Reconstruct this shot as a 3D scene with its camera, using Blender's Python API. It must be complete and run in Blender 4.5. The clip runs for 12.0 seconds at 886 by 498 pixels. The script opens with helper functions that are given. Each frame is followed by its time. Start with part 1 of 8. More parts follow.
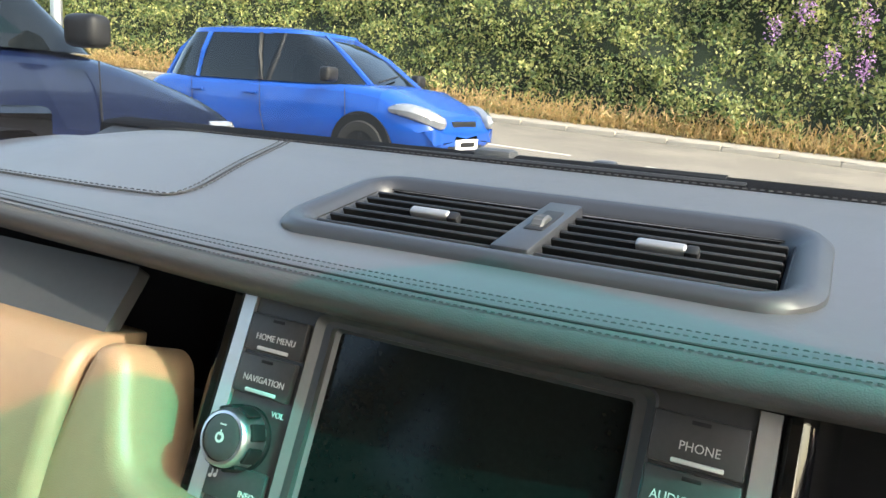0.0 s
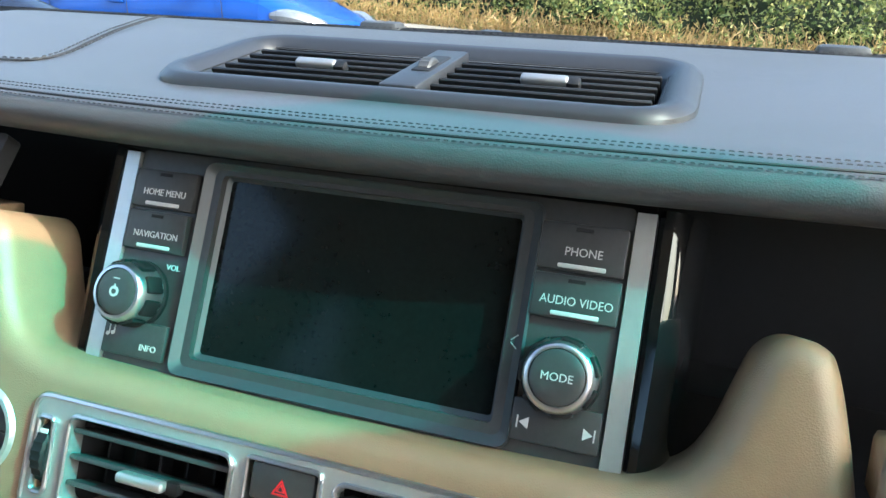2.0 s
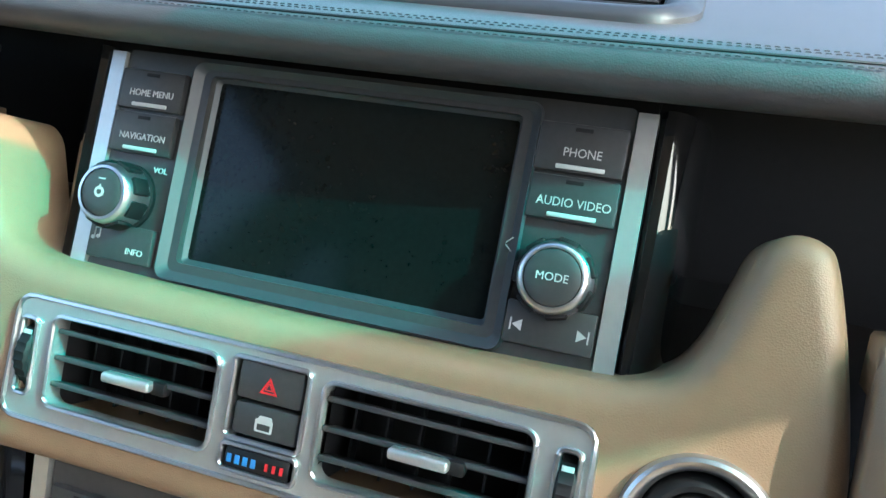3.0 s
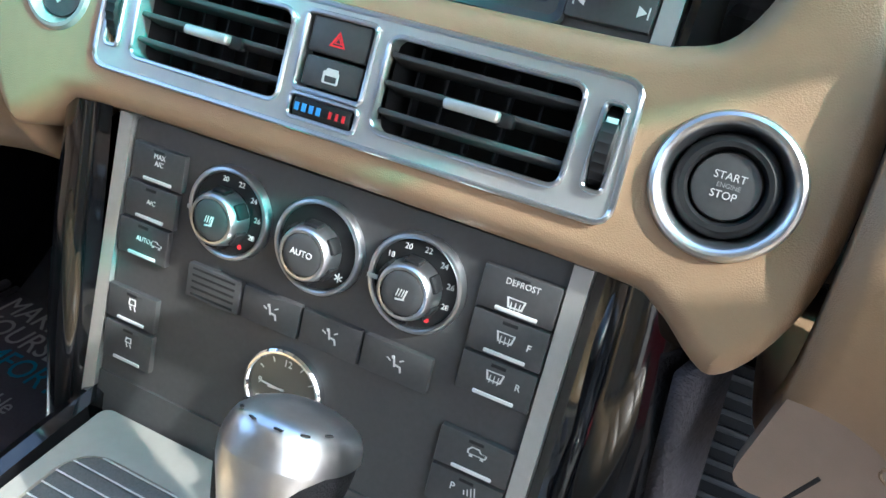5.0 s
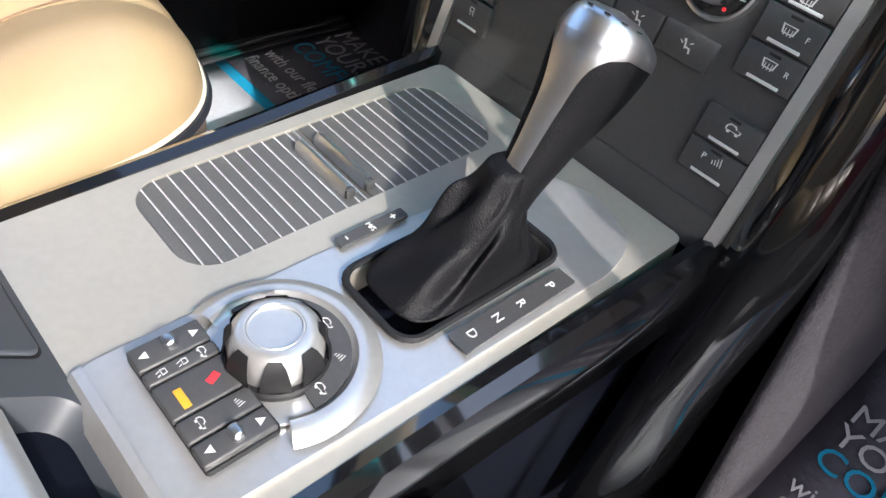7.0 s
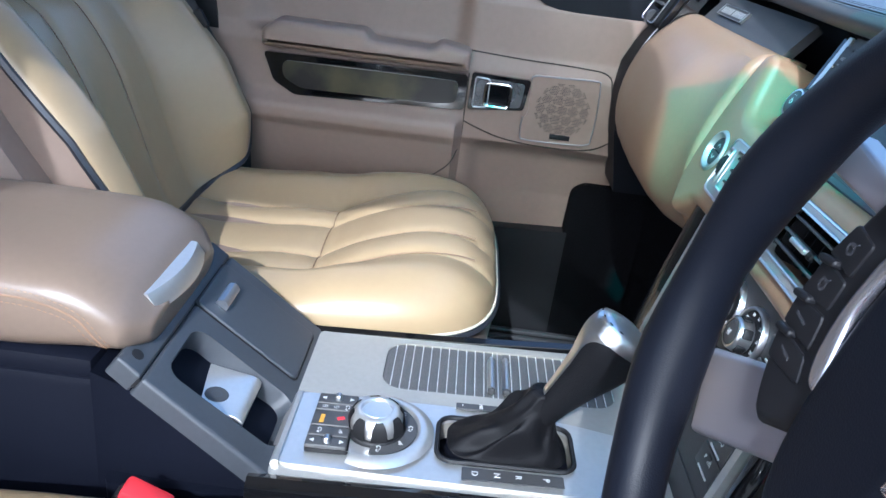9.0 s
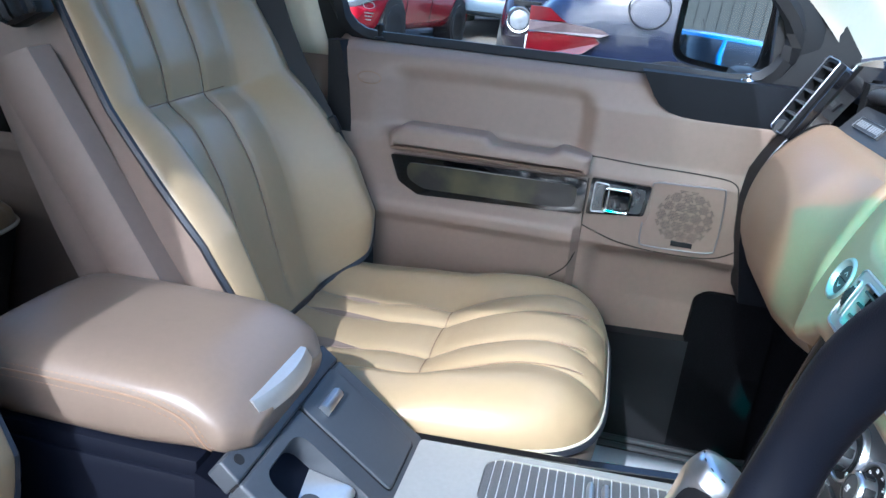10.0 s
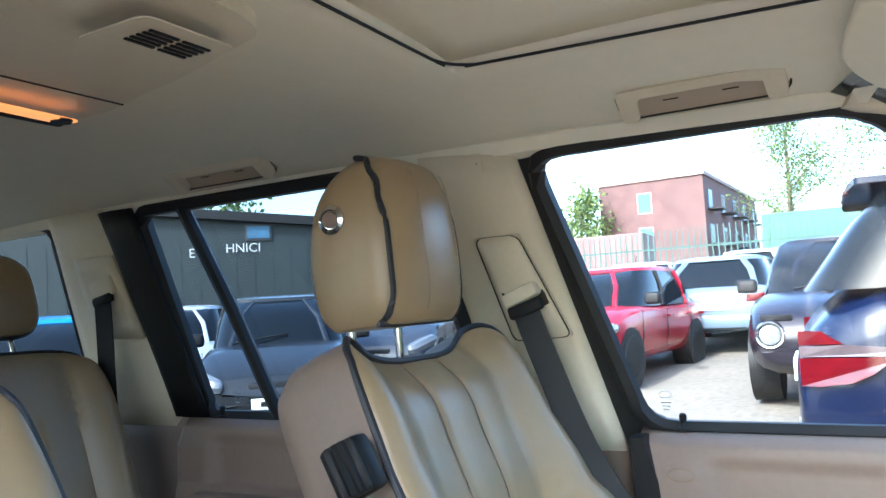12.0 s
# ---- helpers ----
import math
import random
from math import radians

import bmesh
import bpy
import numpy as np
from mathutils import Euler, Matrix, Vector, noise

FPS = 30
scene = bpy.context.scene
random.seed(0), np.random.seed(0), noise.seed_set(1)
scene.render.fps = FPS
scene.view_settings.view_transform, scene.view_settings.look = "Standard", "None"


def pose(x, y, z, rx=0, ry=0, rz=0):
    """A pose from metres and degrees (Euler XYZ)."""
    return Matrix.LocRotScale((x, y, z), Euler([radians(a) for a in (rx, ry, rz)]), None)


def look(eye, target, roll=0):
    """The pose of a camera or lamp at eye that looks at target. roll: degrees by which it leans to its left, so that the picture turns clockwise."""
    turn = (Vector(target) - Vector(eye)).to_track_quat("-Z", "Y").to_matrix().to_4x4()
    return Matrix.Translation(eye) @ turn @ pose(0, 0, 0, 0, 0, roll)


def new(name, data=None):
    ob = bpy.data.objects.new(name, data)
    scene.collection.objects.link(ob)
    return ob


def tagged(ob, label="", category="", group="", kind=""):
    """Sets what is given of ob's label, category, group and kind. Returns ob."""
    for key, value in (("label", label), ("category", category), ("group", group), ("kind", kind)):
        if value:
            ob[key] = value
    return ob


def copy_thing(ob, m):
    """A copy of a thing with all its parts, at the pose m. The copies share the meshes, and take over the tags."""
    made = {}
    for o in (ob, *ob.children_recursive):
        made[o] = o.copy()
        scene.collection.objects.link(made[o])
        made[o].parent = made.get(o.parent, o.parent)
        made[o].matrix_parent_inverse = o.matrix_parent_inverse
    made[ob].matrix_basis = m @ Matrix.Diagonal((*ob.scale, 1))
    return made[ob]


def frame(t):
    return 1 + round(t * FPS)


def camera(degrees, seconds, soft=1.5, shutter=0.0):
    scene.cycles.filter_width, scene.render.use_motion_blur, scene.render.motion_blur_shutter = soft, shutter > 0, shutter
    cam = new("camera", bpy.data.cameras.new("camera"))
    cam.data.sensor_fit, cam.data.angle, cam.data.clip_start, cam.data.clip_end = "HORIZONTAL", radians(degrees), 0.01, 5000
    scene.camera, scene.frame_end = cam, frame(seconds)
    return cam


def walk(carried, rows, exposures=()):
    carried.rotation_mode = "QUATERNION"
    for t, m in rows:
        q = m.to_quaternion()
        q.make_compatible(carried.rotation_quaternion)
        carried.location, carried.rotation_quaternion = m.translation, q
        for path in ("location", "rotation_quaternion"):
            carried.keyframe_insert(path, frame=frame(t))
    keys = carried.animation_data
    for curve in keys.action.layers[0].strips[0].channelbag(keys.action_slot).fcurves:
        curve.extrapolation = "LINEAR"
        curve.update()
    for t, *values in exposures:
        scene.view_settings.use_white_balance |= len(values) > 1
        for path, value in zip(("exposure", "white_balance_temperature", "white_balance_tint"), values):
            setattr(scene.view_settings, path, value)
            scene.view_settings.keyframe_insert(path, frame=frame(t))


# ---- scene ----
cam = camera(60.5, 12.0)
PATH = [
    (0, (0.152, 0.462, 1.334), (-0.735, 2.209, 0.934), 3.7),
    (0.5, (0.187, 0.483, 1.345), (-0.583, 2.272, 0.888), 2.1),
    (1, (0.179, 0.465, 1.325), (-0.509, 2.272, 0.813), 1.9),
    (1.5, (0.168, 0.449, 1.302), (-0.471, 2.257, 0.733), 2.1),
    (2, (0.162, 0.449, 1.296), (-0.444, 2.256, 0.69), 2.6),
    (2.5, (0.161, 0.453, 1.285), (-0.425, 2.253, 0.639), 3.3),
    (2.7, (0.161, 0.451, 1.278), (-0.413, 2.248, 0.612), 3.6),
    (4.3, (0.176, 0.42, 1.211), (-0.411, 2.12, 0.337), 6.6),
    (4.5, (0.179, 0.413, 1.204), (-0.413, 2.095, 0.297), 7.2),
    (5, (0.193, 0.395, 1.183), (-0.437, 2.013, 0.191), 8.6),
    (5.5, (0.205, 0.368, 1.169), (-0.462, 1.904, 0.075), 10.0),
    (6, (0.221, 0.337, 1.161), (-0.49, 1.774, -0.035), 11.0),
    (6.5, (0.241, 0.289, 1.151), (-0.568, 1.586, -0.139), 11.8),
    (7, (0.273, 0.247, 1.143), (-0.685, 1.361, -0.213), 11.9),
    (7.2, (0.29, 0.231, 1.148), (-0.761, 1.253, -0.213), 11.4),
    (8.8, (0.639, 0.391, 1.26), (-1.158, 0.471, 0.385), 7.0),
    (9, (0.647, 0.42, 1.281), (-1.177, 0.43, 0.46), 7.6),
    (9.5, (0.649, 0.456, 1.317), (-1.203, 0.286, 0.582), 7.9),
    (10, (0.634, 0.444, 1.324), (-1.216, 0.085, 0.653), 6.0),
    (10.5, (0.613, 0.388, 1.349), (-1.241, -0.149, 0.824), 2.9),
    (11, (0.593, 0.347, 1.379), (-1.255, -0.352, 1.073), 0.1),
    (11.5, (0.585, 0.316, 1.422), (-1.24, -0.503, 1.41), -2.1),
    (12, (0.577, 0.309, 1.436), (-1.166, -0.659, 1.586), -3.2),
]
walk(cam, [(t, look(eye, target, roll)) for t, eye, target, roll in PATH],
     [(0.0, 2.52, 7000, 6), (1.0, 2.55, 6500, 5), (2.7, 2.72, 6000, 3), (4.3, 2.78, 5700, 4), (5.5, 3.02, 5850, 8), (6.0, 3.15, 6400, 12), (7.2, 2.28, 6000, 12), (8.8, 2.15, 5100, 9), (10.5, 2.45, 5000, 8), (11.5, 2.9, 5700, 8), (12.0, 3.15, 5450, 6)])

# ---- light ----
SUN = Vector((1.2, -0.25, 0.94)).normalized()
world = bpy.data.worlds.new("sky")
scene.world = world
world.use_nodes = True
wn = world.node_tree.nodes
sky = wn.new("ShaderNodeTexSky")
sky.sky_type = "NISHITA"
sky.sun_disc = False
sky.sun_elevation = math.asin(SUN.z)
sky.sun_rotation = math.atan2(SUN.x, SUN.y)
sky.air_density, sky.dust_density = 1.0, 3.0
wn["Background"].inputs[1].default_value = 0.15
world.node_tree.links.new(sky.outputs[0], wn["Background"].inputs[0])
sun = new("sun", bpy.data.lights.new("sun", "SUN"))
sun.data.energy, sun.data.angle, sun.data.color = 1.3, radians(0.6), (1.0, 0.94, 0.86)
sun.matrix_world = look((0, 0, 0), -SUN)
# daylight of the sky through the open driver's door
door_light = new("open_door_daylight", bpy.data.lights.new("open_door_daylight", "AREA"))
door_light.data.shape, door_light.data.size, door_light.data.size_y = "RECTANGLE", 0.80, 0.50
door_light.data.energy, door_light.data.color = 0.12, (0.86, 0.94, 1.0)
door_light.matrix_world = look((0.78, 0.16, 1.46), (-0.45, -0.05, 1.0))
door_light.data.spread = radians(150)


# ---- materials ----
def mat(name, color, rough=0.5, metal=0.0, vary=0.08, scale=6.0, grain=0.0, grain_scale=700.0, fine=0.0, coat=0.0, cells=False,
        second=None, mix_scale=3.0, spec=0.5, rough_vary=0.08, transmission=0.0, random_shift=0.0):
    """A surface with broad stains, fine mottling and a relief of its own."""
    m = bpy.data.materials.new(name)
    m.use_nodes = True
    nt = m.node_tree
    n, link = nt.nodes, nt.links.new
    p = n["Principled BSDF"]
    p.inputs["Metallic"].default_value = metal
    p.inputs["Specular IOR Level"].default_value = spec
    p.inputs["Coat Weight"].default_value = coat
    p.inputs["Coat Roughness"].default_value = 0.05
    p.inputs["Transmission Weight"].default_value = transmission
    tc = n.new("ShaderNodeTexCoord")
    big = n.new("ShaderNodeTexNoise")
    big.inputs["Scale"].default_value, big.inputs["Detail"].default_value = scale, 5
    link(tc.outputs["Object"], big.inputs["Vector"])
    ramp = n.new("ShaderNodeMapRange")
    ramp.inputs["From Min"].default_value, ramp.inputs["From Max"].default_value = 0.3, 0.7
    ramp.inputs["To Min"].default_value, ramp.inputs["To Max"].default_value = 1 - vary, 1 + vary
    link(big.outputs["Fac"], ramp.inputs["Value"])
    value = ramp.outputs["Result"]
    if fine:
        small = n.new("ShaderNodeTexNoise")
        small.inputs["Scale"].default_value, small.inputs["Detail"].default_value = scale * 23, 3
        link(tc.outputs["Object"], small.inputs["Vector"])
        r2 = n.new("ShaderNodeMapRange")
        r2.inputs["From Min"].default_value, r2.inputs["From Max"].default_value = 0.3, 0.7
        r2.inputs["To Min"].default_value, r2.inputs["To Max"].default_value = 1 - fine, 1 + fine
        link(small.outputs["Fac"], r2.inputs["Value"])
        mul = n.new("ShaderNodeMath")
        mul.operation = "MULTIPLY"
        link(value, mul.inputs[0]), link(r2.outputs["Result"], mul.inputs[1])
        value = mul.outputs[0]
    if random_shift:
        info = n.new("ShaderNodeObjectInfo")
        r3 = n.new("ShaderNodeMapRange")
        r3.inputs["To Min"].default_value, r3.inputs["To Max"].default_value = 1 - random_shift, 1 + random_shift
        link(info.outputs["Random"], r3.inputs["Value"])
        mul = n.new("ShaderNodeMath")
        mul.operation = "MULTIPLY"
        link(value, mul.inputs[0]), link(r3.outputs["Result"], mul.inputs[1])
        value = mul.outputs[0]
    tint = n.new("ShaderNodeMix")
    tint.data_type = "RGBA"
    tint.inputs["A"].default_value, tint.inputs["B"].default_value = (*color, 1), (*(second or color), 1)
    blot = n.new("ShaderNodeTexNoise")
    blot.inputs["Scale"].default_value, blot.inputs["Detail"].default_value = mix_scale, 6
    link(tc.outputs["Object"], blot.inputs["Vector"])
    sharp = n.new("ShaderNodeMapRange")
    sharp.inputs["From Min"].default_value, sharp.inputs["From Max"].default_value = 0.42, 0.58
    link(blot.outputs["Fac"], sharp.inputs["Value"])
    link(sharp.outputs["Result"], tint.inputs["Factor"])
    hsv = n.new("ShaderNodeHueSaturation")
    link(tint.outputs["Result"], hsv.inputs["Color"]), link(value, hsv.inputs["Value"])
    link(hsv.outputs["Color"], p.inputs["Base Color"])
    rr = n.new("ShaderNodeMapRange")
    rr.inputs["To Min"].default_value, rr.inputs["To Max"].default_value = max(0.02, rough - rough_vary), min(1, rough + rough_vary)
    link(big.outputs["Fac"], rr.inputs["Value"])
    link(rr.outputs["Result"], p.inputs["Roughness"])
    if grain:
        if cells:
            g = n.new("ShaderNodeTexVoronoi")
            out = g.outputs["Distance"]
        else:
            g = n.new("ShaderNodeTexNoise")
            out = g.outputs["Fac"]
        g.inputs["Scale"].default_value = grain_scale
        link(tc.outputs["Object"], g.inputs["Vector"])
        bump = n.new("ShaderNodeBump")
        bump.inputs["Strength"].default_value, bump.inputs["Distance"].default_value = grain, 0.8 / grain_scale
        link(out, bump.inputs["Height"])
        link(bump.outputs["Normal"], p.inputs["Normal"])
    return m


def glass_mat(name, color, gloss=0.04):
    """Thin glass: it lets light straight through, tinted, and mirrors a little, more at a slant."""
    m = bpy.data.materials.new(name)
    m.use_nodes = True
    n, link = m.node_tree.nodes, m.node_tree.links.new
    n.remove(n["Principled BSDF"])
    through_it, shine, mix = n.new("ShaderNodeBsdfTransparent"), n.new("ShaderNodeBsdfGlossy"), n.new("ShaderNodeMixShader")
    slant, power, gain = n.new("ShaderNodeLayerWeight"), n.new("ShaderNodeMath"), n.new("ShaderNodeMath")
    through_it.inputs["Color"].default_value = (*color, 1)
    shine.inputs["Roughness"].default_value = gloss
    slant.inputs["Blend"].default_value = 0.5
    power.operation, gain.operation = "POWER", "MULTIPLY_ADD"
    power.inputs[1].default_value, gain.inputs[1].default_value, gain.inputs[2].default_value = 4.0, 0.45, 0.03
    link(slant.outputs["Facing"], power.inputs[0]), link(power.outputs[0], gain.inputs[0])
    link(gain.outputs[0], mix.inputs[0]), link(through_it.outputs[0], mix.inputs[1]), link(shine.outputs[0], mix.inputs[2])
    link(mix.outputs[0], n["Material Output"].inputs["Surface"])
    return m


TAN = mat("tan_leather", (0.285, 0.185, 0.110), 0.42, vary=0.05, scale=5, fine=0.03, grain=0.22, grain_scale=1300, cells=True)
SEAT = mat("cream_seat_leather", (0.335, 0.245, 0.138), 0.33, vary=0.025, scale=4, fine=0.02, grain=0.1, grain_scale=1000, cells=True, rough_vary=0.04)
ARMC = mat("taupe_armrest_leather", (0.180, 0.134, 0.100), 0.36, vary=0.05, scale=7, fine=0.03, grain=0.15, grain_scale=1200, cells=True)
BEIGE = mat("beige_door_vinyl", (0.228, 0.166, 0.128), 0.5, vary=0.04, scale=4, fine=0.03, grain=0.15, grain_scale=1200, cells=True)
TRIMC = mat("cream_trim_plastic", (0.70, 0.62, 0.475), 0.5, vary=0.03, scale=5, fine=0.02, grain=0.12, grain_scale=1200)
LINER = mat("headliner_cloth", (0.80, 0.74, 0.60), 0.8, vary=0.03, scale=2, fine=0.015, grain=0.12, grain_scale=1500)
DASH = mat("navy_dash_leather", (0.062, 0.064, 0.071), 0.40, spec=0.36, vary=0.08, scale=6, fine=0.05, grain=0.15, grain_scale=1200, cells=True)
GREY = mat("charcoal_soft_plastic", (0.042, 0.043, 0.045), 0.5, vary=0.08, scale=9, fine=0.06, grain=0.15, grain_scale=1500)
BUTTON = mat("graphite_button_plastic", (0.045, 0.045, 0.046), 0.45, vary=0.06, scale=14, fine=0.08, grain=0.1, grain_scale=2000)
SLATEC = mat("slate_console_plastic", (0.042, 0.047, 0.055), 0.45, vary=0.06, scale=8, fine=0.05, grain=0.12, grain_scale=1800)
BLACK = mat("matt_black_plastic", (0.010, 0.010, 0.011), 0.55, vary=0.1, scale=9, fine=0.08, spec=0.28)
HOLLOW = mat("dark_vent_plastic", (0.006, 0.006, 0.007), 0.7, vary=0.1, scale=20)
GLOSS = mat("piano_black_lacquer", (0.006, 0.006, 0.007), 0.06, vary=0.1, scale=9, coat=0.6, rough_vary=0.03)
SILVER = mat("satin_silver_paint", (0.56, 0.56, 0.55), 0.4, 0.75, vary=0.04, scale=8, fine=0.03, grain=0.03, grain_scale=2500)
PLATE = mat("warm_satin_metal", (0.40, 0.38, 0.33), 0.42, 0.5, vary=0.04, scale=7, fine=0.03, grain=0.03, grain_scale=2500)
CHROME = mat("polished_chrome", (0.75, 0.76, 0.78), 0.12, 1.0, vary=0.04, scale=20, rough_vary=0.06)
SATIN = mat("satin_chrome", (0.60, 0.61, 0.63), 0.32, 1.0, vary=0.04, scale=14, fine=0.03, rough_vary=0.05)
NAVY = mat("navy_soft_trim", (0.004, 0.005, 0.010), 0.6, spec=0.10, vary=0.1, scale=8, fine=0.05, grain=0.2, grain_scale=900)
CARPET = mat("charcoal_carpet", (0.005, 0.005, 0.006), 0.95, spec=0.05, vary=0.15, scale=12, fine=0.25, grain=0.8, grain_scale=600)
BLACKRUB = mat("black_rubber_seal", (0.01, 0.01, 0.011), 0.6, vary=0.1, scale=15)
PIPING = mat("dark_navy_piping", (0.02, 0.022, 0.028), 0.45, vary=0.1, scale=20)
CREAMPIPE = mat("cream_piping", (0.7, 0.62, 0.48), 0.45, vary=0.05, scale=20)
PRINT = mat("white_print", (0.55, 0.55, 0.54), 0.5, vary=0.02)
STITCH = mat("grey_stitching_thread", (0.018, 0.019, 0.021), 0.8, vary=0.1, scale=40)
TANSTITCH = mat("brown_stitching_thread", (0.25, 0.16, 0.1), 0.8, vary=0.1, scale=40)
WOOD = mat("gloss_black_wood", (0.06, 0.054, 0.026), 0.34, vary=0.2, scale=12, coat=0.1, second=(0.012, 0.011, 0.01), mix_scale=9, rough_vary=0.03)
CLEAR = glass_mat("clear_side_glass", (0.86, 0.9, 0.88))
PRIV = glass_mat("tinted_rear_glass", (0.34, 0.39, 0.41))
SUNGLASS = glass_mat("green_tinted_side_glass", (0.7, 0.74, 0.7))
BRIGHT = mat("brushed_bright_metal", (0.55, 0.55, 0.54), 0.32, 0.75, vary=0.04, scale=9, fine=0.03, grain=0.02, grain_scale=2500)
LIDM = mat("woven_metal_lid", (0.16, 0.155, 0.143), 0.36, 0.6, vary=0.1, scale=30, fine=0.12, grain=0.5, grain_scale=1400)
SCREEN = mat("black_screen_glass", (0.006, 0.008, 0.008), 0.12, vary=0.2, scale=14, fine=0.2, spec=0.22, rough_vary=0.06)


# ---- building helpers ----
def mframe(o, yaxis, xaxis=(1, 0, 0)):
    y = Vector(yaxis).normalized()
    x = Vector(xaxis)
    x = (x - y * x.dot(y)).normalized()
    z = x.cross(y)
    m = Matrix((x, y, z)).transposed().to_4x4()
    m.translation = Vector(o)
    return m


def thing(name, base, label, category, group="", kind=""):
    ob = new(name)
    ob.empty_display_size = 0.05
    ob.location = base
    return tagged(ob, label, category, group, kind)


def part(name, bm, material, parent=None, label="", smooth=True, subsurf=0, kind=""):
    """Links a bmesh as one mesh object, under a thing or a part where a parent is given."""
    me = bpy.data.meshes.new(name)
    bmesh.ops.recalc_face_normals(bm, faces=bm.faces)
    bm.to_mesh(me)
    bm.free()
    me.materials.append(material)
    if smooth:
        me.shade_smooth()
        me.set_sharp_from_angle(angle=radians(38))
    ob = new(name, me)
    if parent is not None:
        ob.parent = parent
        if parent.parent is None:
            ob.matrix_parent_inverse = Matrix.Translation(parent.get("base", parent.location)).inverted()
    if label:
        ob["label"] = label
    if kind:
        ob["kind"] = kind
    if subsurf:
        md = ob.modifiers.new("round", "SUBSURF")
        md.levels = md.render_levels = subsurf
    return ob


def box(size, m=None, bevel=0.0, seg=2, at=(0, 0, 0), bm=None, taper=1.0):
    """A box with rounded edges; taper narrows its top."""
    b = bmesh.new()
    bmesh.ops.create_cube(b, size=1.0)
    for v in b.verts:
        k = taper if v.co.z > 0 else 1.0
        v.co = Vector((v.co.x * size[0] * k, v.co.y * size[1] * k, v.co.z * size[2])) + Vector(at)
    if bevel:
        bmesh.ops.bevel(b, geom=list(b.edges), offset=bevel, segments=seg, profile=0.5, affect="EDGES")
    if m is not None:
        b.transform(m)
    return join(bm, b)


def join(bm, b):
    if bm is None:
        return b
    me = bpy.data.meshes.new("tmp")
    b.to_mesh(me)
    b.free()
    bm.from_mesh(me)
    bpy.data.meshes.remove(me)
    return bm


def lathe(profile, m=None, seg=32, bm=None, wobble=0, depth=0.0):
    """Turns (radius, height) pairs round z. wobble, depth: flutes round the rim."""
    b = bmesh.new()
    rings = []
    for r, h in profile:
        ring = []
        for i in range(seg):
            a = 2 * math.pi * i / seg
            k = r * (1 - depth * (0.5 + 0.5 * math.cos(a * wobble))) if wobble else r
            ring.append(b.verts.new((k * math.cos(a), k * math.sin(a), h)))
        rings.append(ring)
    for p, q in zip(rings, rings[1:]):
        for i in range(seg):
            b.faces.new((p[i], p[(i + 1) % seg], q[(i + 1) % seg], q[i]))
    bmesh.ops.remove_doubles(b, verts=b.verts, dist=1e-6)
    if m is not None:
        b.transform(m)
    return join(bm, b)


def ring_mesh(r_in, r_out, h0, h1, m=None, seg=40, bm=None):
    prof = [(r_in, h0), (r_in, h1 - 0.0008), (r_in + 0.0008, h1), (r_out - 0.0012, h1), (r_out, h1 - 0.0012), (r_out, h0)]
    b = bmesh.new()
    rings = [[b.verts.new((r * math.cos(2 * math.pi * i / seg), r * math.sin(2 * math.pi * i / seg), h)) for i in range(seg)] for r, h in prof]
    for p, q in zip(rings, rings[1:] + rings[:1]):
        for i in range(seg):
            b.faces.new((p[i], p[(i + 1) % seg], q[(i + 1) % seg], q[i]))
    if m is not None:
        b.transform(m)
    return join(bm, b)


def rounded(x0, y0, x1, y1, r, n=5):
    """The outline of a rectangle with round corners, anticlockwise."""
    pts = []
    for cx, cy, a0 in ((x1 - r, y0 + r, -90), (x1 - r, y1 - r, 0), (x0 + r, y1 - r, 90), (x0 + r, y0 + r, 180)):
        for i in range(n + 1):
            a = radians(a0 + 90 * i / n)
            pts.append((cx + r * math.cos(a), cy + r * math.sin(a)))
    return pts


def smooth_loop(pts, n=4, closed=True):
    """Catmull-Rom through points of any dimension."""
    out = []
    k = len(pts)
    P = [Vector(p) for p in pts]
    last = k if closed else k - 1
    for i in range(last):
        a, b, c, d = (P[(i + j) % k] if closed else P[min(max(i + j, 0), k - 1)] for j in (-1, 0, 1, 2))
        for s in range(n):
            t = s / n
            out.append(0.5 * (2 * b + (c - a) * t + (2 * a - 5 * b + 4 * c - d) * t * t + (3 * b - a - 3 * c + d) * t ** 3))
    if not closed:
        out.append(P[-1])
    return [tuple(p) for p in out]


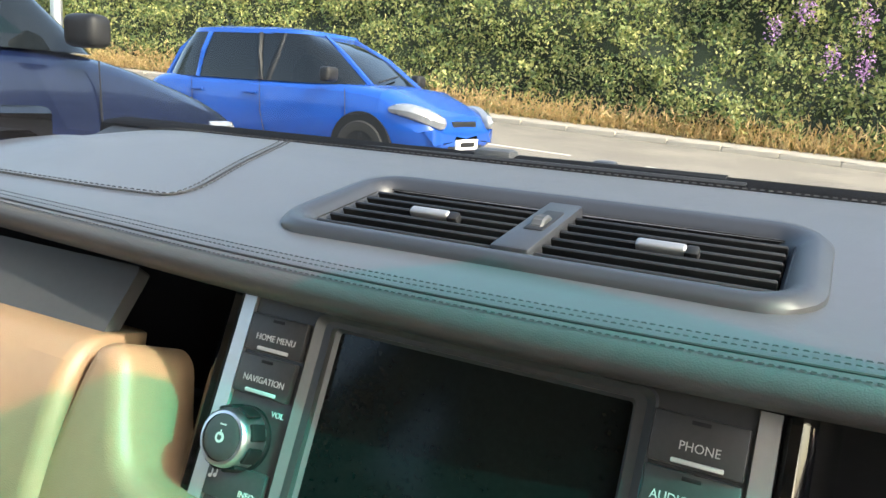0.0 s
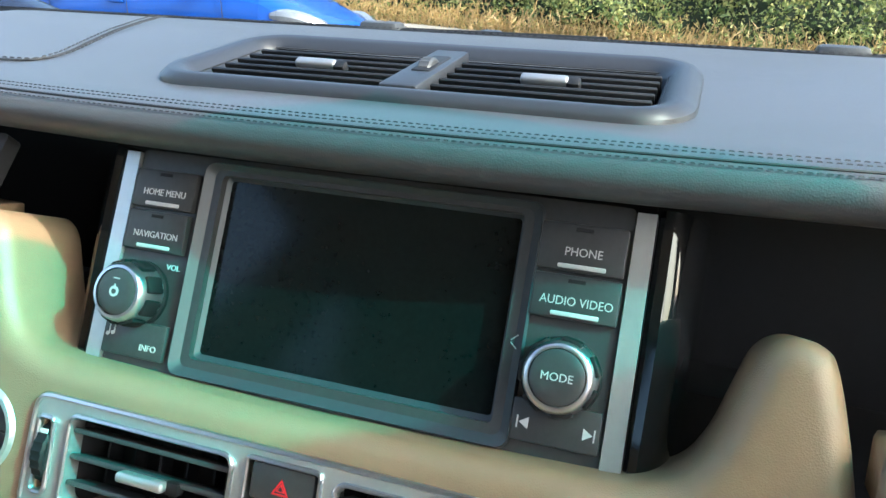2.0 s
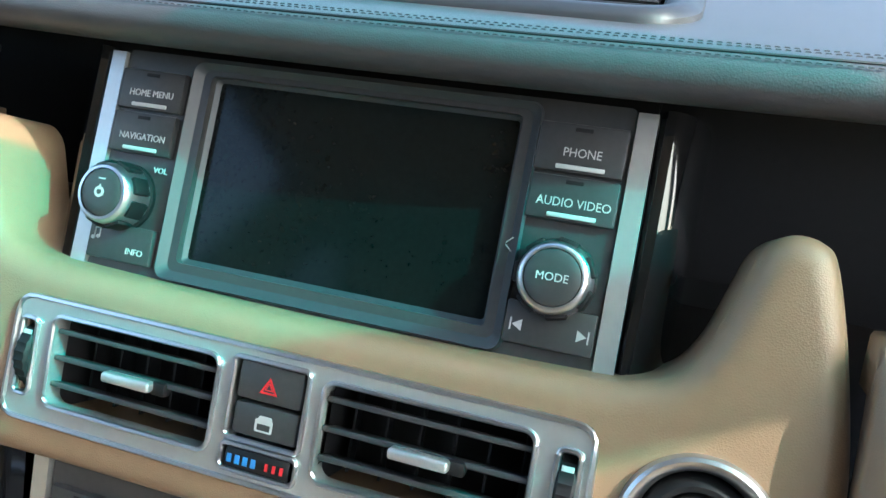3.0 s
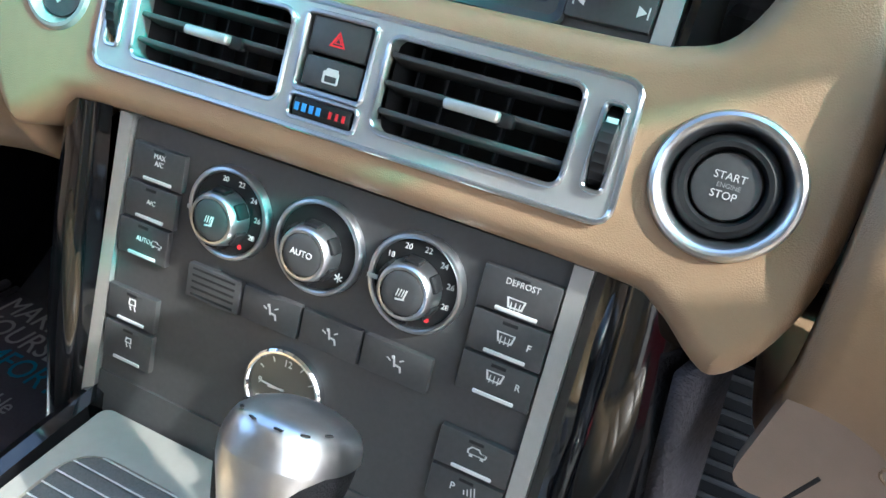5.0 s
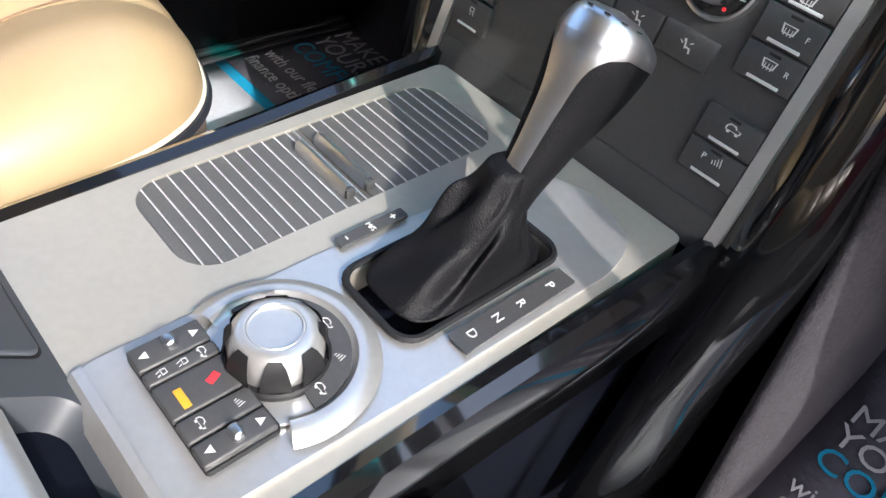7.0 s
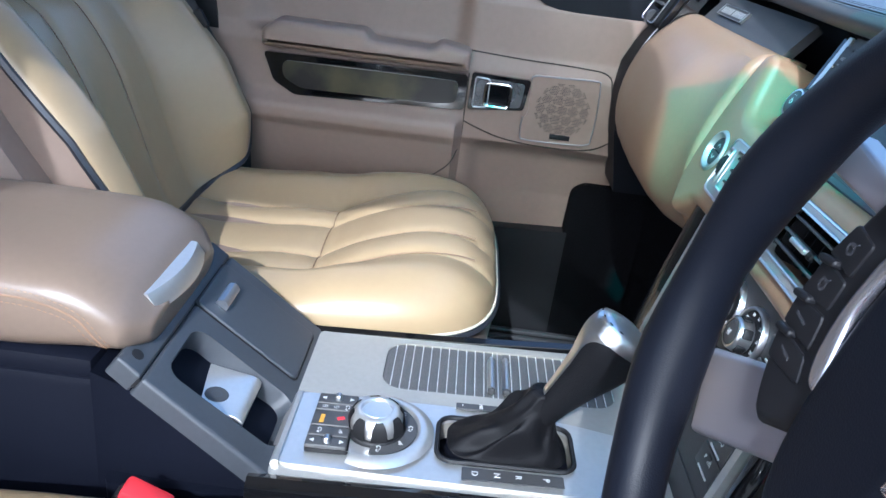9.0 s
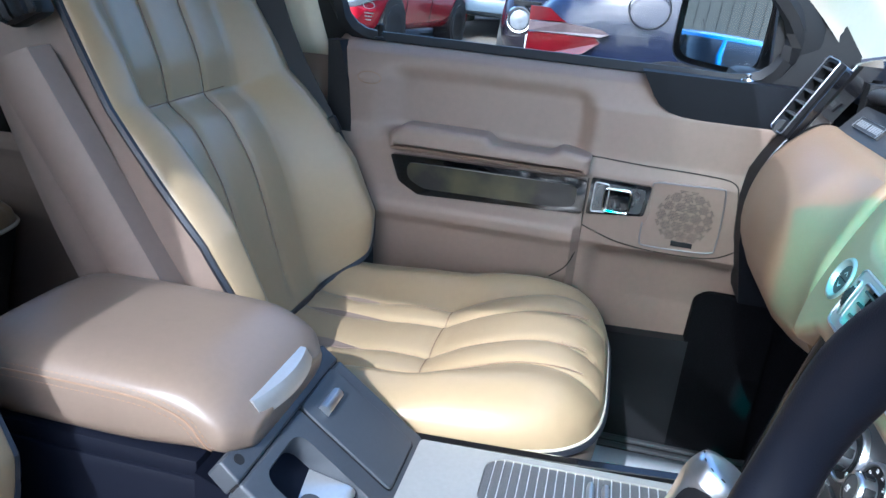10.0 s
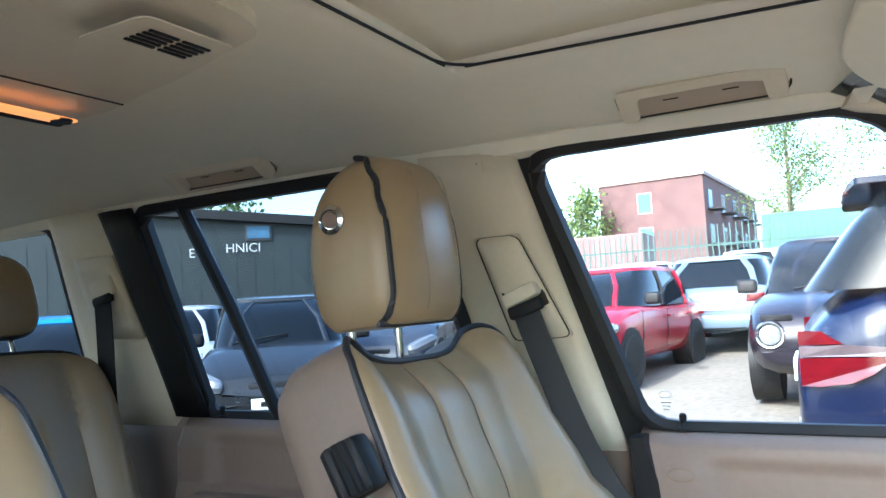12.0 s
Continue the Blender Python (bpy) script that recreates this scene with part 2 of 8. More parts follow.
def slab(outline, z0, z1, m=None, bevel=0.0, holes=(), seg=2, bm=None):
    """A plate between the heights z0 and z1 with this outline, holes through it, its upper edge rounded."""
    b = bmesh.new()
    loops = []
    for pts in (outline, *holes):
        vs = [b.verts.new((p[0], p[1], z1)) for p in pts]
        loops.append([b.edges.new((vs[i], vs[(i + 1) % len(vs)])) for i in range(len(vs))])
    if holes:
        bmesh.ops.triangle_fill(b, use_beauty=True, edges=[e for l in loops for e in l], normal=(0, 0, 1))
    else:
        b.faces.new([e.verts[0] for e in loops[0]])
    bmesh.ops.recalc_face_normals(b, faces=b.faces)
    if b.faces and sum(f.normal.z * f.calc_area() for f in b.faces) < 0:
        bmesh.ops.reverse_faces(b, faces=b.faces)
    if bevel:
        bmesh.ops.inset_region(b, faces=list(b.faces), thickness=bevel, depth=0, use_even_offset=False)
        for v in {v for e in b.edges if e.is_boundary for v in e.verts}:
            v.co.z = z1 - bevel * 0.85
    rim = [e for e in b.edges if e.is_boundary]
    ext = bmesh.ops.extrude_edge_only(b, edges=rim)
    for v in (g for g in ext["geom"] if isinstance(g, bmesh.types.BMVert)):
        v.co.z = z0
    if m is not None:
        b.transform(m)
    return join(bm, b)


def rolled(outline, r, z0, m, holes=(), n=7):
    """A plate whose upper edge is a quarter round of radius r, with holes through its flat middle."""
    k = len(outline)
    P = [Vector(p[:2]) for p in outline]
    area = sum(P[i].x * P[(i + 1) % k].y - P[(i + 1) % k].x * P[i].y for i in range(k))
    N = []
    for i in range(k):
        d = (P[(i + 1) % k] - P[i - 1]).normalized()
        N.append(Vector((-d.y, d.x)) * (1 if area > 0 else -1))
    b = bmesh.new()
    rings = [[b.verts.new((p.x, p.y, z0)) for p in P]]
    for j in range(n + 1):
        a = math.pi / 2 * j / n
        rings.append([b.verts.new((p + q * r * (1 - math.cos(a))).to_tuple() + (r * (math.sin(a) - 1),)) for p, q in zip(P, N)])
    for p, q in zip(rings, rings[1:]):
        for i in range(k):
            b.faces.new((p[i], p[(i + 1) % k], q[(i + 1) % k], q[i]))
    edges = [b.edges.get((rings[-1][i], rings[-1][(i + 1) % k])) for i in range(k)]
    walls = []
    for h in holes:
        vs = [b.verts.new((p[0], p[1], 0.0)) for p in h]
        es = [b.edges.new((vs[i], vs[(i + 1) % len(vs)])) for i in range(len(vs))]
        edges += es
        walls.append(vs)
    bmesh.ops.triangle_fill(b, use_beauty=True, edges=edges, normal=(0, 0, 1))
    for vs in walls:
        low = [b.verts.new((v.co.x, v.co.y, z0)) for v in vs]
        for i in range(len(vs)):
            b.faces.new((vs[i], vs[(i + 1) % len(vs)], low[(i + 1) % len(vs)], low[i]))
    b.transform(m)
    return b


def loft(sections, closed=True, cap=True, m=None, bm=None):
    """A skin over sections of equal point counts."""
    b = bmesh.new()
    rows = [[b.verts.new(p) for p in s] for s in sections]
    n = len(rows[0])
    for p, q in zip(rows, rows[1:]):
        for i in range(n if closed else n - 1):
            b.faces.new((p[i], p[(i + 1) % n], q[(i + 1) % n], q[i]))
    if cap and closed:
        b.faces.new(rows[0][::-1])
        b.faces.new(rows[-1])
    if m is not None:
        b.transform(m)
    return join(bm, b)


def tube(path, r, seg=8, bm=None, m=None, closed=False, flat=1.0, up=(0, 0, 1)):
    """A round or flattened bar along a path; r may be a list."""
    P = [Vector(p) for p in path]
    k = len(P)
    b = bmesh.new()
    rings = []
    for i, p in enumerate(P):
        d = (P[(i + 1) % k] - P[i - 1]) if closed else (P[min(i + 1, k - 1)] - P[max(i - 1, 0)])
        d = d.normalized() if d.length > 1e-9 else Vector((0, 0, 1))
        u = Vector(up)
        if abs(d.dot(u)) > 0.97:
            u = Vector((1, 0, 0))
        s = d.cross(u).normalized()
        u = s.cross(d).normalized()
        rad = r[i] if isinstance(r, (list, tuple)) else r
        rings.append([b.verts.new(p + s * rad * math.cos(2 * math.pi * j / seg) + u * rad * flat * math.sin(2 * math.pi * j / seg)) for j in range(seg)])
    pairs = list(zip(rings, rings[1:])) + ([(rings[-1], rings[0])] if closed else [])
    for p, q in pairs:
        for j in range(seg):
            b.faces.new((p[j], p[(j + 1) % seg], q[(j + 1) % seg], q[j]))
    if not closed:
        b.faces.new(rings[0][::-1])
        b.faces.new(rings[-1])
    if m is not None:
        b.transform(m)
    return join(bm, b)


def stitches(path, length=0.0035, gap=0.002, r=0.0006, bm=None):
    """A row of short threads along a path."""
    b = bmesh.new() if bm is None else bm
    P = [Vector(p) for p in path]
    acc, nxt = 0.0, 0.0
    for p, q in zip(P, P[1:]):
        d = q - p
        L = d.length
        if L < 1e-7:
            continue
        d.normalize()
        side = d.cross(Vector((0, 0, 1)))
        side = side.normalized() * r if side.length > 1e-6 else Vector((r, 0, 0))
        lift = side.cross(d).normalized() * r * (1 if side.cross(d).z >= 0 else -1)
        while nxt < acc + L:
            a = p + d * (nxt - acc)
            c = a + d * length
            top = [b.verts.new(a + d * length * 0.15 + lift * 1.5), b.verts.new(c - d * length * 0.15 + lift * 1.5)]
            vs = [b.verts.new(a - side), b.verts.new(a + side), b.verts.new(c + side), b.verts.new(c - side)]
            b.faces.new((vs[0], vs[3], top[1], top[0]))
            b.faces.new((vs[1], top[0], top[1], vs[2]))
            b.faces.new((vs[0], top[0], vs[1]))
            b.faces.new((vs[3], vs[2], top[1]))
            nxt += length + gap
        acc += L
    return b


def lettering(text, size, m, material, parent, name="lettering", depth=0.0003, align="CENTER", squeeze=1.0):
    """Raised print in the built-in font, laid in the plane of m."""
    cu = bpy.data.curves.new("print", "FONT")
    cu.body, cu.size, cu.extrude = text, size, depth
    cu.align_x, cu.align_y, cu.resolution_u = align, "CENTER", 3
    tmp = bpy.data.objects.new("print", cu)
    me = bpy.data.meshes.new_from_object(tmp)
    bpy.data.objects.remove(tmp)
    bpy.data.curves.remove(cu)
    bm = bmesh.new()
    bm.from_mesh(me)
    bpy.data.meshes.remove(me)
    bm.transform(Matrix.Diagonal((squeeze, 1, 1, 1)))
    bm.transform(m)
    return part(name, bm, material, parent, smooth=False)


def at(m, x, y, z=0.0, turn=0.0):
    return m @ pose(x, y, z, 0, 0, turn)


FU = mframe((0, 0.776, 1.156), (0, 0.3945, 0.919))
FL = mframe((0, 0.683, 0.914), (0, 0.2225, 0.975))
FV = mframe((0, 0.7095, 1.065), (0, 0.34, 0.94))
FC = mframe((0, 0.45, 0.818), (0, 1, 0.035))


# ---- the cabin: floor, roof, pillars ----
def sheet(fn, us, vs, name, material, parent=None, label="", kind="", thick=0.0, keep=None, subsurf=0):
    """A surface fn(u, v) over a grid, with an optional test for which cells to keep, thickened away from its face."""
    b = bmesh.new()
    g = [[b.verts.new(fn(u, v)) for v in vs] for u in us]
    for i in range(len(us) - 1):
        for j in range(len(vs) - 1):
            if keep is None or keep((us[i] + us[i + 1]) / 2, (vs[j] + vs[j + 1]) / 2):
                b.faces.new((g[i][j], g[i + 1][j], g[i + 1][j + 1], g[i][j + 1]))
    loose = [v for v in b.verts if not v.link_faces]
    bmesh.ops.delete(b, geom=loose, context="VERTS")
    ob = part(name, b, material, parent, label, subsurf=subsurf, kind=kind)
    if thick:
        md = ob.modifiers.new("thick", "SOLIDIFY")
        md.thickness, md.offset = thick, -1
    return ob


def span(a, b, n):
    return [a + (b - a) * i / n for i in range(n + 1)]


def ease(t):
    t = min(1, max(0, t))
    return t * t * (3 - 2 * t)


def curve_at(keys, t):
    """Straight between the (place, value) keys."""
    if t <= keys[0][0]:
        return keys[0][1]
    for (a, p), (b, q) in zip(keys, keys[1:]):
        if t <= b:
            return p + (q - p) * (t - a) / (b - a)
    return keys[-1][1]


def floor_z(y):
    return curve_at([(-2.2, 0.78), (-1.22, 0.78), (-1.2, 0.5), (0.99, 0.5), (1.18, 0.66), (1.25, 0.95)], y)


tagged(sheet(lambda x, y: (x, y, floor_z(y)), span(-0.78, 0.78, 14), span(-2.2, 1.25, 40), "floor", CARPET, thick=0.05),
       "black carpeted cabin floor with sloping footwells", "floor", kind="structure")


def roof_z(x, y):
    a = min(1, abs(x) / 0.66)
    z = 1.772 - 0.075 * a ** 3.2
    z -= 0.03 * ease((y - 0.1) / 0.4) + 0.02 * ease((-1.2 - y) / 0.8)
    return z


SUNROOF = (-0.345, -0.178, 0.345, 0.34)


def in_roof(x, y):
    return not (SUNROOF[0] < x < SUNROOF[2] and SUNROOF[1] < y < SUNROOF[3])


xs = sorted(set(span(-0.64, 0.64, 26) + [SUNROOF[0], SUNROOF[2]]))
ys = sorted(set(span(-2.2, 0.345, 40) + [SUNROOF[1], SUNROOF[3]]))
tagged(sheet(lambda x, y: (x, y, roof_z(x, y)), xs, ys, "ceiling", LINER, thick=-0.03, keep=in_roof),
       "cream cloth headliner over the whole cabin", "ceiling", kind="structure")

roof_panel = thing("sunroof_blind", (0, 0.07, 1.78), "closed cream cloth sunroof blind with a dark seal", "sunroof blind")
xs, ys = span(SUNROOF[0] - 0.01, SUNROOF[2] + 0.01, 12), span(SUNROOF[1] - 0.01, SUNROOF[3] + 0.01, 10)
sheet(lambda x, y: (x, y, roof_z(x, y) + 0.014), xs, ys, "blind_panel", LINER, roof_panel, thick=-0.02)
rim = [(x, y, roof_z(x, y) + 0.001) for x, y in rounded(*SUNROOF, 0.06, 6)]
part("seal", tube(smooth_loop(rim, 3), 0.0022, 6, closed=True), BLACKRUB, roof_panel, "black rubber seal")


# sides: a profile of the car's flank as seen from inside, mirrored for the driver's side
def flank_x(z):
    return curve_at([(0.4, 0.78), (1.2, 0.77), (1.3, 0.745), (1.69, 0.63), (1.75, 0.60)], z)


def quad_strip(a_low, a_high, b_low, b_high, side, name, material, out=0.0, n=8, bulge=0.012, parent=None, label="", thick=0.04, kind=""):
    """A pillar trim between two slanted edges given as (y, z) at foot and head."""
    def fn(u, v):
        ya, za = (a_low[i] + (a_high[i] - a_low[i]) * v for i in (0, 1))
        yb, zb = (b_low[i] + (b_high[i] - b_low[i]) * v for i in (0, 1))
        y, z = ya + (yb - ya) * u, za + (zb - za) * u
        return (side * (flank_x(z) - out - bulge * math.sin(math.pi * min(1, max(0, u)))), y, z)
    return sheet(fn, span(0, 1, n), span(0, 1, n), name, material, parent, label, thick=-thick if side < 0 else thick, kind=kind)


for side, word in ((-1, "left"), (1, "right")):
    tagged(quad_strip((-0.31, 1.16), (-0.415, 1.71), (-0.085, 1.16), (-0.205, 1.69), side, "pillar_trim_b_" + word, TRIMC, 0.012),
           "cream plastic trim of the centre door pillar", "pillar trim", kind="structure")
    tagged(quad_strip((-0.35, 0.5), (-0.31, 1.165), (-0.07, 0.5), (-0.082, 1.165), side, "pillar_foot_b_" + word, BEIGE, 0.014),
           "beige lower trim of the centre door pillar", "pillar trim", kind="structure")
    tagged(quad_strip((-1.50, 1.18), (-1.48, 1.71), (-1.16, 1.18), (-1.265, 1.71), side, "pillar_trim_c_" + word, TRIMC, 0.02),
           "cream plastic trim of the rear pillar", "pillar trim", kind="structure")
    tagged(quad_strip((-2.2, 0.6), (-2.2, 1.22), (-1.14, 0.6), (-1.14, 1.22), side, "quarter_trim_" + word, BEIGE, 0.02),
           "beige trim beside the rear seat", "side trim", kind="structure")
    tagged(quad_strip((-2.25, 1.2), (-2.25, 1.71), (-2.05, 1.2), (-2.0, 1.71), side, "pillar_trim_d_" + word, TRIMC, 0.02),
           "cream plastic trim of the tail pillar", "pillar trim", kind="structure")
    # front pillar with its cream cover
    lean = -0.02 if side > 0 else 0.0
    a = smooth_loop([(side * 0.605 + lean * 1.3, 0.31, 1.71), (side * 0.655 + lean, 0.46, 1.645), (side * 0.755 + lean * 0.4, 0.75, 1.465), (side * 0.93, 1.08, 1.24)], 5, False)
    tagged(part("pillar_trim_a_" + word, tube(a, [0.034, 0.034] + [0.032 if side < 0 else 0.04] * (len(a) - 2), 10), TRIMC), "cream trim of the windscreen pillar", "pillar trim", kind="structure")
    if side < 0:
        rear_ = smooth_loop([(-0.600, 0.31, 1.703), (-0.630, 0.42, 1.610), (-0.690, 0.60, 1.446), (-0.737, 0.735, 1.340), (-0.757, 0.815, 1.262)], 5, False)
        fore_ = smooth_loop([(-0.55, 0.385, 1.700), (-0.590, 0.50, 1.632), (-0.665, 0.66, 1.525), (-0.745, 0.79, 1.43), (-0.86, 0.96, 1.290)], 5, False)
        cover_ = loft([[tuple(Vector(p) + (Vector(q) - Vector(p)) * u + Vector((0.012 * math.sin(math.pi * u), 0, 0))) for u in span(0, 1, 8)] + [tuple(Vector(q) + Vector((-0.02, 0.01, 0))), tuple(Vector(p) + Vector((-0.02, 0.01, 0)))] for p, q in zip(rear_, fore_)])
        tagged(part("pillar_cover_left", cover_, mat("grey_beige_pillar_plastic", (0.40, 0.36, 0.30), 0.5, vary=0.03, scale=5, fine=0.02, grain=0.12, grain_scale=1200)), "broad cream cover of the windscreen pillar", "pillar trim", kind="structure")
    # body sides behind the door cards, closing the footwells
    skin_ = box((0.02, 3.6, 0.80), None, 0.004, at=(side * 0.805, -0.46, 0.80)) if side < 0 else box((0.02, 0.55, 0.80), None, 0.004, at=(0.805, 1.065, 0.80), bm=box((0.02, 2.16, 0.80), None, 0.004, at=(0.805, -1.18, 0.80)))
    tagged(part("body_side_" + word, skin_, BLACK), "dark inner skin of the body side", "body side", kind="structure")
    tagged(part("kick_wall_" + word, box((0.03, 0.56, 0.68), None, 0.006, at=(side * 0.745, 1.0, 0.80)), CARPET), "black carpeted wall of the footwell", "footwell wall", kind="structure")
    # outer sill under the doors
    tagged(part("sill_" + word, box((0.12, 2.2, 0.07), None, 0.01, at=(side * 0.76, -0.3, 0.47)), BLACK), "black door sill with ribbed tread", "sill", kind="structure")
    up_ = 0.022 if side > 0 else 0.0
    rail = smooth_loop([(side * 0.63, 0.32, 1.705 + up_), (side * 0.632, -0.2, 1.712 + up_), (side * 0.632, -0.8, 1.715), (side * 0.63, -2.2, 1.70)], 4, False)
    tagged(part("roof_rail_" + word, tube(rail, 0.03, 8), LINER), "cream edge of the headliner along the doors", "roof rail", kind="structure")
tagged(part("wall_rear", box((1.5, 0.06, 0.75), None, 0.02, at=(0, -2.24, 0.85)), BEIGE), "beige tailgate trim", "wall", kind="structure")
tagged(part("bulkhead", box((1.56, 0.05, 0.85), pose(0, 1.28, 0.85, 8), 0.01), CARPET), "black carpeted bulkhead behind the dashboard", "bulkhead", kind="structure")
wipe = thing("rear_window", (0, -2.2, 1.5), "tinted rear window glass", "window", kind="structure")
part("pane", box((1.2, 0.006, 0.5), pose(0, -2.2, 1.46, -14)), PRIV, wipe, smooth=False)

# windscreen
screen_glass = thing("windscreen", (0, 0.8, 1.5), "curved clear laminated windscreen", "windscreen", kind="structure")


def wind(x, s):
    y = 1.19 - 0.80 * s - 0.10 * (x / 0.7) ** 2
    return (x * (0.98 - 0.13 * s), y, 1.262 + 0.445 * s + 0.02 * math.sin(math.pi * s))


ws = sheet(wind, span(-0.76, 0.82, 16), span(0, 1, 10), "pane", CLEAR, screen_glass, "clear glass")
ws.visible_shadow = False
# Unseen band, added to weaken sun through the top onto the door.
sheet(lambda x, t_: tuple(Vector(wind(x, t_)) + Vector((0, -0.003, -0.004))), span(-0.76, 0.82, 16), span(0.77, 1, 6), "shade_band", glass_mat("tinted_sun_filter_band", (0.16, 0.18, 0.17), 0.1), screen_glass, "unseen tinted band added to dim the sun")
# Unseen film, added so that sunlight falls teal on the dashboard.
TEAL = glass_mat("teal_translucent_film", (0.0, 0.96, 0.86), 0.3)
card = thing("windscreen_price_card", (0.5, 0.68, 1.55), "unseen translucent teal film added inside the windscreen to tint the sun", "price card")
sheet(lambda x, s: tuple(Vector(wind(x, s)) + Vector((0, -0.006, -0.008))), span(0.34, 0.80, 10), span(0.505, 0.76, 10), "film", TEAL, card)
card2 = thing("windscreen_notice", (-0.6, 0.9, 1.45), "pale teal notice stuck inside the windscreen corner", "notice")
sheet(lambda x, s: tuple(Vector(wind(x, s)) + Vector((0, -0.006, -0.008))), span(-0.72, -0.58, 4), span(0.22, 0.5, 4), "film", glass_mat("pale_teal_film", (0.55, 0.8, 0.78), 0.4), card2)


# ---- doors ----
def FD(x, side=-1):
    return mframe((side * abs(x), 0, 0), (0, 0, 1), (0, 1 if side < 0 else -1, 0))


CARD = [(0.5, -0.735), (0.72, -0.728), (0.80, -0.722), (0.89, -0.70), (0.905, -0.69), (0.96, -0.688), (1.03, -0.692), (1.06, -0.70), (1.14, -0.702), (1.185, -0.722), (1.2, -0.742), (1.208, -0.765)]


def card_x(u, z):
    """Depth of a door card, u metres ahead of its rear edge."""
    x = curve_at(CARD, z)
    # upper field sunk behind the armrest, its front end rounded
    d = max(u - 0.44, 0.0)
    far = math.hypot(max(u - 0.42, 0) , max(abs(z - 1.105) - 0.02, 0))
    x -= 0.020 * ease((u - 0.08) / 0.06) * ease((0.068 - far) / 0.032) * ease((z - 1.045) / 0.02) * ease((1.178 - z) / 0.04)
    # padded lower half, ending in a step at the pull handle
    x += 0.022 * ease((u - 0.03) / 0.08) * ease((0.487 - u) / 0.012) * ease((z - 0.74) / 0.10) * ease((0.952 - z) / 0.03)
    # hollow below the speaker
    x -= 0.018 * ease((u - 0.50) / 0.03) * ease((0.905 - z) / 0.03) * ease((z - 0.6) / 0.05)
    return x


def door_card(name, y0, y1, label, side=-1, rear_lean=0.0):
    d = thing(name, (side * 0.75, (y0 + y1) / 2, 0.5), label, "door", kind="structure")

    def fn(y, z):
        x = card_x(y - y0, z)
        yy = y + rear_lean * (z - 1.2) * (1 - (y - y0) / (y1 - y0))
        return (side * -x, yy, z)
    zs = sorted({round(z, 4) for z in span(0.5, 1.208, 90) + [c[0] for c in CARD]})
    sheet(fn, span(y0, y1, 110), zs, "door_card", BEIGE, d, "beige padded vinyl card", thick=0.03 if side < 0 else -0.03)
    return d


door_1 = door_card("door_1", -0.055, 0.76, "closed front passenger door with beige card and wood inlay")
door_2 = door_card("door_2", -1.15, -0.33, "closed rear door with beige card and dark inlay")
door_3 = door_card("door_3", -0.055, 0.76, "driver's door standing wide open with beige card", 1)
HINGE, SWING = Vector((0.79, 0.79, 0.5)), radians(66)
door_3["base"] = tuple(door_3.location)
door_3.location = HINGE + Matrix.Rotation(SWING, 3, "Z") @ (Vector(door_3.location) - HINGE)
door_3.rotation_euler = (0, 0, SWING)
door_4 = door_card("door_4", -1.15, -0.33, "closed rear door behind the driver with beige card", 1)


def window_part(d, pts, side, material, frame_w=0.016, rings=((-0.004, 0.006), (0.012, -0.004), (0.045, 0.0), (0.075, 0.02))):
    """Glass in a slanted side opening given by (y, z) corners, with a black seal round it."""
    loop = smooth_loop([(y, z) for y, z in pts], 1)
    b = bmesh.new()
    vs = [b.verts.new((side * (flank_x(z) + 0.012), y, z)) for y, z in loop]
    b.faces.new(vs)
    w = part("window", b, material, d, smooth=False)
    w.visible_shadow = material is not CLEAR
    cy, cz = sum(p[0] for p in loop) / len(loop), sum(p[1] for p in loop) / len(loop)
    b = bmesh.new()
    rows = []
    for grow, dx in rings:
        row = []
        for y, z in loop:
            away = Vector((y - cy, z - cz))
            away.normalize()
            zz = min(1.73 if side > 0 else 1.8, max(1.17, z + away.y * grow))
            row.append(b.verts.new((side * (flank_x(zz) + dx), y + away.x * grow, zz)))
        rows.append(row)
    for p, q in zip(rows, rows[1:]):
        for i in range(len(p)):
            b.faces.new((p[i], p[(i + 1) % len(p)], q[(i + 1) % len(p)], q[i]))
    part("door_frame", b, BLACKRUB, d, "black painted frame round the window")
    ring = [(side * (flank_x(z) - 0.004), y, z) for y, z in loop]
    part("window_seal", tube(ring, frame_w, 6, closed=True), BLACKRUB, w, "black rubber window seal")
    return w


def corner_round(pts, r, n=4):
    """Rounds the corners of a polygon."""
    out = []
    k = len(pts)
    for i in range(k):
        p, a, c = Vector(pts[i]), Vector(pts[i - 1]), Vector(pts[(i + 1) % k])
        ra = min(r, (a - p).length / 2)
        rc = min(r, (c - p).length / 2)
        s, e = p + (a - p).normalized() * ra, p + (c - p).normalized() * rc
        for j in range(n + 1):
            t = j / n
            out.append(tuple((1 - t) ** 2 * s + 2 * t * (1 - t) * p + t * t * e))
    return out


front_win = corner_round([(-0.05, 1.205), (0.70, 1.205), (0.735, 1.30), (0.32, 1.69), (-0.185, 1.69)], 0.06)
window_part(door_1, front_win, -1, CLEAR)
rear_win = corner_round([(-0.33, 1.205), (-0.42, 1.70), (-1.165, 1.70), (-1.098, 1.2)], 0.04)
WIDE = ((-0.004, 0.006), (0.012, -0.004), (0.06, 0.0), (0.11, 0.008), (0.2, 0.03))
window_part(door_2, rear_win, -1, PRIV, 0.02, WIDE)
window_part(door_4, rear_win, 1, PRIV, 0.02, WIDE)
for d_, s_ in ((door_2, -1), (door_4, 1)):
    quad_strip((-1.188, 1.205), (-1.272, 1.70), (-1.082, 1.205), (-1.160, 1.70), s_, "frame_post", BLACK, 0.034, 8, 0.005, d_, "black rear post of the door frame", thick=0.01)
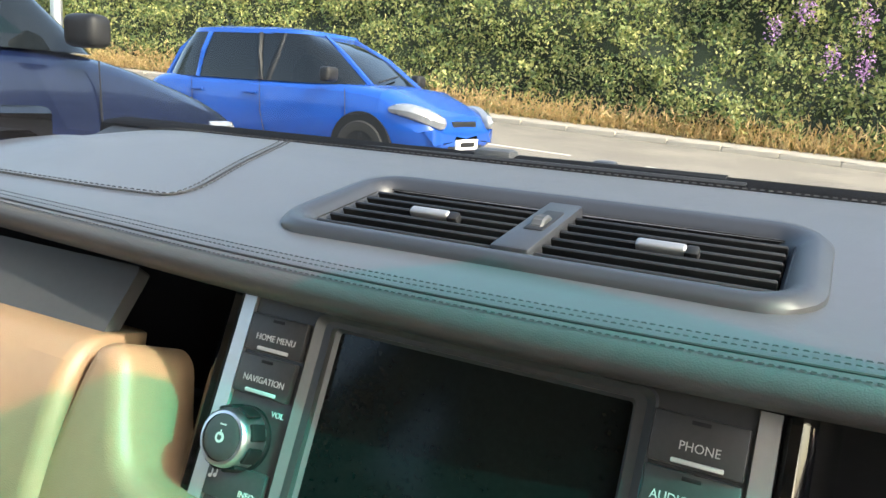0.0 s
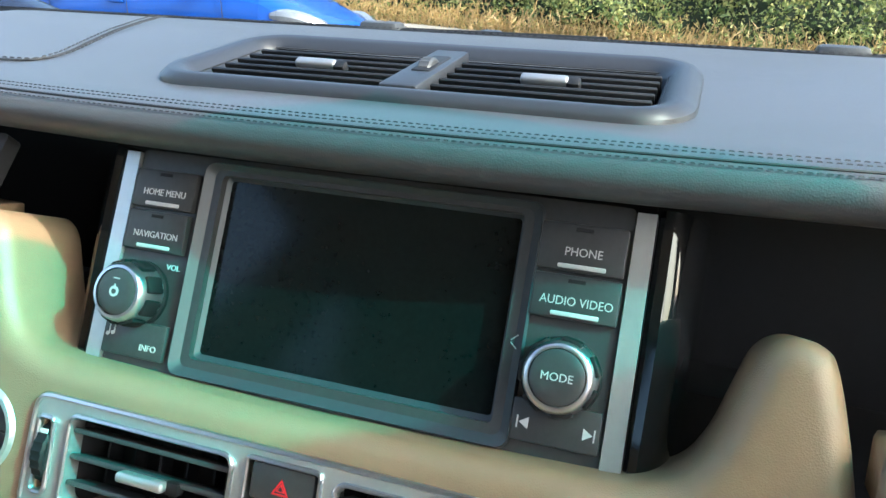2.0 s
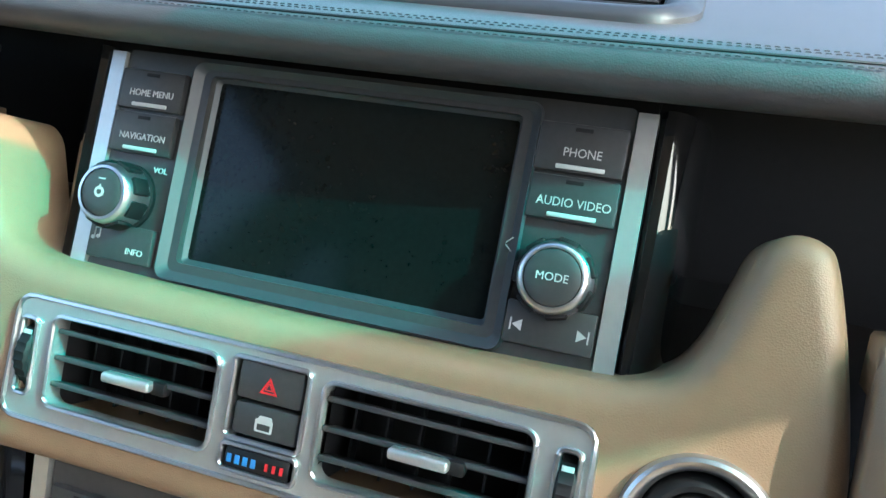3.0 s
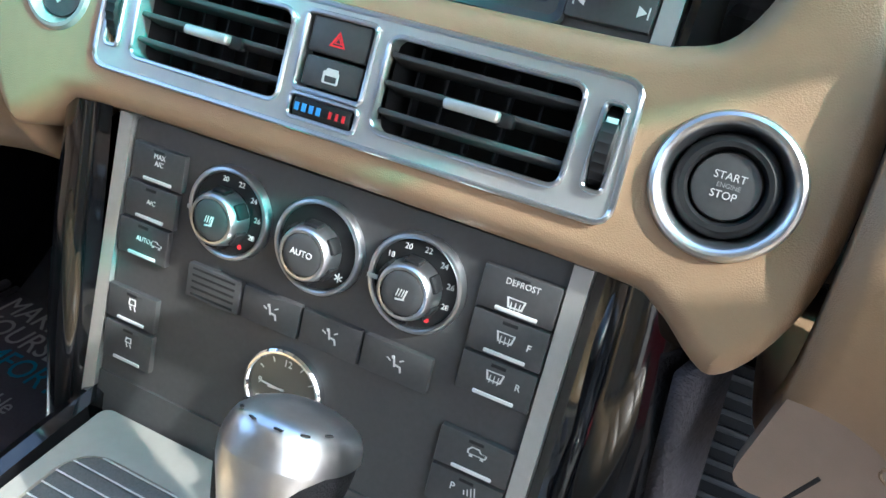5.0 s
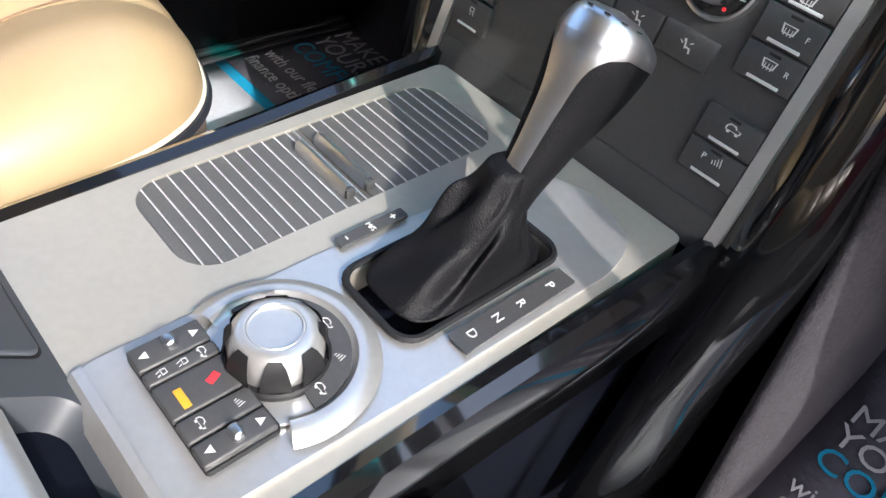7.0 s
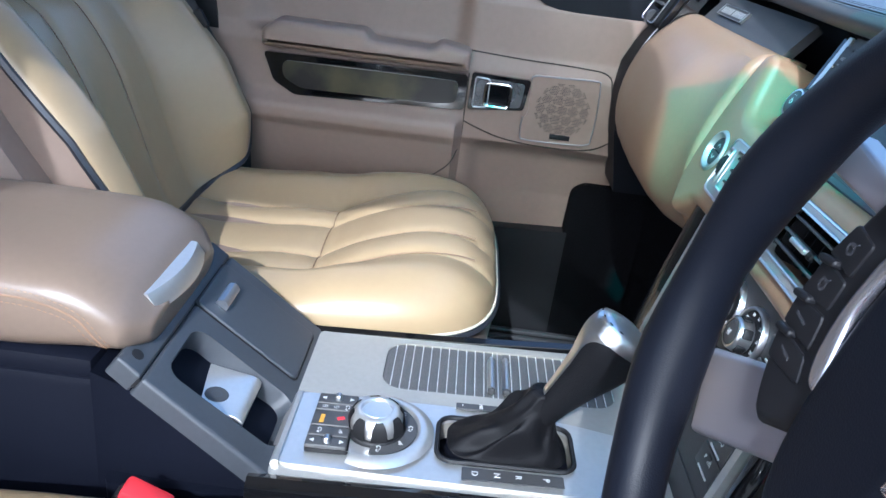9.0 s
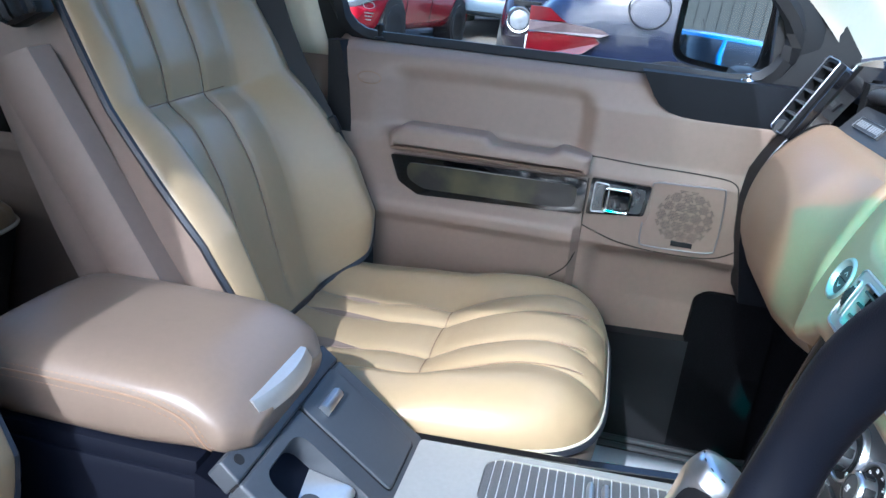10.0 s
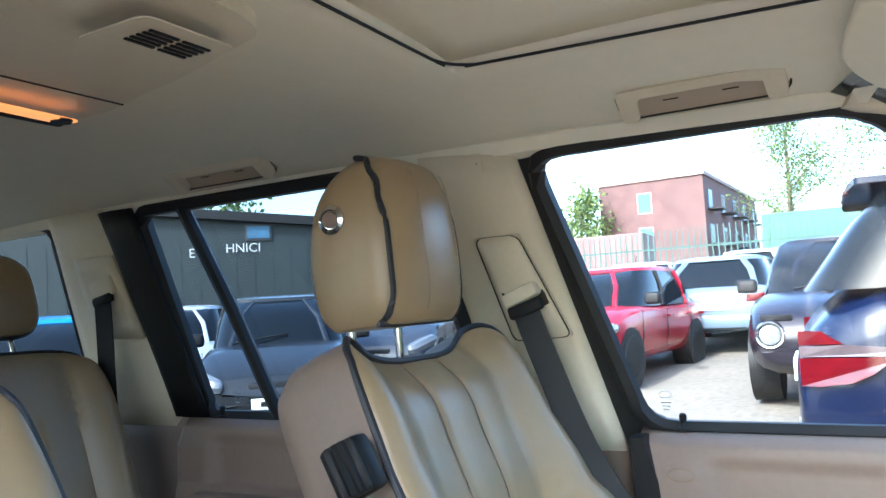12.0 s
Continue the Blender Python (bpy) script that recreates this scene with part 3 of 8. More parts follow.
front_win_r = corner_round([(-0.05, 1.205), (0.70, 1.205), (0.735, 1.30), (0.34, 1.715), (-0.195, 1.715)], 0.06)
window_part(door_3, front_win_r, 1, SUNGLASS, 0.009)
for side in (-1, 1):
    q = thing("quarter_window", (side * 0.7, -1.75, 1.45), "tinted glass beside the luggage space", "window", kind="structure")
    window_part(q, corner_round([(-1.50, 1.23), (-1.49, 1.70), (-2.02, 1.70), (-2.05, 1.23)], 0.05), side, PRIV)

part("divider", tube([(-(flank_x(1.705)), -1.03, 1.705), (-(flank_x(1.45)) - 0.004, -0.957, 1.45), (-(flank_x(1.2)), -0.884, 1.195)], 0.027, 8, flat=0.6), BLACKRUB, door_2, "black upright between the rear panes")
part("divider", tube([(flank_x(1.705), -1.03, 1.705), (flank_x(1.2), -0.889, 1.195)], 0.020, 8), BLACKRUB, door_4, "black upright between the rear panes")
tagged(part("roof_header", loft([[(x, 0.30, roof_z(x, 0.30) - 0.002), (x, 0.38 - 0.1 * (x / 0.7) ** 2, roof_z(x, 0.38) - 0.006), (x, 0.40 - 0.1 * (x / 0.7) ** 2, 1.715 - 0.04 * (x / 0.62) ** 2), (x, 0.38 - 0.1 * (x / 0.7) ** 2, 1.75 - 0.04 * (x / 0.62) ** 2), (x, 0.30, 1.80 - 0.05 * (x / 0.62) ** 2)] for x in span(-0.64, 0.64, 12)]), LINER), "cream header over the windscreen", "roof header", kind="structure")


# ---- seats ----
def gauss(d, w):
    return math.exp(-(d / w) ** 2)


def pad(outline, height, rings, m, edge=0.5):
    """A cushion: rings from the middle out to a closed outline, raised by height(x, y, rho)."""
    b = bmesh.new()
    n = len(outline)
    cx, cy = sum(p[0] for p in outline) / n, sum(p[1] for p in outline) / n
    prev = None
    for k in range(rings + 1):
        rho = (k / rings) ** 0.85
        if k == 0:
            row = [b.verts.new((cx, cy, height(cx, cy, 0)))]
        else:
            row = []
            for p in outline:
                x, y = cx + (p[0] - cx) * rho, cy + (p[1] - cy) * rho
                row.append(b.verts.new((x, y, height(x, y, rho))))
            for i in range(n):
                if len(prev) == 1:
                    b.faces.new((prev[0], row[i], row[(i + 1) % n]))
                else:
                    b.faces.new((prev[i], row[i], row[(i + 1) % n], prev[(i + 1) % n]))
        prev = row
    b.transform(m)
    return b


def superloop(x0, x1, y0, y1, p=5.0, n=72):
    out = []
    for i in range(n):
        a = 2 * math.pi * i / n
        c, s = math.cos(a), math.sin(a)
        out.append(((x0 + x1) / 2 + (x1 - x0) / 2 * math.copysign(abs(c) ** (2 / p), c), (y0 + y1) / 2 + (y1 - y0) / 2 * math.copysign(abs(s) ** (2 / p), s)))
    return out


def pleat(x, seams, depth=0.005, w=0.006):
    return -depth * sum(gauss(x - s, w) for s in seams)


SEAMS = (-0.12, -0.057, 0.052, 0.12)
SEAMLINE = mat("brown_seam_thread", (0.19, 0.115, 0.07), 0.8)


def puff(x, seams):
    """Rises between neighbouring seams, 0 at each seam and 1 halfway."""
    for a, b in zip(seams, seams[1:]):
        if a <= x <= b:
            return math.sin(math.pi * (x - a) / (b - a)) ** 0.55
    return 0.0


def bend(keys, t):
    """A soft curve through (place, value) keys."""
    if t <= keys[0][0]:
        return keys[0][1]
    for i, ((a, p), (b, q)) in enumerate(zip(keys, keys[1:])):
        if t <= b:
            o, r = keys[max(i - 1, 0)], keys[min(i + 2, len(keys) - 1)]
            m0 = (q - o[1]) / (b - o[0]) if i else 0.0
            m1 = (r[1] - p) / (r[0] - a) if i + 2 < len(keys) else 0.0
            h, u = b - a, (t - a) / (b - a)
            return p * (1 + 2 * u) * (1 - u) ** 2 + q * u * u * (3 - 2 * u) + h * m0 * u * (1 - u) ** 2 - h * m1 * u * u * (1 - u)
    return keys[-1][1]


def front_seat(xc):
    s = thing("car_seat", (xc, 0.2, 0.5), "cream leather front seat with dark piping, adjustable headrest and pleated centre", "car seat", "front seats")
    M = Matrix.Translation((xc, 0, 0))
    loop = superloop(-0.25, 0.25, -0.06, 0.508, 4.2, 420)

    def top(x, y, rho):
        inner = 1 - ease((abs(x) - 0.115) / 0.03)
        z = bend([(-0.06, 0.80), (0.08, 0.785), (0.19, 0.796), (0.25, 0.801), (0.31, 0.830), (0.38, 0.855), (0.44, 0.862), (0.51, 0.852)], y)
        z += 0.042 * ease((abs(x) - 0.11) / 0.08) * (1 - 0.75 * ease((y - 0.22) / 0.2)) - 0.010 * ease((abs(x) - 0.16) / 0.09) * ease((y - 0.25) / 0.2)
        z += 0.0085 * inner * puff(x, SEAMS) - 0.004 * inner * gauss(y - 0.25, 0.012) + pleat(x, SEAMS[1:], 0.003, 0.007)
        z += 0.0016 * noise.noise(Vector((x * 14, y * 14, 2)))
        return 0.80 + (z - 0.80) * max(0.0, 1 - rho ** 8) ** 0.5
    cush = part("cushion", pad(loop, top, 76, M), SEAT, s, "pleated cream leather cushion")
    for sx in SEAMS[1:]:
        path = [(xc + sx, y, top(sx, y, 0.5) + 0.0012) for y in span(-0.03, 0.47, 90)]
        part("seam", tube(path, 0.0008, 5), SEAMLINE, cush)
    part("seam_stitching", stitches([(xc + 0.059, y, top(0.059, y, 0.5) + 0.0014) for y in span(-0.03, 0.47, 90)], 0.004, 0.0025, 0.0005), TANSTITCH, cush)
    cross = [(xc + x, 0.25, top(x, 0.25, 0.5) + 0.0012) for x in span(-0.115, 0.12, 24)]
    part("cross_seam", tube(cross, 0.0007, 5), SEAMLINE, cush)
    part("piping", tube([(xc + x, y, 0.80) for x, y in loop], 0.0022, 6, closed=True), CREAMPIPE, s, "cream piping round the cushion")
    part("welt", tube([(xc + x * 1.004, y * 1.004 - 0.001, 0.7935) for x, y in loop], 0.0050, 6, closed=True), PIPING, s, "dark piping under the cushion edge")
    skirt = [[(xc + x * k, (y - 0.22) * k + 0.22, z) for x, y in loop] for z, k in ((0.79, 0.995), (0.765, 1.0), (0.735, 0.99), (0.66, 0.95), (0.60, 0.93))]
    part("skirt", loft(skirt), BEIGE, s, "beige leather skirt")
    part("seat_rail", box((0.36, 0.42, 0.1), None, 0.01, at=(xc, 0.2, 0.56)), BLACK, s, "black seat runner")
    # backrest, in a frame that leans back
    B = mframe((xc, -0.02, 0.87), (0, -0.463, 0.886), (-1, 0, 0))
    half = [(0.0, 0.556), (0.07, 0.558), (0.115, 0.568), (0.155, 0.588), (0.195, 0.584), (0.222, 0.545), (0.238, 0.42), (0.252, 0.3), (0.262, 0.16), (0.258, 0.05), (0.235, -0.05), (0.15, -0.075), (0.0, -0.078)]
    loop = smooth_loop(half + [(-x, y) for x, y in half[-2:0:-1]], 18)

    def rim_z(x, y):
        return ease((abs(x) - 0.12) / 0.1) * curve_at([(-0.08, 0.06), (0.0, 0.092), (0.1, 0.088), (0.285, 0.046), (0.41, 0.036), (0.55, 0.04), (0.6, 0.03)], y) - 0.004

    BSEAM = (-0.15, -0.055, 0.045, 0.14)

    def front(x, y, rho):
        a = abs(x)
        inner = 1 - ease((a - 0.13) / 0.03)
        z = bend([(-0.08, -0.02), (0.0, -0.008), (0.07, 0.004), (0.15, 0.016), (0.24, 0.010), (0.284, -0.009), (0.296, -0.006), (0.34, 0.006), (0.42, 0.014), (0.49, 0.020), (0.54, 0.002), (0.6, -0.03)], y)
        wing = ease((a - 0.12) / 0.095)
        z = z * (1 - 0.6 * wing) + wing * (rim_z(0.3, y) + 0.018)
        z += inner * 0.004 * puff(x, BSEAM) + pleat(x, BSEAM[1:3], 0.0028, 0.007)
        z += 0.0015 * noise.noise(Vector((x * 12, y * 12, 7))) + 0.001 * max(0, noise.noise(Vector((x * 30, y * 11, 3)))) * inner
        return rim_z(x, y) + (z - rim_z(x, y)) * max(0.0, 1 - rho ** 9) ** 0.5
    back = part("backrest", pad(loop, front, 80, B), SEAT, s, "pleated cream leather backrest")
    for sx in BSEAM[1:3]:
        path = [tuple(B @ Vector((sx, y, front(sx, y, 0.5) + 0.0012))) for y in span(-0.02, 0.545, 100)]
        part("seam", tube(path, 0.0008, 5), SEAMLINE, back)
    part("seam_stitching", stitches([tuple(B @ Vector((-0.062, y, front(-0.062, y, 0.5) + 0.0014))) for y in span(-0.02, 0.545, 100)], 0.004, 0.0025, 0.0006), TANSTITCH, back)
    part("cross_seam", tube([tuple(B @ Vector((x, 0.288 + 0.004 * (x / 0.14), front(x, 0.288, 0.5) + 0.001))) for x in span(-0.135, 0.10, 26)], 0.0008, 5), SEAMLINE, back)
    part("piping", tube([tuple(B @ Vector((x, y, rim_z(x, y)))) for x, y in loop], 0.0052, 6, closed=True), PIPING, s, "dark navy piping round the backrest")
    shell = [[tuple(B @ Vector((x * k, 0.25 + (y - 0.25) * k, rim_z(x, y) if z == 0 else z))) for x, y in loop] for z, k in ((0, 0.995), (-0.03, 1.012), (-0.075, 1.015), (-0.105, 0.98), (-0.12, 0.9), (-0.122, 0.5), (-0.122, 0.05))]
    part("back_shell", loft(shell, cap=False), BEIGE, s, "beige leather sides and back")
    # folding armrest pad on the inner side, under the lumbar wheel
    arm = [[tuple(B @ Vector((-0.262 - 0.04 * w, y, zz + rim_z(0.3, y) + 0.01))) for zz, w in ((-0.095, 0), (-0.092, 0.8), (-0.075, 1), (-0.05, 1), (-0.034, 0.8), (-0.03, 0))] for y in (-0.06, -0.05, 0.36, 0.375)]
    part("side_panel", loft(arm), BEIGE, s, "beige padded side panel")
    W = B @ pose(-0.285, 0.434, 0.018) @ pose(0, 0, 0, 90, 0, 0)
    wheel = lathe([(0.0, -0.03), (0.02, -0.03), (0.024, -0.026), (0.024, 0.026), (0.02, 0.03), (0.0, 0.03)], W, 48, wobble=12, depth=0.16)
    part("lumbar_wheel", wheel, BLACK, s, "ribbed black thumbwheel")
    part("wheel_collar", box((0.03, 0.065, 0.05), B @ pose(-0.268, 0.434, 0.014), 0.008), BLACK, s)
    # headrest
    Hd = mframe((xc + 0.008, -0.322, 1.525), (0, -0.10, 0.995), (-1, 0, 0))
    def head_size(t):
        return (0.110 * bend([(-1, 0.88), (-0.9, 0.96), (-0.6, 1.0), (0.2, 1.0), (0.7, 0.92), (0.9, 0.80), (1.0, 0.62)], t),
                bend([(-1, -0.066), (-0.85, -0.084), (-0.4, -0.094), (0.2, -0.090), (0.6, -0.068), (0.85, -0.034), (1.0, 0.0)], t),
                bend([(-1, 0.054), (-0.85, 0.070), (-0.3, 0.080), (0.4, 0.078), (0.8, 0.064), (0.95, 0.050), (1.0, 0.035)], t))

    secs = []
    for t in (-1.0, -0.985, -0.94, -0.85, -0.65, -0.4, -0.1, 0.2, 0.45, 0.65, 0.8, 0.9, 0.96, 0.99, 1.0):
        h = 0.116 * t if t < 0 else 0.130 * t
        wide, zb_, zf_ = head_size(t)
        secs.append([tuple(Hd @ Vector((x, h, y + (0.012 * (1 - (x / 0.11) ** 2) * ease((y - (zb_ + zf_) / 2) / 0.03))))) for x, y in superloop(-wide, wide, zb_, zf_, 3.4, 64)])
    head = part("headrest", loft(secs), SEAT, s, "cream leather headrest", subsurf=1)
    def rim_of(sec, side_):
        pts = [Hd.inverted() @ Vector(p) for p in sec]
        zf_ = max(p.z for p in pts)
        best = min((p for p in pts if p.x * side_ > 0), key=lambda p: abs(p.z - (zf_ - 0.030)) + (0.05 if abs(p.x) < 0.04 else 0))
        return tuple(Hd @ (best + Vector((side_ * 0.0015, 0, 0.0015))))
    ringp = smooth_loop([rim_of(c_, -1) for c_ in secs[1:-1]] + [rim_of(c_, 1) for c_ in secs[-2:0:-1]], 3)
    part("piping", tube(ringp, 0.0046, 6, closed=True), PIPING, head, "dark piping round the headrest")
    for sx in (-0.045, 0.045):
        part("seam", stitches([tuple(Hd @ Vector((sx, h, 0.0915 - 0.02 * abs(h / 0.114) ** 5))) for h in span(-0.1, 0.1, 24)], 0.004, 0.0025, 0.0005), TANSTITCH, head)
    for sx in (-1, 1):
        K = Hd @ pose(sx * 0.106, 0.042, -0.016, 0, 90 * sx, 0)
        part("button_ring", lathe([(0.0, 0), (0.022, 0), (0.021, 0.006), (0.015, 0.009), (0.0135, 0.007), (0.0, 0.0075)], K, 28), CHROME, head, "chrome release button")
        part("button_cap", lathe([(0.0, 0.005), (0.012, 0.005), (0.0115, 0.011), (0.006, 0.013), (0.0, 0.0133)], K, 24), BEIGE, head)
        p0, p1 = Hd @ Vector((sx * 0.062, -0.10, -0.04)), Hd @ Vector((sx * 0.062, -0.195, -0.045))
        part("post", tube([p0, p1], 0.0065, 12), CHROME, s, "chrome headrest post")
        C = mframe(p1 + Vector((0, 0, 0.022)), (0, 1, 0), (1, 0, 0))
        part("post_collar", lathe([(0, 0), (0.016, 0), (0.015, 0.007), (0.008, 0.009)], C, 20), BEIGE, s)
    return s




seat_left = front_seat(-0.395)
copy_thing(seat_left, pose(0.43, 0.15, 0.5))

# rear bench
bench = thing("rear_bench", (0, -0.9, 0.5), "cream leather rear bench seat with piping and pleats", "car seat")
loop = superloop(-0.66, 0.66, -1.22, -0.66, 9, 260)
RSEAMS = [-0.6 + 0.1 * i for i in range(13) if i not in (6,)]


def bench_top(x, y, rho):
    z = 0.80 + 0.035 * ease((y + 1.0) / 0.25) + 0.008 * abs(math.sin(math.pi * (x + 0.6) / 0.1)) ** 0.6 + pleat(x, RSEAMS, 0.006, 0.009)
    z -= 0.02 * gauss(x, 0.05)
    return 0.77 + (z - 0.77) * max(0.0, 1 - rho ** 9) ** 0.5


part("cushion", pad(loop, bench_top, 56, Matrix()), SEAT, bench, "pleated cream leather cushion")
for sx in RSEAMS:
    part("seam", tube([(sx, y, bench_top(sx, y, 0.5) + 0.0018) for y in span(-1.16, -0.72, 40)], 0.0009, 5), SEAMLINE, bench)
part("piping", tube([(x, y, 0.77) for x, y in loop], 0.0045, 6, closed=True), CREAMPIPE, bench, "cream piping")
part("base", loft([[(x * k, (y + 0.9) * k - 0.9, z) for x, y in loop] for z, k in ((0.768, 0.995), (0.74, 0.99), (0.62, 0.95), (0.5, 0.93))]), BLACK, bench, "black carpeted bench base")
RB = mframe((0, -1.15, 0.84), (0, -0.33, 0.944), (-1, 0, 0))
for xc in (-0.39, 0.39):
    half = superloop(-0.25, 0.25, -0.04, 0.58, 5, 64)
    B = RB @ pose(-xc, 0, 0)

    def rear_front(x, y, rho):
        z = 0.05 * ease((abs(x) - 0.13) / 0.08) + 0.006 * abs(math.sin(math.pi * (x + 0.15) / 0.1)) ** 0.6 + pleat(x, (-0.15, -0.05, 0.05, 0.15), 0.006, 0.005)
        return -0.01 + (z + 0.01) * max(0.0, 1 - rho ** 10) ** 0.5
    bk = part("backrest", pad(half, rear_front, 22, B), SEAT, bench, "pleated cream leather backrest")
    part("piping", tube([tuple(B @ Vector((x, y, -0.01))) for x, y in half], 0.005, 6, closed=True), PIPING, bk, "dark piping")
    part("back_shell", loft([[tuple(B @ Vector((x * k, 0.25 + (y - 0.25) * k, z))) for x, y in half] for z, k in ((-0.01, 0.995), (-0.05, 1.0), (-0.14, 0.98))]), BEIGE, bench)
    Hd = B @ pose(0, 0.72, -0.03)
    secs = [[tuple(Hd @ Vector((x, 0.10 * t, y))) for x, y in superloop(-0.125 * (1 - 0.3 * abs(t) ** 5), 0.125 * (1 - 0.3 * abs(t) ** 5), -0.05 * (1 - 0.5 * abs(t) ** 4), 0.05 * (1 - 0.5 * abs(t) ** 4), 3.4, 32)] for t in span(-1, 1, 10)]
    rh = part("headrest", loft(secs), SEAT, bench, "cream leather headrest", subsurf=1)
    part("piping", tube([tuple(Hd @ Vector((x, y, 0.01))) for x, y in superloop(-0.125, 0.125, -0.102, 0.102, 3.5, 40)], 0.0048, 6, closed=True), PIPING, rh, "dark piping")
    for sx in (-0.055, 0.055):
        part("post", tube([Hd @ Vector((sx, -0.09, 0)), Hd @ Vector((sx, -0.16, 0))], 0.006, 10), CHROME, bench, "chrome headrest post")


# ---- dashboard ----
dash = thing("dashboard", (0, 0.9, 0.9), "two-tone dashboard with a dark stitched leather top and tan lower panels", "dashboard")
PADP = [(0.83, 1.214), (0.79, 1.2165), (0.775, 1.218), (0.7665, 1.2205), (0.761, 1.2255), (0.7585, 1.2305), (0.7595, 1.2363), (0.7635, 1.2405), (0.77, 1.2428), (0.80, 1.2452), (0.825, 1.248), (0.845, 1.2505), (0.87, 1.254), (0.90, 1.2588),
        (0.93, 1.2632), (0.96, 1.267), (1.02, 1.272), (1.08, 1.275), (1.105, 1.274), (1.118, 1.268), (1.12, 1.24)]


def pad_shift(x):
    """How far the padded edge bows away from the cabin towards the doors."""
    a = abs(x)
    return 0.014 * (a / 0.23) ** 2 if a < 0.23 else 0.014 + 0.09 * (a - 0.23)


def dash_z(y):
    return curve_at([(p[0], p[1]) for p in PADP[6:19]], y)


def pad_fn(x, j):
    y, z = PADP[int(j)]
    return (x, y + pad_shift(x) * (1 - ease((y - 0.78) / 0.3)), z - 0.02 * ease((abs(x) - 0.5) / 0.2))


VX0, VX1, VY0, VY1 = -0.142, 0.142, 0.844, 0.931


def pad_keep(x, j):
    y = (PADP[int(j)][0] + PADP[int(j) + 1][0]) / 2
    return not (VX0 < x < VX1 and VY0 < y < VY1 and int(j) > 8)


xs = sorted(set(span(-0.70, 0.70, 56) + [VX0, VX1]))
sheet(pad_fn, xs, list(range(len(PADP))), "top_pad", DASH, dash, "dark navy stitched leather pad", keep=pad_keep)


def on_pad(x, y, lift=0.0006):
    yy = y
    return (x, yy, dash_z(yy - pad_shift(x) * (1 - ease((yy - 0.78) / 0.3))) + lift - 0.02 * ease((abs(x) - 0.5) / 0.2))


# three rows of stitching along the padded edge
for off, nm in ((0.7625, "edge_stitching"), (0.7700, "edge_stitching"), (0.7765, "edge_stitching")):
    path = [on_pad(x, off + pad_shift(x), 0.0008) for x in span(-0.66, 0.66, 120)]
    part(nm, stitches(path, 0.0025, 0.0012, 0.00038), STITCH, dash, "dark stitching thread")
path = [on_pad(x, 0.7665 + pad_shift(x), 0.0003) for x in span(-0.66, 0.66, 120)]
part("edge_seam", tube(path, 0.0007, 5), BLACKRUB, dash, "dark seam")
path = [on_pad(x, 1.10, 0.0016) for x in span(-0.66, 0.66, 120)]
part("rear_stitching", stitches(path, 0.0042, 0.0022, 0.0007), STITCH, dash)
# outline of the hidden passenger airbag
bag = smooth_loop([(-0.66, 0.852), (-0.45, 0.850), (-0.31, 0.850), (-0.268, 0.862), (-0.285, 0.93), (-0.325, 1.03), (-0.362, 1.10)], 10, False)
part("airbag_seam", tube([on_pad(x, y, 0.0004) for x, y in bag], 0.001, 5), BLACKRUB, dash, "dark seam")
for d in (-0.004, 0.004):
    line = [on_pad(x + d, y + d, 0.0008) for x, y in bag]
    part("airbag_stitching", stitches(line, 0.004, 0.0022, 0.0006), STITCH, dash)

VENTC = mat("dark_vent_surround", (0.021, 0.022, 0.026), 0.42, vary=0.08, scale=9, fine=0.05, grain=0.12, grain_scale=1500)
# defroster vents in the middle of the pad
tv = thing("dashboard_top_vent", (0, 0.89, 1.26), "dark rounded twin air vent set into the dashboard top", "air vent")
FT = mframe((0, 0.886, 1.2578), (0, 0.1, 0.0153))
def vent_ring(grow_x, grow_y, z, r):
    return [(x, y, z) for x, y in rounded(-0.1345 - grow_x, -0.045 - grow_y, 0.1345 + grow_x, 0.047 + grow_y, r, 6)]


part("bezel", loft([vent_ring(0.0235, 0.0235, -0.004, 0.034), vent_ring(0.0225, 0.0225, 0.0012, 0.033), vent_ring(0.0175, 0.0185, 0.0052, 0.029), vent_ring(0.013, 0.014, 0.0058, 0.025), vent_ring(0.008, 0.008, 0.0040, 0.02), vent_ring(0.002, 0.002, -0.003, 0.014), vent_ring(0.0, 0.0, -0.012, 0.012)], m=FT, cap=False), VENTC, tv, "dark moulded surround")
part("duct", box((0.29, 0.1, 0.002), FT @ pose(0, 0, -0.05)), HOLLOW, tv)
for s in (-1, 1):
    part("duct_wall", box((0.29, 0.002, 0.05), FT @ pose(0, s * 0.0485, -0.026)), HOLLOW, tv)
    part("duct_wall", box((0.002, 0.098, 0.05), FT @ pose(s * 0.1385, 0, -0.026)), HOLLOW, tv)
    for i in range(6):
        part("slat", box((0.124, 0.0030, 0.013), FT @ pose(s * 0.0725, -0.037 + 0.0145 * i, -0.006, 20), 0.0012), BLACK, tv)
    for i in range(6):
        part("cross_vane", box((0.0016, 0.078, 0.014), FT @ pose(s * (0.025 + 0.019 * i), 0, -0.026, 0, 12)), HOLLOW, tv)
    hx = s * 0.0725
    part("slider", box((0.028, 0.0065, 0.0065), FT @ pose(hx, -0.0025, 0.0015, 25), 0.0022, 3), mat("dull_slider_silver", (0.26, 0.26, 0.27), 0.4, 0.6), tv, "satin silver slider")
    part("slider_stem", box((0.008, 0.0075, 0.0075), FT @ pose(hx + 0.0165, -0.002, 0.0, 25), 0.0018), BLACK, tv)
part("bridge", box((0.0235, 0.096, 0.012), FT @ pose(0, 0.001, -0.0015), 0.0025), VENTC, tv)
part("thumbwheel_slot", box((0.0125, 0.04, 0.004), FT @ pose(0.001, 0.006, 0.0035), 0.0015), BLACK, tv)
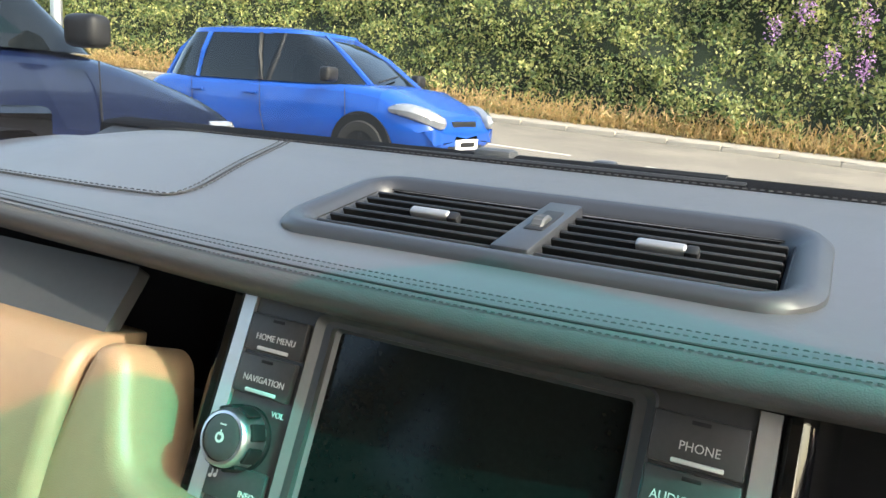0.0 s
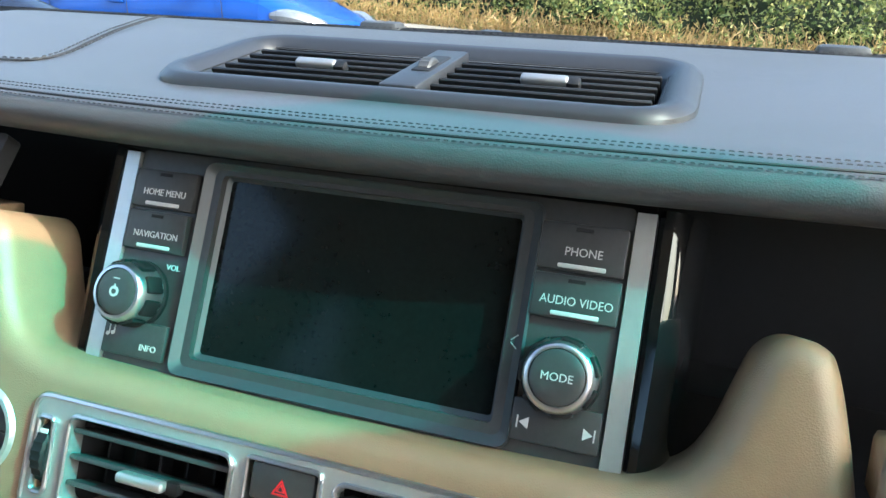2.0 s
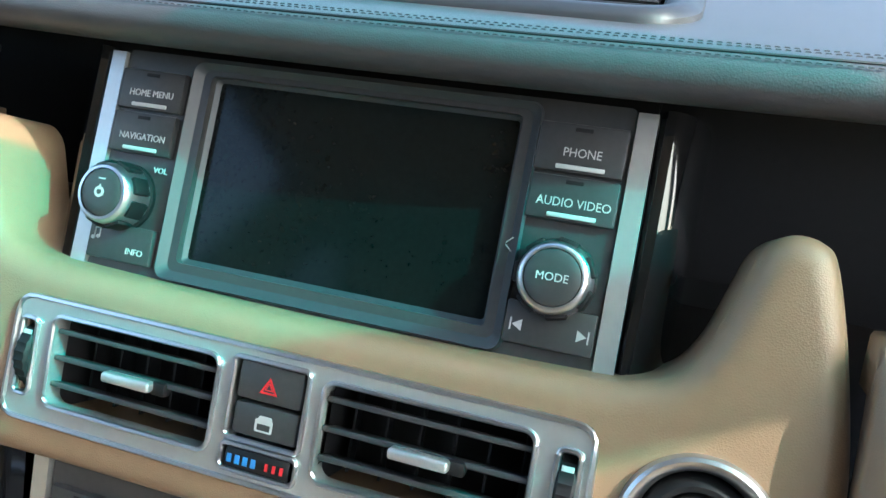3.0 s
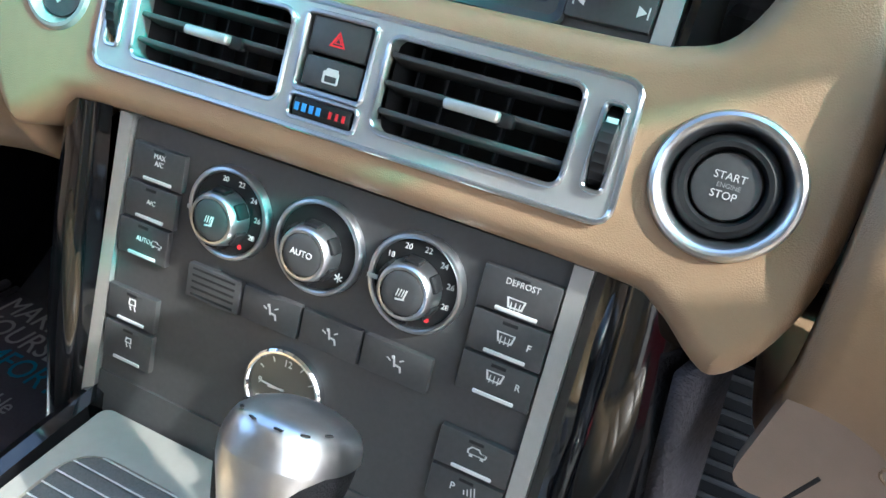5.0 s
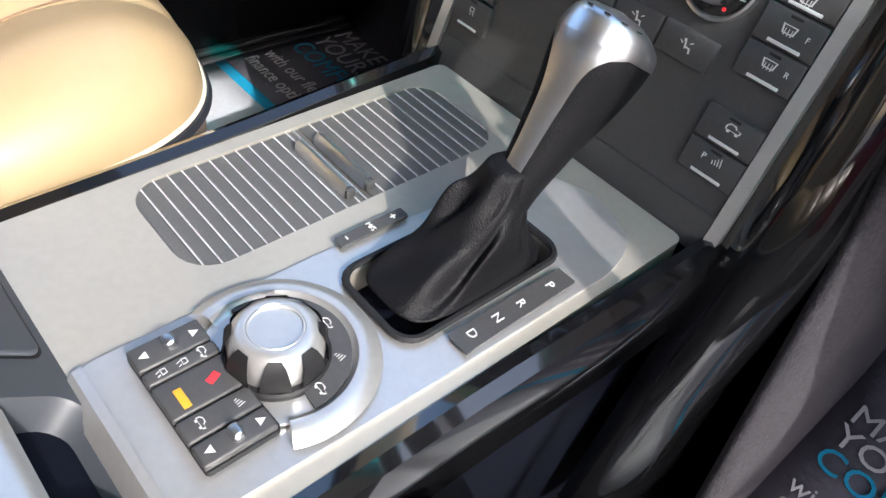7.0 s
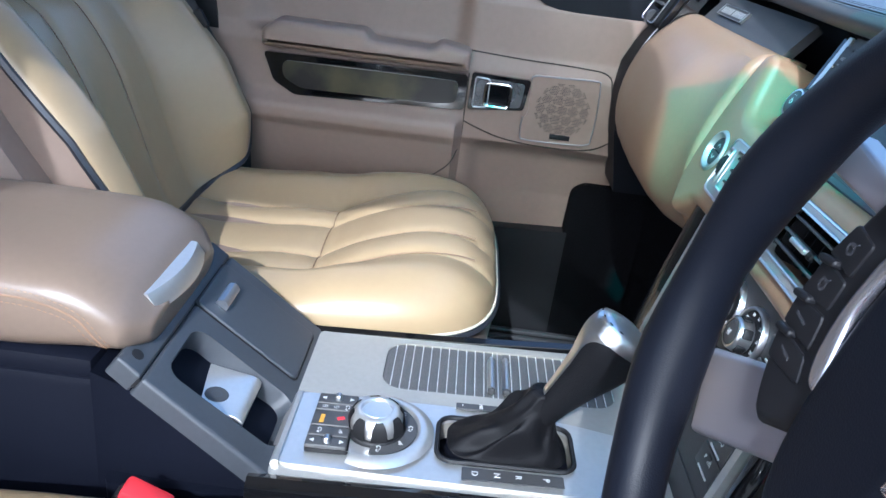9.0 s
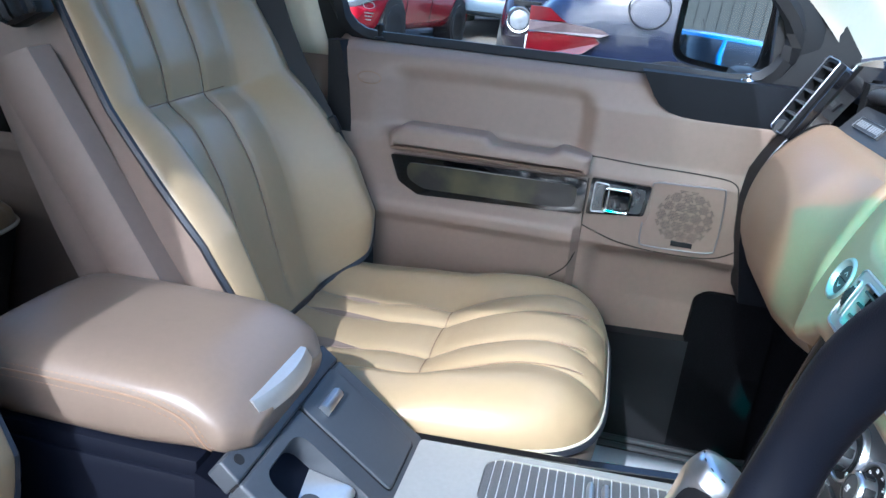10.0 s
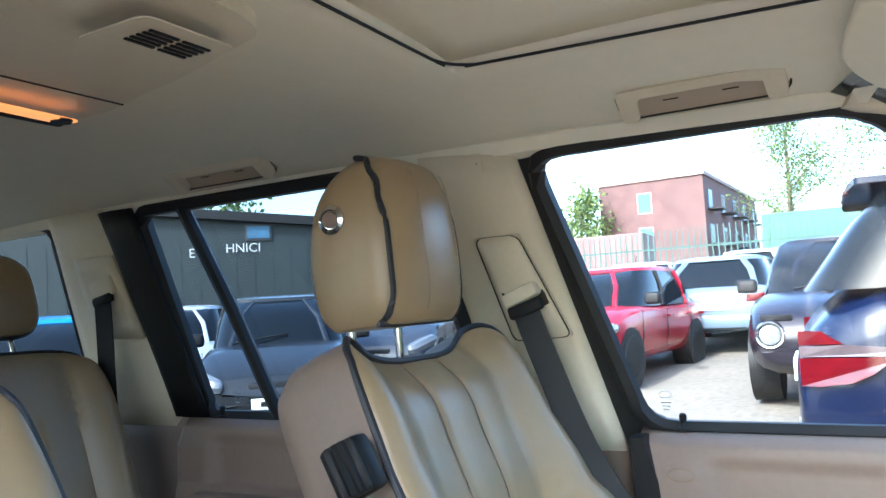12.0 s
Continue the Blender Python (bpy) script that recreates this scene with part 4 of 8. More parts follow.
part("thumbwheel", lathe([(0.0, -0.0042), (0.0125, -0.0042), (0.0138, -0.003), (0.0138, 0.003), (0.0125, 0.0042), (0, 0.0042)], FT @ pose(0.001, 0.0, -0.004, 0, 90, 0), 44, wobble=22, depth=0.05), GREY, tv, "ribbed grey thumbwheel")

# tan fascia that carries the middle vents
half = [(0.0, 0.047), (0.13, 0.049), (0.155, 0.0515), (0.172, 0.058), (0.183, 0.074), (0.191, 0.098), (0.197, 0.114), (0.207, 0.1215), (0.219, 0.120), (0.226, 0.110), (0.236, 0.07), (0.243, 0.02), (0.2385, -0.033), (0.2265, -0.064), (0.212, -0.080), (0.200, -0.077), (0.178, -0.0595), (0.15, -0.0535), (0.0, -0.052)]
loop = smooth_loop(half + [(-x, y) for x, y in half[-2:0:-1]], 4)
vent_hole = rounded(-0.142, -0.0255, 0.142, 0.0255, 0.01)
ring_holes = [[(sx * 0.1905 + 0.0300 * math.cos(a), -0.0005 + 0.0300 * math.sin(a)) for a in span(0, 2 * math.pi, 40)[:-1]] for sx in (1,)]
ring_holes += [[(-0.1855 + 0.022 * math.cos(a), 0.0045 + 0.022 * math.sin(a)) for a in span(0, 2 * math.pi, 36)[:-1]]]
part("centre_fascia", rolled(loop, 0.013, -0.06, FV, (vent_hole, *ring_holes)), TAN, dash, "tan grained leather centre panel")

vents = thing("centre_vents", (0, 0.71, 1.065), "satin silver framed pair of centre air vents", "air vent")
bez = corner_round([(-0.1495, -0.031), (0.1495, -0.031), (0.147, 0.0315), (-0.147, 0.0315)], 0.009)
v1 = rounded(-0.124, -0.0215, -0.027, 0.0245, 0.006)
v2 = rounded(0.027, -0.0215, 0.124, 0.0245, 0.006)
w1 = rounded(-0.143, -0.0185, -0.1335, 0.0205, 0.003)
w2 = rounded(0.1335, -0.0185, 0.143, 0.0205, 0.003)
hz = rounded(-0.0195, -0.0115, 0.0195, 0.0265, 0.003)
th = rounded(-0.0195, -0.0262, 0.0195, -0.0142, 0.003)
part("bezel", slab(bez, -0.008, 0.004, FV, 0.002, (v1, v2, w1, w2, hz, th)), SILVER, vents, "satin silver frame")
for hole_ in (v1, v2, hz, th, w1, w2):
    part("bezel_lip", tube([tuple(FV @ Vector((x, y, 0.0034))) for x, y in hole_], 0.0013, 6, closed=True), SATIN, vents, "bright bevelled lip")
part("bezel_edge", tube([tuple(FV @ Vector((x, y, 0.0022))) for x, y in bez], 0.0015, 6, closed=True), SATIN, vents, "bright bevelled edge")
part("back_plate", box((0.29, 0.058, 0.004), FV @ pose(0, 0, -0.046)), HOLLOW, vents)
for y in (-0.027, 0.03):
    part("duct_wall", box((0.29, 0.002, 0.05), FV @ pose(0, y, -0.024)), HOLLOW, vents)
for s in (-1, 1):
    for x in (s * 0.026, s * 0.1255):
        part("duct_wall", box((0.002, 0.058, 0.045), FV @ pose(x, 0, -0.026)), HOLLOW, vents)
    for i in range(3):
        part("slat", box((0.096, 0.0028, 0.017), FV @ pose(s * 0.0755, 0.0145 - 0.0135 * i, -0.008, -12), 0.0009), GREY, vents)
    for i in range(6):
        part("cross_vane", box((0.0012, 0.044, 0.014), FV @ pose(s * (0.034 + 0.0165 * i), 0.001, -0.026, 0, 10)), BLACK, vents)
    part("slider", box((0.028, 0.0052, 0.0075), FV @ pose(s * 0.0755, 0.001, 0.003), 0.0018, 3), SILVER, vents, "satin silver slider")
    part("slider_stem", box((0.009, 0.007, 0.007), FV @ pose(s * 0.0755 + 0.016, 0.0005, -0.001), 0.002), BLACK, vents)
    W = FV @ pose(s * 0.13825, 0.001, -0.0105, 0, 90, 0)
    part("thumbwheel", lathe([(0, -0.0042), (0.0175, -0.0042), (0.0188, -0.003), (0.0188, 0.003), (0.0175, 0.0042), (0, 0.0042)], W, 52, wobble=26, depth=0.04), BLACK, vents, "ribbed black thumbwheel")
    for k in range(3):
        part("wheel_mark", box((0.0052, 0.0035, 0.0006), FV @ pose(s * 0.13825, 0.0125 - 0.0095 * k, 0.0062 - 0.002 * abs(k - 1)), 0.0002), PRINT, vents)
BLUE, RED = mat("blue_dye", (0.05, 0.25, 0.6), 0.5), mat("red_dye", (0.6, 0.02, 0.03), 0.5)
part("temperature_wheel", lathe([(0, -0.0165), (0.0095, -0.0165), (0.0105, -0.015), (0.0105, 0.015), (0.0095, 0.0165), (0, 0.0165)], FV @ pose(0, -0.0202, -0.0055, 0, 90, 0), 44, wobble=28, depth=0.04), BLACK, vents, "ribbed black temperature wheel")
for k in range(4):
    part("wheel_mark", box((0.0024, 0.004, 0.0004), FV @ pose(-0.0135 + 0.0042 * k, -0.0203, 0.0051)), BLUE, vents)
for k in range(3):
    part("wheel_mark", box((0.0016, 0.0035, 0.0004), FV @ pose(0.006 + 0.0038 * k, -0.0203, 0.0051)), RED, vents)
part("hazard_button", box((0.0335, 0.0178, 0.014), FV @ pose(0, 0.0163, -0.004), 0.0018), BUTTON, vents, "black hazard light button")
part("lock_button", box((0.0335, 0.0155, 0.014), FV @ pose(0, -0.0018, -0.0045), 0.0018), BUTTON, vents, "black door lock button")


def outline_ring(pts, w, m, material, parent, name, h=0.0003):
    """A thin raised line round a polygon."""
    cx, cy = sum(p[0] for p in pts) / len(pts), sum(p[1] for p in pts) / len(pts)
    inner = []
    for x, y in pts:
        d = math.hypot(x - cx, y - cy)
        k = (d - w) / d
        inner.append((cx + (x - cx) * k, cy + (y - cy) * k))
    return part(name, slab(pts, 0, h, m, 0, (inner,)), material, parent, smooth=False)


tri = [(0.0052 * math.sin(radians(a)), 0.0052 * math.cos(radians(a)) - 0.001) for a in (0, 240, 120)]
REDLINE = mat("red_print", (0.75, 0.03, 0.04), 0.5)
outline_ring(tri, 0.0016, at(FV, 0, 0.0155, 0.0032), REDLINE, vents, "hazard_triangle")
outline_ring([(x * 0.5, y * 0.5) for x, y in tri], 0.0008, at(FV, 0, 0.0153, 0.0032), REDLINE, vents, "hazard_triangle")
outline_ring(rounded(-0.0045, -0.003, 0.0045, 0.003, 0.0008, 2), 0.0012, at(FV, 0, -0.003, 0.0027), PRINT, vents, "door_symbol")
part("door_symbol", slab([(-0.0045, -0.0002), (-0.0025, 0.0035), (0.0035, 0.0035), (0.0045, -0.0002)], 0, 0.0003, at(FV, 0, -0.002, 0.0027)), PRINT, vents, smooth=False)

# starter button and the seat heater roundel
start = thing("start_button", (0.19, 0.71, 1.065), "round black start stop button in a satin silver ring", "push button")
S = at(FV, 0.1905, -0.0005)
part("ring", lathe([(0.0228, -0.010), (0.0231, -0.006), (0.0242, -0.0015), (0.0258, 0.0018), (0.0272, 0.0034), (0.0290, 0.0038), (0.0306, 0.0030), (0.0316, 0.0008), (0.0318, -0.002)], S, 64), SATIN, start, "satin chrome dish ring")
part("collar", lathe([(0.0152, -0.014), (0.0154, -0.003), (0.0166, 0.0006), (0.0188, 0.0008), (0.0212, -0.0012), (0.0230, -0.009)], S, 56), BLACK, start, "black rubber collar")
part("cap", lathe([(0, -0.0015), (0.011, -0.0016), (0.0138, -0.002), (0.0148, -0.004), (0.0148, -0.012)][::-1], S, 40), BUTTON, start, "black push cap")
lettering("START", 0.0046, at(S, 0.0005, 0.0042, -0.0014), PRINT, start)
lettering("ENGINE", 0.0028, at(S, 0.001, 0.0002, -0.0014), mat("worn_print", (0.25, 0.25, 0.25), 0.5), start)
lettering("STOP", 0.0046, at(S, 0, -0.0038, -0.0014), PRINT, start)
heat = thing("glovebox_button", (-0.186, 0.71, 1.07), "round silver roundel with two black rocker buttons", "push button")
R = at(FV, -0.1855, 0.0045)
part("ring", lathe([(0.0165, -0.008), (0.0185, -0.001), (0.021, 0.0025), (0.0232, 0.0022), (0.0248, 0.0)], R, 44), SILVER, heat, "satin silver ring")
for sgn in (1, -1):
    arc = [(0.0162 * math.cos(a), sgn * (0.0007 + 0.0158 * math.sin(a))) for a in span(0, math.pi, 16)]
    part("rocker", slab(arc if sgn > 0 else arc[::-1], -0.008, -0.0012, R, 0.001), BUTTON, heat)
    part("arrow", slab([(-0.004, sgn * 0.006), (0, sgn * 0.0095), (0.004, sgn * 0.006), (0.004, sgn * 0.0048), (0, sgn * 0.0082), (-0.004, sgn * 0.0048)][::sgn], -0.0012, -0.0008, R), PRINT, heat, smooth=False)


# ---- upper panel with the screen ----
def button(parent, m, x0, y0, x1, y1, label, text="", size=0.0048, led=True, led_up=0.0024, material=None, h=0.003, squeeze=0.92, text_y=None):
    """A rectangular push button with its status bar and print."""
    w, t = x1 - x0 - 0.0008, y1 - y0 - 0.0008
    M = at(m, (x0 + x1) / 2, (y0 + y1) / 2)
    b = part("button", box((w, t, 0.012), M @ pose(0, 0, h - 0.006), 0.0011), material or BUTTON, parent, label)
    if led:
        part("status_bar", box((w * 0.55, 0.0021, 0.0012), M @ pose(0.001, -t / 2 + led_up, h + 0.0003), 0.0005), PRINT, b, "pale status bar")
    if led:
        part("recess_mark", box((w * 0.2, 0.0018, 0.0006), M @ pose(0, t / 2 - 0.0028, h), 0.0002), HOLLOW, b)
    if text:
        lettering(text, size, M @ pose(0.001, -t * 0.1 if text_y is None else text_y, h), PRINT, b, squeeze=squeeze)
    return b


unit = thing("screen_unit", (0, 0.77, 1.1), "dark dashboard screen unit with buttons and two rotary knobs", "infotainment unit")
frame_out = rounded(-0.138, -0.0625, 0.138, 0.0605, 0.003)
glass_hole = rounded(-0.0835, -0.0495, 0.0865, 0.0515, 0.003)
part("panel", slab(frame_out, -0.03, 0.0, FU, 0.001, (glass_hole,)), BUTTON, unit, "dark graphite panel")
# sloped surround of the glass
inner = rounded(-0.0812, -0.0468, 0.0842, 0.0497, 0.002)
outer = rounded(-0.0925, -0.0590, 0.0955, 0.0572, 0.006)
b = bmesh.new()
ra, rb = [b.verts.new((*p, -0.0075)) for p in inner], [b.verts.new((*p, 0.0032)) for p in outer]
rc = [b.verts.new((p[0] * 1.01, p[1] * 1.015, 0.0)) for p in outer]
for p, q in ((ra, rb), (rb, rc)):
    for i in range(len(p)):
        b.faces.new((p[i], p[(i + 1) % len(p)], q[(i + 1) % len(p)], q[i]))
b.transform(FU)
part("surround", b, SLATEC, unit, "dark sloping surround")
part("screen", box((0.172, 0.104, 0.003), FU @ pose(0.0015, 0.0015, -0.0095)), SCREEN, unit, "dusty black switched-off display glass")
for s in (-1, 1):
    strip = [(s * 0.1385, -0.062), (s * 0.148, -0.062), (s * 0.1475, 0.0585), (s * 0.1385, 0.0585)]
    part("side_strip", slab(strip[::s], -0.02, 0.0022, FU, 0.001), SILVER, unit, "satin silver strip")
button(unit, FU, -0.1375, 0.0275, -0.0965, 0.050, "dark button", "HOME MENU", 0.0052)
button(unit, FU, -0.1375, 0.0035, -0.0975, 0.0265, "dark button", "NAVIGATION", 0.0052)
button(unit, FU, 0.0955, 0.0265, 0.137, 0.050, "dark button", "PHONE", 0.0058)
button(unit, FU, 0.0955, 0.0042, 0.137, 0.0257, "dark button", "AUDIO VIDEO", 0.0058)
button(unit, FU, -0.138, -0.0555, -0.097, -0.035, "dark button", "", led=False)
button(unit, FU, 0.0955, -0.054, 0.1375, -0.0337, "dark button", "", led=False)
lettering("INFO", 0.0048, at(FU, -0.107, -0.049, 0.0031), PRINT, unit)
lettering("VOL", 0.0045, at(FU, -0.103, -0.0035, 0.0002), PRINT, unit)


def skip_mark(x, y, sgn):
    part("skip_symbol", slab([(x - sgn * 0.0022, y), (x + sgn * 0.0022, y - 0.0027), (x + sgn * 0.0022, y + 0.0027)][::sgn], 0.003, 0.0034, FU), PRINT, unit, smooth=False)
    part("skip_symbol", box((0.0007, 0.0056, 0.0004), at(FU, x - sgn * 0.003, y, 0.0032)), PRINT, unit, smooth=False)


skip_mark(0.102, -0.045, 1)
skip_mark(0.1315, -0.045, -1)
part("note_symbol", box((0.0006, 0.0052, 0.0004), at(FU, -0.1335, -0.042, 0.0032)), PRINT, unit, smooth=False)
part("note_symbol", box((0.0006, 0.0052, 0.0004), at(FU, -0.1303, -0.0412, 0.0032)), PRINT, unit, smooth=False)
part("note_symbol", box((0.0038, 0.0009, 0.0004), at(FU, -0.1319, -0.0389, 0.0032, 14)), PRINT, unit, smooth=False)
for x, y in ((-0.1345, -0.0447), (-0.1313, -0.0438)):
    part("note_symbol", lathe([(0, 0.003), (0.0011, 0.003), (0.0011, 0.0034), (0, 0.0034)], at(FU, x, y), 12), PRINT, unit, smooth=False)
for sg in (1, -1):
    part("scroll_arrow", tube([(0.0925 + d, (-0.0075 if sg > 0 else -0.0115) + sg * e, 0.0004) for d, e in ((-0.003, -0.0015), (0, 0.0012), (0.003, -0.0015))], 0.0003, 5, m=FU), PRINT, unit)


def knob(parent, m, r, h, label, base_r=None, lobes=8, cap=None):
    """A rotary knob: dark foot, silver lobed grip, black cap."""
    k = part("knob", lathe([(0, 0), (base_r or r * 1.22, 0), ((base_r or r * 1.22), 0.0022), (r * 1.1, 0.003), (r * 1.05, 0.004)], m, 48), BLACK, parent, label)
    part("grip", lathe([(r * 1.12, 0.002), (r * 1.13, 0.005), (r * 1.06, h * 0.72), (r * 1.02, h * 0.86), (r * 0.94, h * 0.93), (r * 0.84, h * 0.94)], m, 56), SATIN, k, "satin silver grip")
    for i in range(lobes):
        a = 360 * (i + 0.5) / lobes
        part("grip_inset", box((0.0032, r * 0.62, h * 0.52), m @ pose(0, 0, 0, 0, 0, a) @ pose(r * 1.085, 0, h * 0.46, 0, -4, 0), 0.0011), BLACK, k)
    part("cap", lathe([(0, h * 0.985), (r * 0.5, h * 0.98), (r * 0.72, h * 0.96), (r * 0.82, h * 0.91), (r * 0.85, h * 0.8)][::-1], m, 40), BUTTON, k, "black cap")
    return k


vol = knob(unit, at(FU, -0.121, -0.0205), 0.0152, 0.021, "volume knob with silver grip")
part("power_symbol", ring_mesh(0.0021, 0.0027, 0.0208, 0.0212, at(FU, -0.121, -0.0205), 20), PRINT, vol, smooth=False)
part("power_symbol", box((0.0006, 0.003, 0.0003), at(FU, -0.121, -0.018, 0.0211)), PRINT, vol, smooth=False)
part("power_mark", box((0.004, 0.0007, 0.0003), at(FU, -0.121, -0.0135, 0.0207)), PRINT, vol, smooth=False)
mode = knob(unit, at(FU, 0.1155, -0.0215), 0.0155, 0.0155, "mode knob with silver grip", 0.0185, 7)
lettering("MODE", 0.0052, at(FU, 0.1155, -0.0215, 0.0156), PRINT, mode)
# dark recesses and glossy side cheeks beside the unit
for s in (-1, 1):
    cheek = [FU @ Vector((s * 0.149, -0.075, -0.03)), FU @ Vector((s * 0.149, 0.062, -0.03))]
    sec = lambda y, k: [tuple(FU @ Vector((s * (0.1485 + 0.024 * k * c), y, -0.035 + 0.036 * e))) for c, e in ((0, 0), (0, 0.85), (0.1, 0.97), (0.28, 1.0), (0.5, 0.9), (0.72, 0.68), (0.88, 0.35), (0.98, -0.1), (1.02, -0.7))]
    part("side_cheek", loft([sec(y, k) for y, k in ((-0.085, 0.6), (-0.06, 0.85), (0.0, 1), (0.05, 1), (0.061, 1))], closed=False), GLOSS, unit, "piano black cheek")

# ---- lower panel with the climate controls ----
hvac = thing("climate_panel", (0, 0.68, 0.9), "dark climate control panel with three knobs, clock and rows of buttons", "control panel")
part("panel", slab(corner_round([(-0.1375, -0.099), (0.139, -0.099), (0.139, 0.098), (-0.1265, 0.098)], 0.004), -0.03, 0.0, FL, 0.001), BUTTON, hvac, "dark graphite panel")
part("lower_step", slab([(-0.1370, -0.1), (0.1385, -0.1), (0.1385, -0.0715), (-0.1355, -0.0715)], -0.02, 0.0028, FL, 0.0022), BUTTON, hvac)
for s in (-1, 1):
    lean_ = 0.0 if s > 0 else 0.0115
    strip = [(s * 0.139, -0.099), (s * 0.1485, -0.099), (s * (0.1485 - lean_), 0.098), (s * (0.139 - lean_), 0.098)]
    part("side_strip", slab(strip[::s], -0.02, 0.003, FL, 0.001), SILVER, hvac, "satin silver strip")
ICON = 0.0042
for y0, y1, tx, x0 in ((0.0618, 0.0848, "MAX\nA/C", -0.1248), (0.0380, 0.0612, "A/C", -0.1275), (0.0140, 0.0374, "AUTO", -0.1302)):
    button(hvac, FL, x0, y0, x0 + 0.0385, y1, "dark button", tx, 0.0042, text_y=0.0035 if "\n" in tx else 0.001)
for y0, y1 in ((-0.031, -0.0078), (-0.0585, -0.0325)):
    button(hvac, FL, -0.1335, y0, -0.0945, y1, "dark button")
for y0, y1, tx in ((0.0625, 0.0855, "DEFROST"), (0.0392, 0.0620, ""), (0.0160, 0.0386, "")):
    button(hvac, FL, 0.0972, y0, 0.1382, y1, "dark button", tx, 0.0046, text_y=0.006)
for y0, y1 in ((-0.029, -0.0062), (-0.0525, -0.0298)):
    button(hvac, FL, 0.096, y0, 0.1385, y1, "dark button")
for x0, x1 in ((-0.0362, 0.0028), (0.0035, 0.0416), (0.0424, 0.084)):
    button(hvac, FL, x0, 0.0042, x1, 0.0255, "dark button", led=False)
lettering("F", 0.005, at(FL, 0.1295, 0.0505, 0.0031), PRINT, hvac)
lettering("R", 0.005, at(FL, 0.1295, 0.0285, 0.0031), PRINT, hvac)
lettering("P", 0.006, at(FL, 0.1105, -0.0385, 0.0031), PRINT, hvac)


def icon(cx, cy, kind, parent=hvac, m=FL, k=1.0):
    """Small white symbols built from bars."""
    def bar(x, y, w, h, a=0):
        part("symbol", box((w * k, h * k, 0.0003), at(m, cx + x * k, cy + y * k, 0.0031, a)), PRINT, parent, smooth=False)
    if kind == "screen":
        outline_ring([(-0.005 * k, 0.003 * k), (-0.0038 * k, -0.0022 * k), (0.0038 * k, -0.0022 * k), (0.005 * k, 0.003 * k)][::-1], 0.0011 * k, at(m, cx, cy, 0.003), PRINT, parent, "symbol")
        for i in (-1, 0, 1):
            bar(0.0022 * i, -0.0012, 0.0005, 0.0042)
    elif kind == "person":
        bar(-0.0012, 0.0032, 0.0018, 0.0018, 20)
        bar(0.0, 0.0, 0.0012, 0.0048, 12)
        bar(0.002, -0.0012, 0.0034, 0.0011, -8)
        bar(0.0042, -0.0028, 0.0011, 0.0036, 14)
        bar(-0.0036, 0.0012, 0.003, 0.0007, -30)
        bar(0.0042, 0.0026, 0.0028, 0.0007, 30)
    elif kind == "vehicle":
        outline_ring([(-0.0055 * k, -0.0015 * k), (0.005 * k, -0.0015 * k), (0.0056 * k, 0.0008 * k), (0.0022 * k, 0.001 * k), (0.0008 * k, 0.003 * k), (-0.0036 * k, 0.003 * k), (-0.0056 * k, 0.0008 * k)], 0.0009 * k, at(m, cx, cy, 0.003), PRINT, parent, "symbol")
        bar(-0.0032, -0.0022, 0.002, 0.0014), bar(0.003, -0.0022, 0.002, 0.0014)
    elif kind == "waves":
        for i in range(4):
            bar(-0.003 + 0.0019 * i, -0.0012 + 0.0006 * i, 0.0006, 0.0026 + 0.0011 * i, 12)
    elif kind == "seat":
        for i in range(3):
            bar(-0.0018 + 0.0016 * i, 0.0008, 0.0005, 0.0042, -14)
        bar(0.0028, 0.0006, 0.0009, 0.0052, -14), bar(0.0002, -0.0028, 0.0052, 0.0009, 10)
    elif kind == "skid":
        outline_ring([(-0.003 * k, -0.001 * k), (0.003 * k, -0.001 * k), (0.0024 * k, 0.0032 * k), (-0.0024 * k, 0.0032 * k)], 0.001 * k, at(m, cx, cy, 0.003), PRINT, parent, "symbol")
        bar(-0.0012, -0.003, 0.0007, 0.003, 25), bar(0.0022, -0.003, 0.0007, 0.003, 25)


icon(0.1175, 0.0695, "screen"), icon(0.117, 0.051, "screen"), icon(0.117, 0.0292, "screen")
icon(-0.1, 0.0265, "vehicle", k=0.75), icon(-0.113, -0.0165, "skid"), icon(-0.113, -0.0425, "skid", k=0.85)
for x in (-0.0165, 0.0226, 0.063):
    icon(x, 0.0155, "person", k=0.95)
icon(0.119, -0.0148, "vehicle"), icon(0.1205, -0.038, "waves")
for y in (0.0812, 0.0572, 0.0342, -0.0105, -0.0355):
    part("indicator", box((0.008, 0.0014, 0.0003), at(FL, -0.1095, y, 0.003)), GREY, hvac, smooth=False)
for x in (-0.0165, 0.0226, 0.063):
    part("indicator", box((0.01, 0.0014, 0.0003), at(FL, x, 0.023, 0.003)), GREY, hvac, smooth=False)
grille = part("speaker_grille", box((0.038, 0.0212, 0.01), at(FL, -0.0565, 0.0145, -0.0018), 0.0012), BUTTON, hvac, "slotted black grille")
for i in range(5):
    part("slot", box((0.03, 0.0013, 0.0012), at(FL, -0.0565, 0.0065 + 0.004 * i, 0.0028)), HOLLOW, grille, smooth=False)
DIALX = (-0.0537, 0.0054, 0.0642)
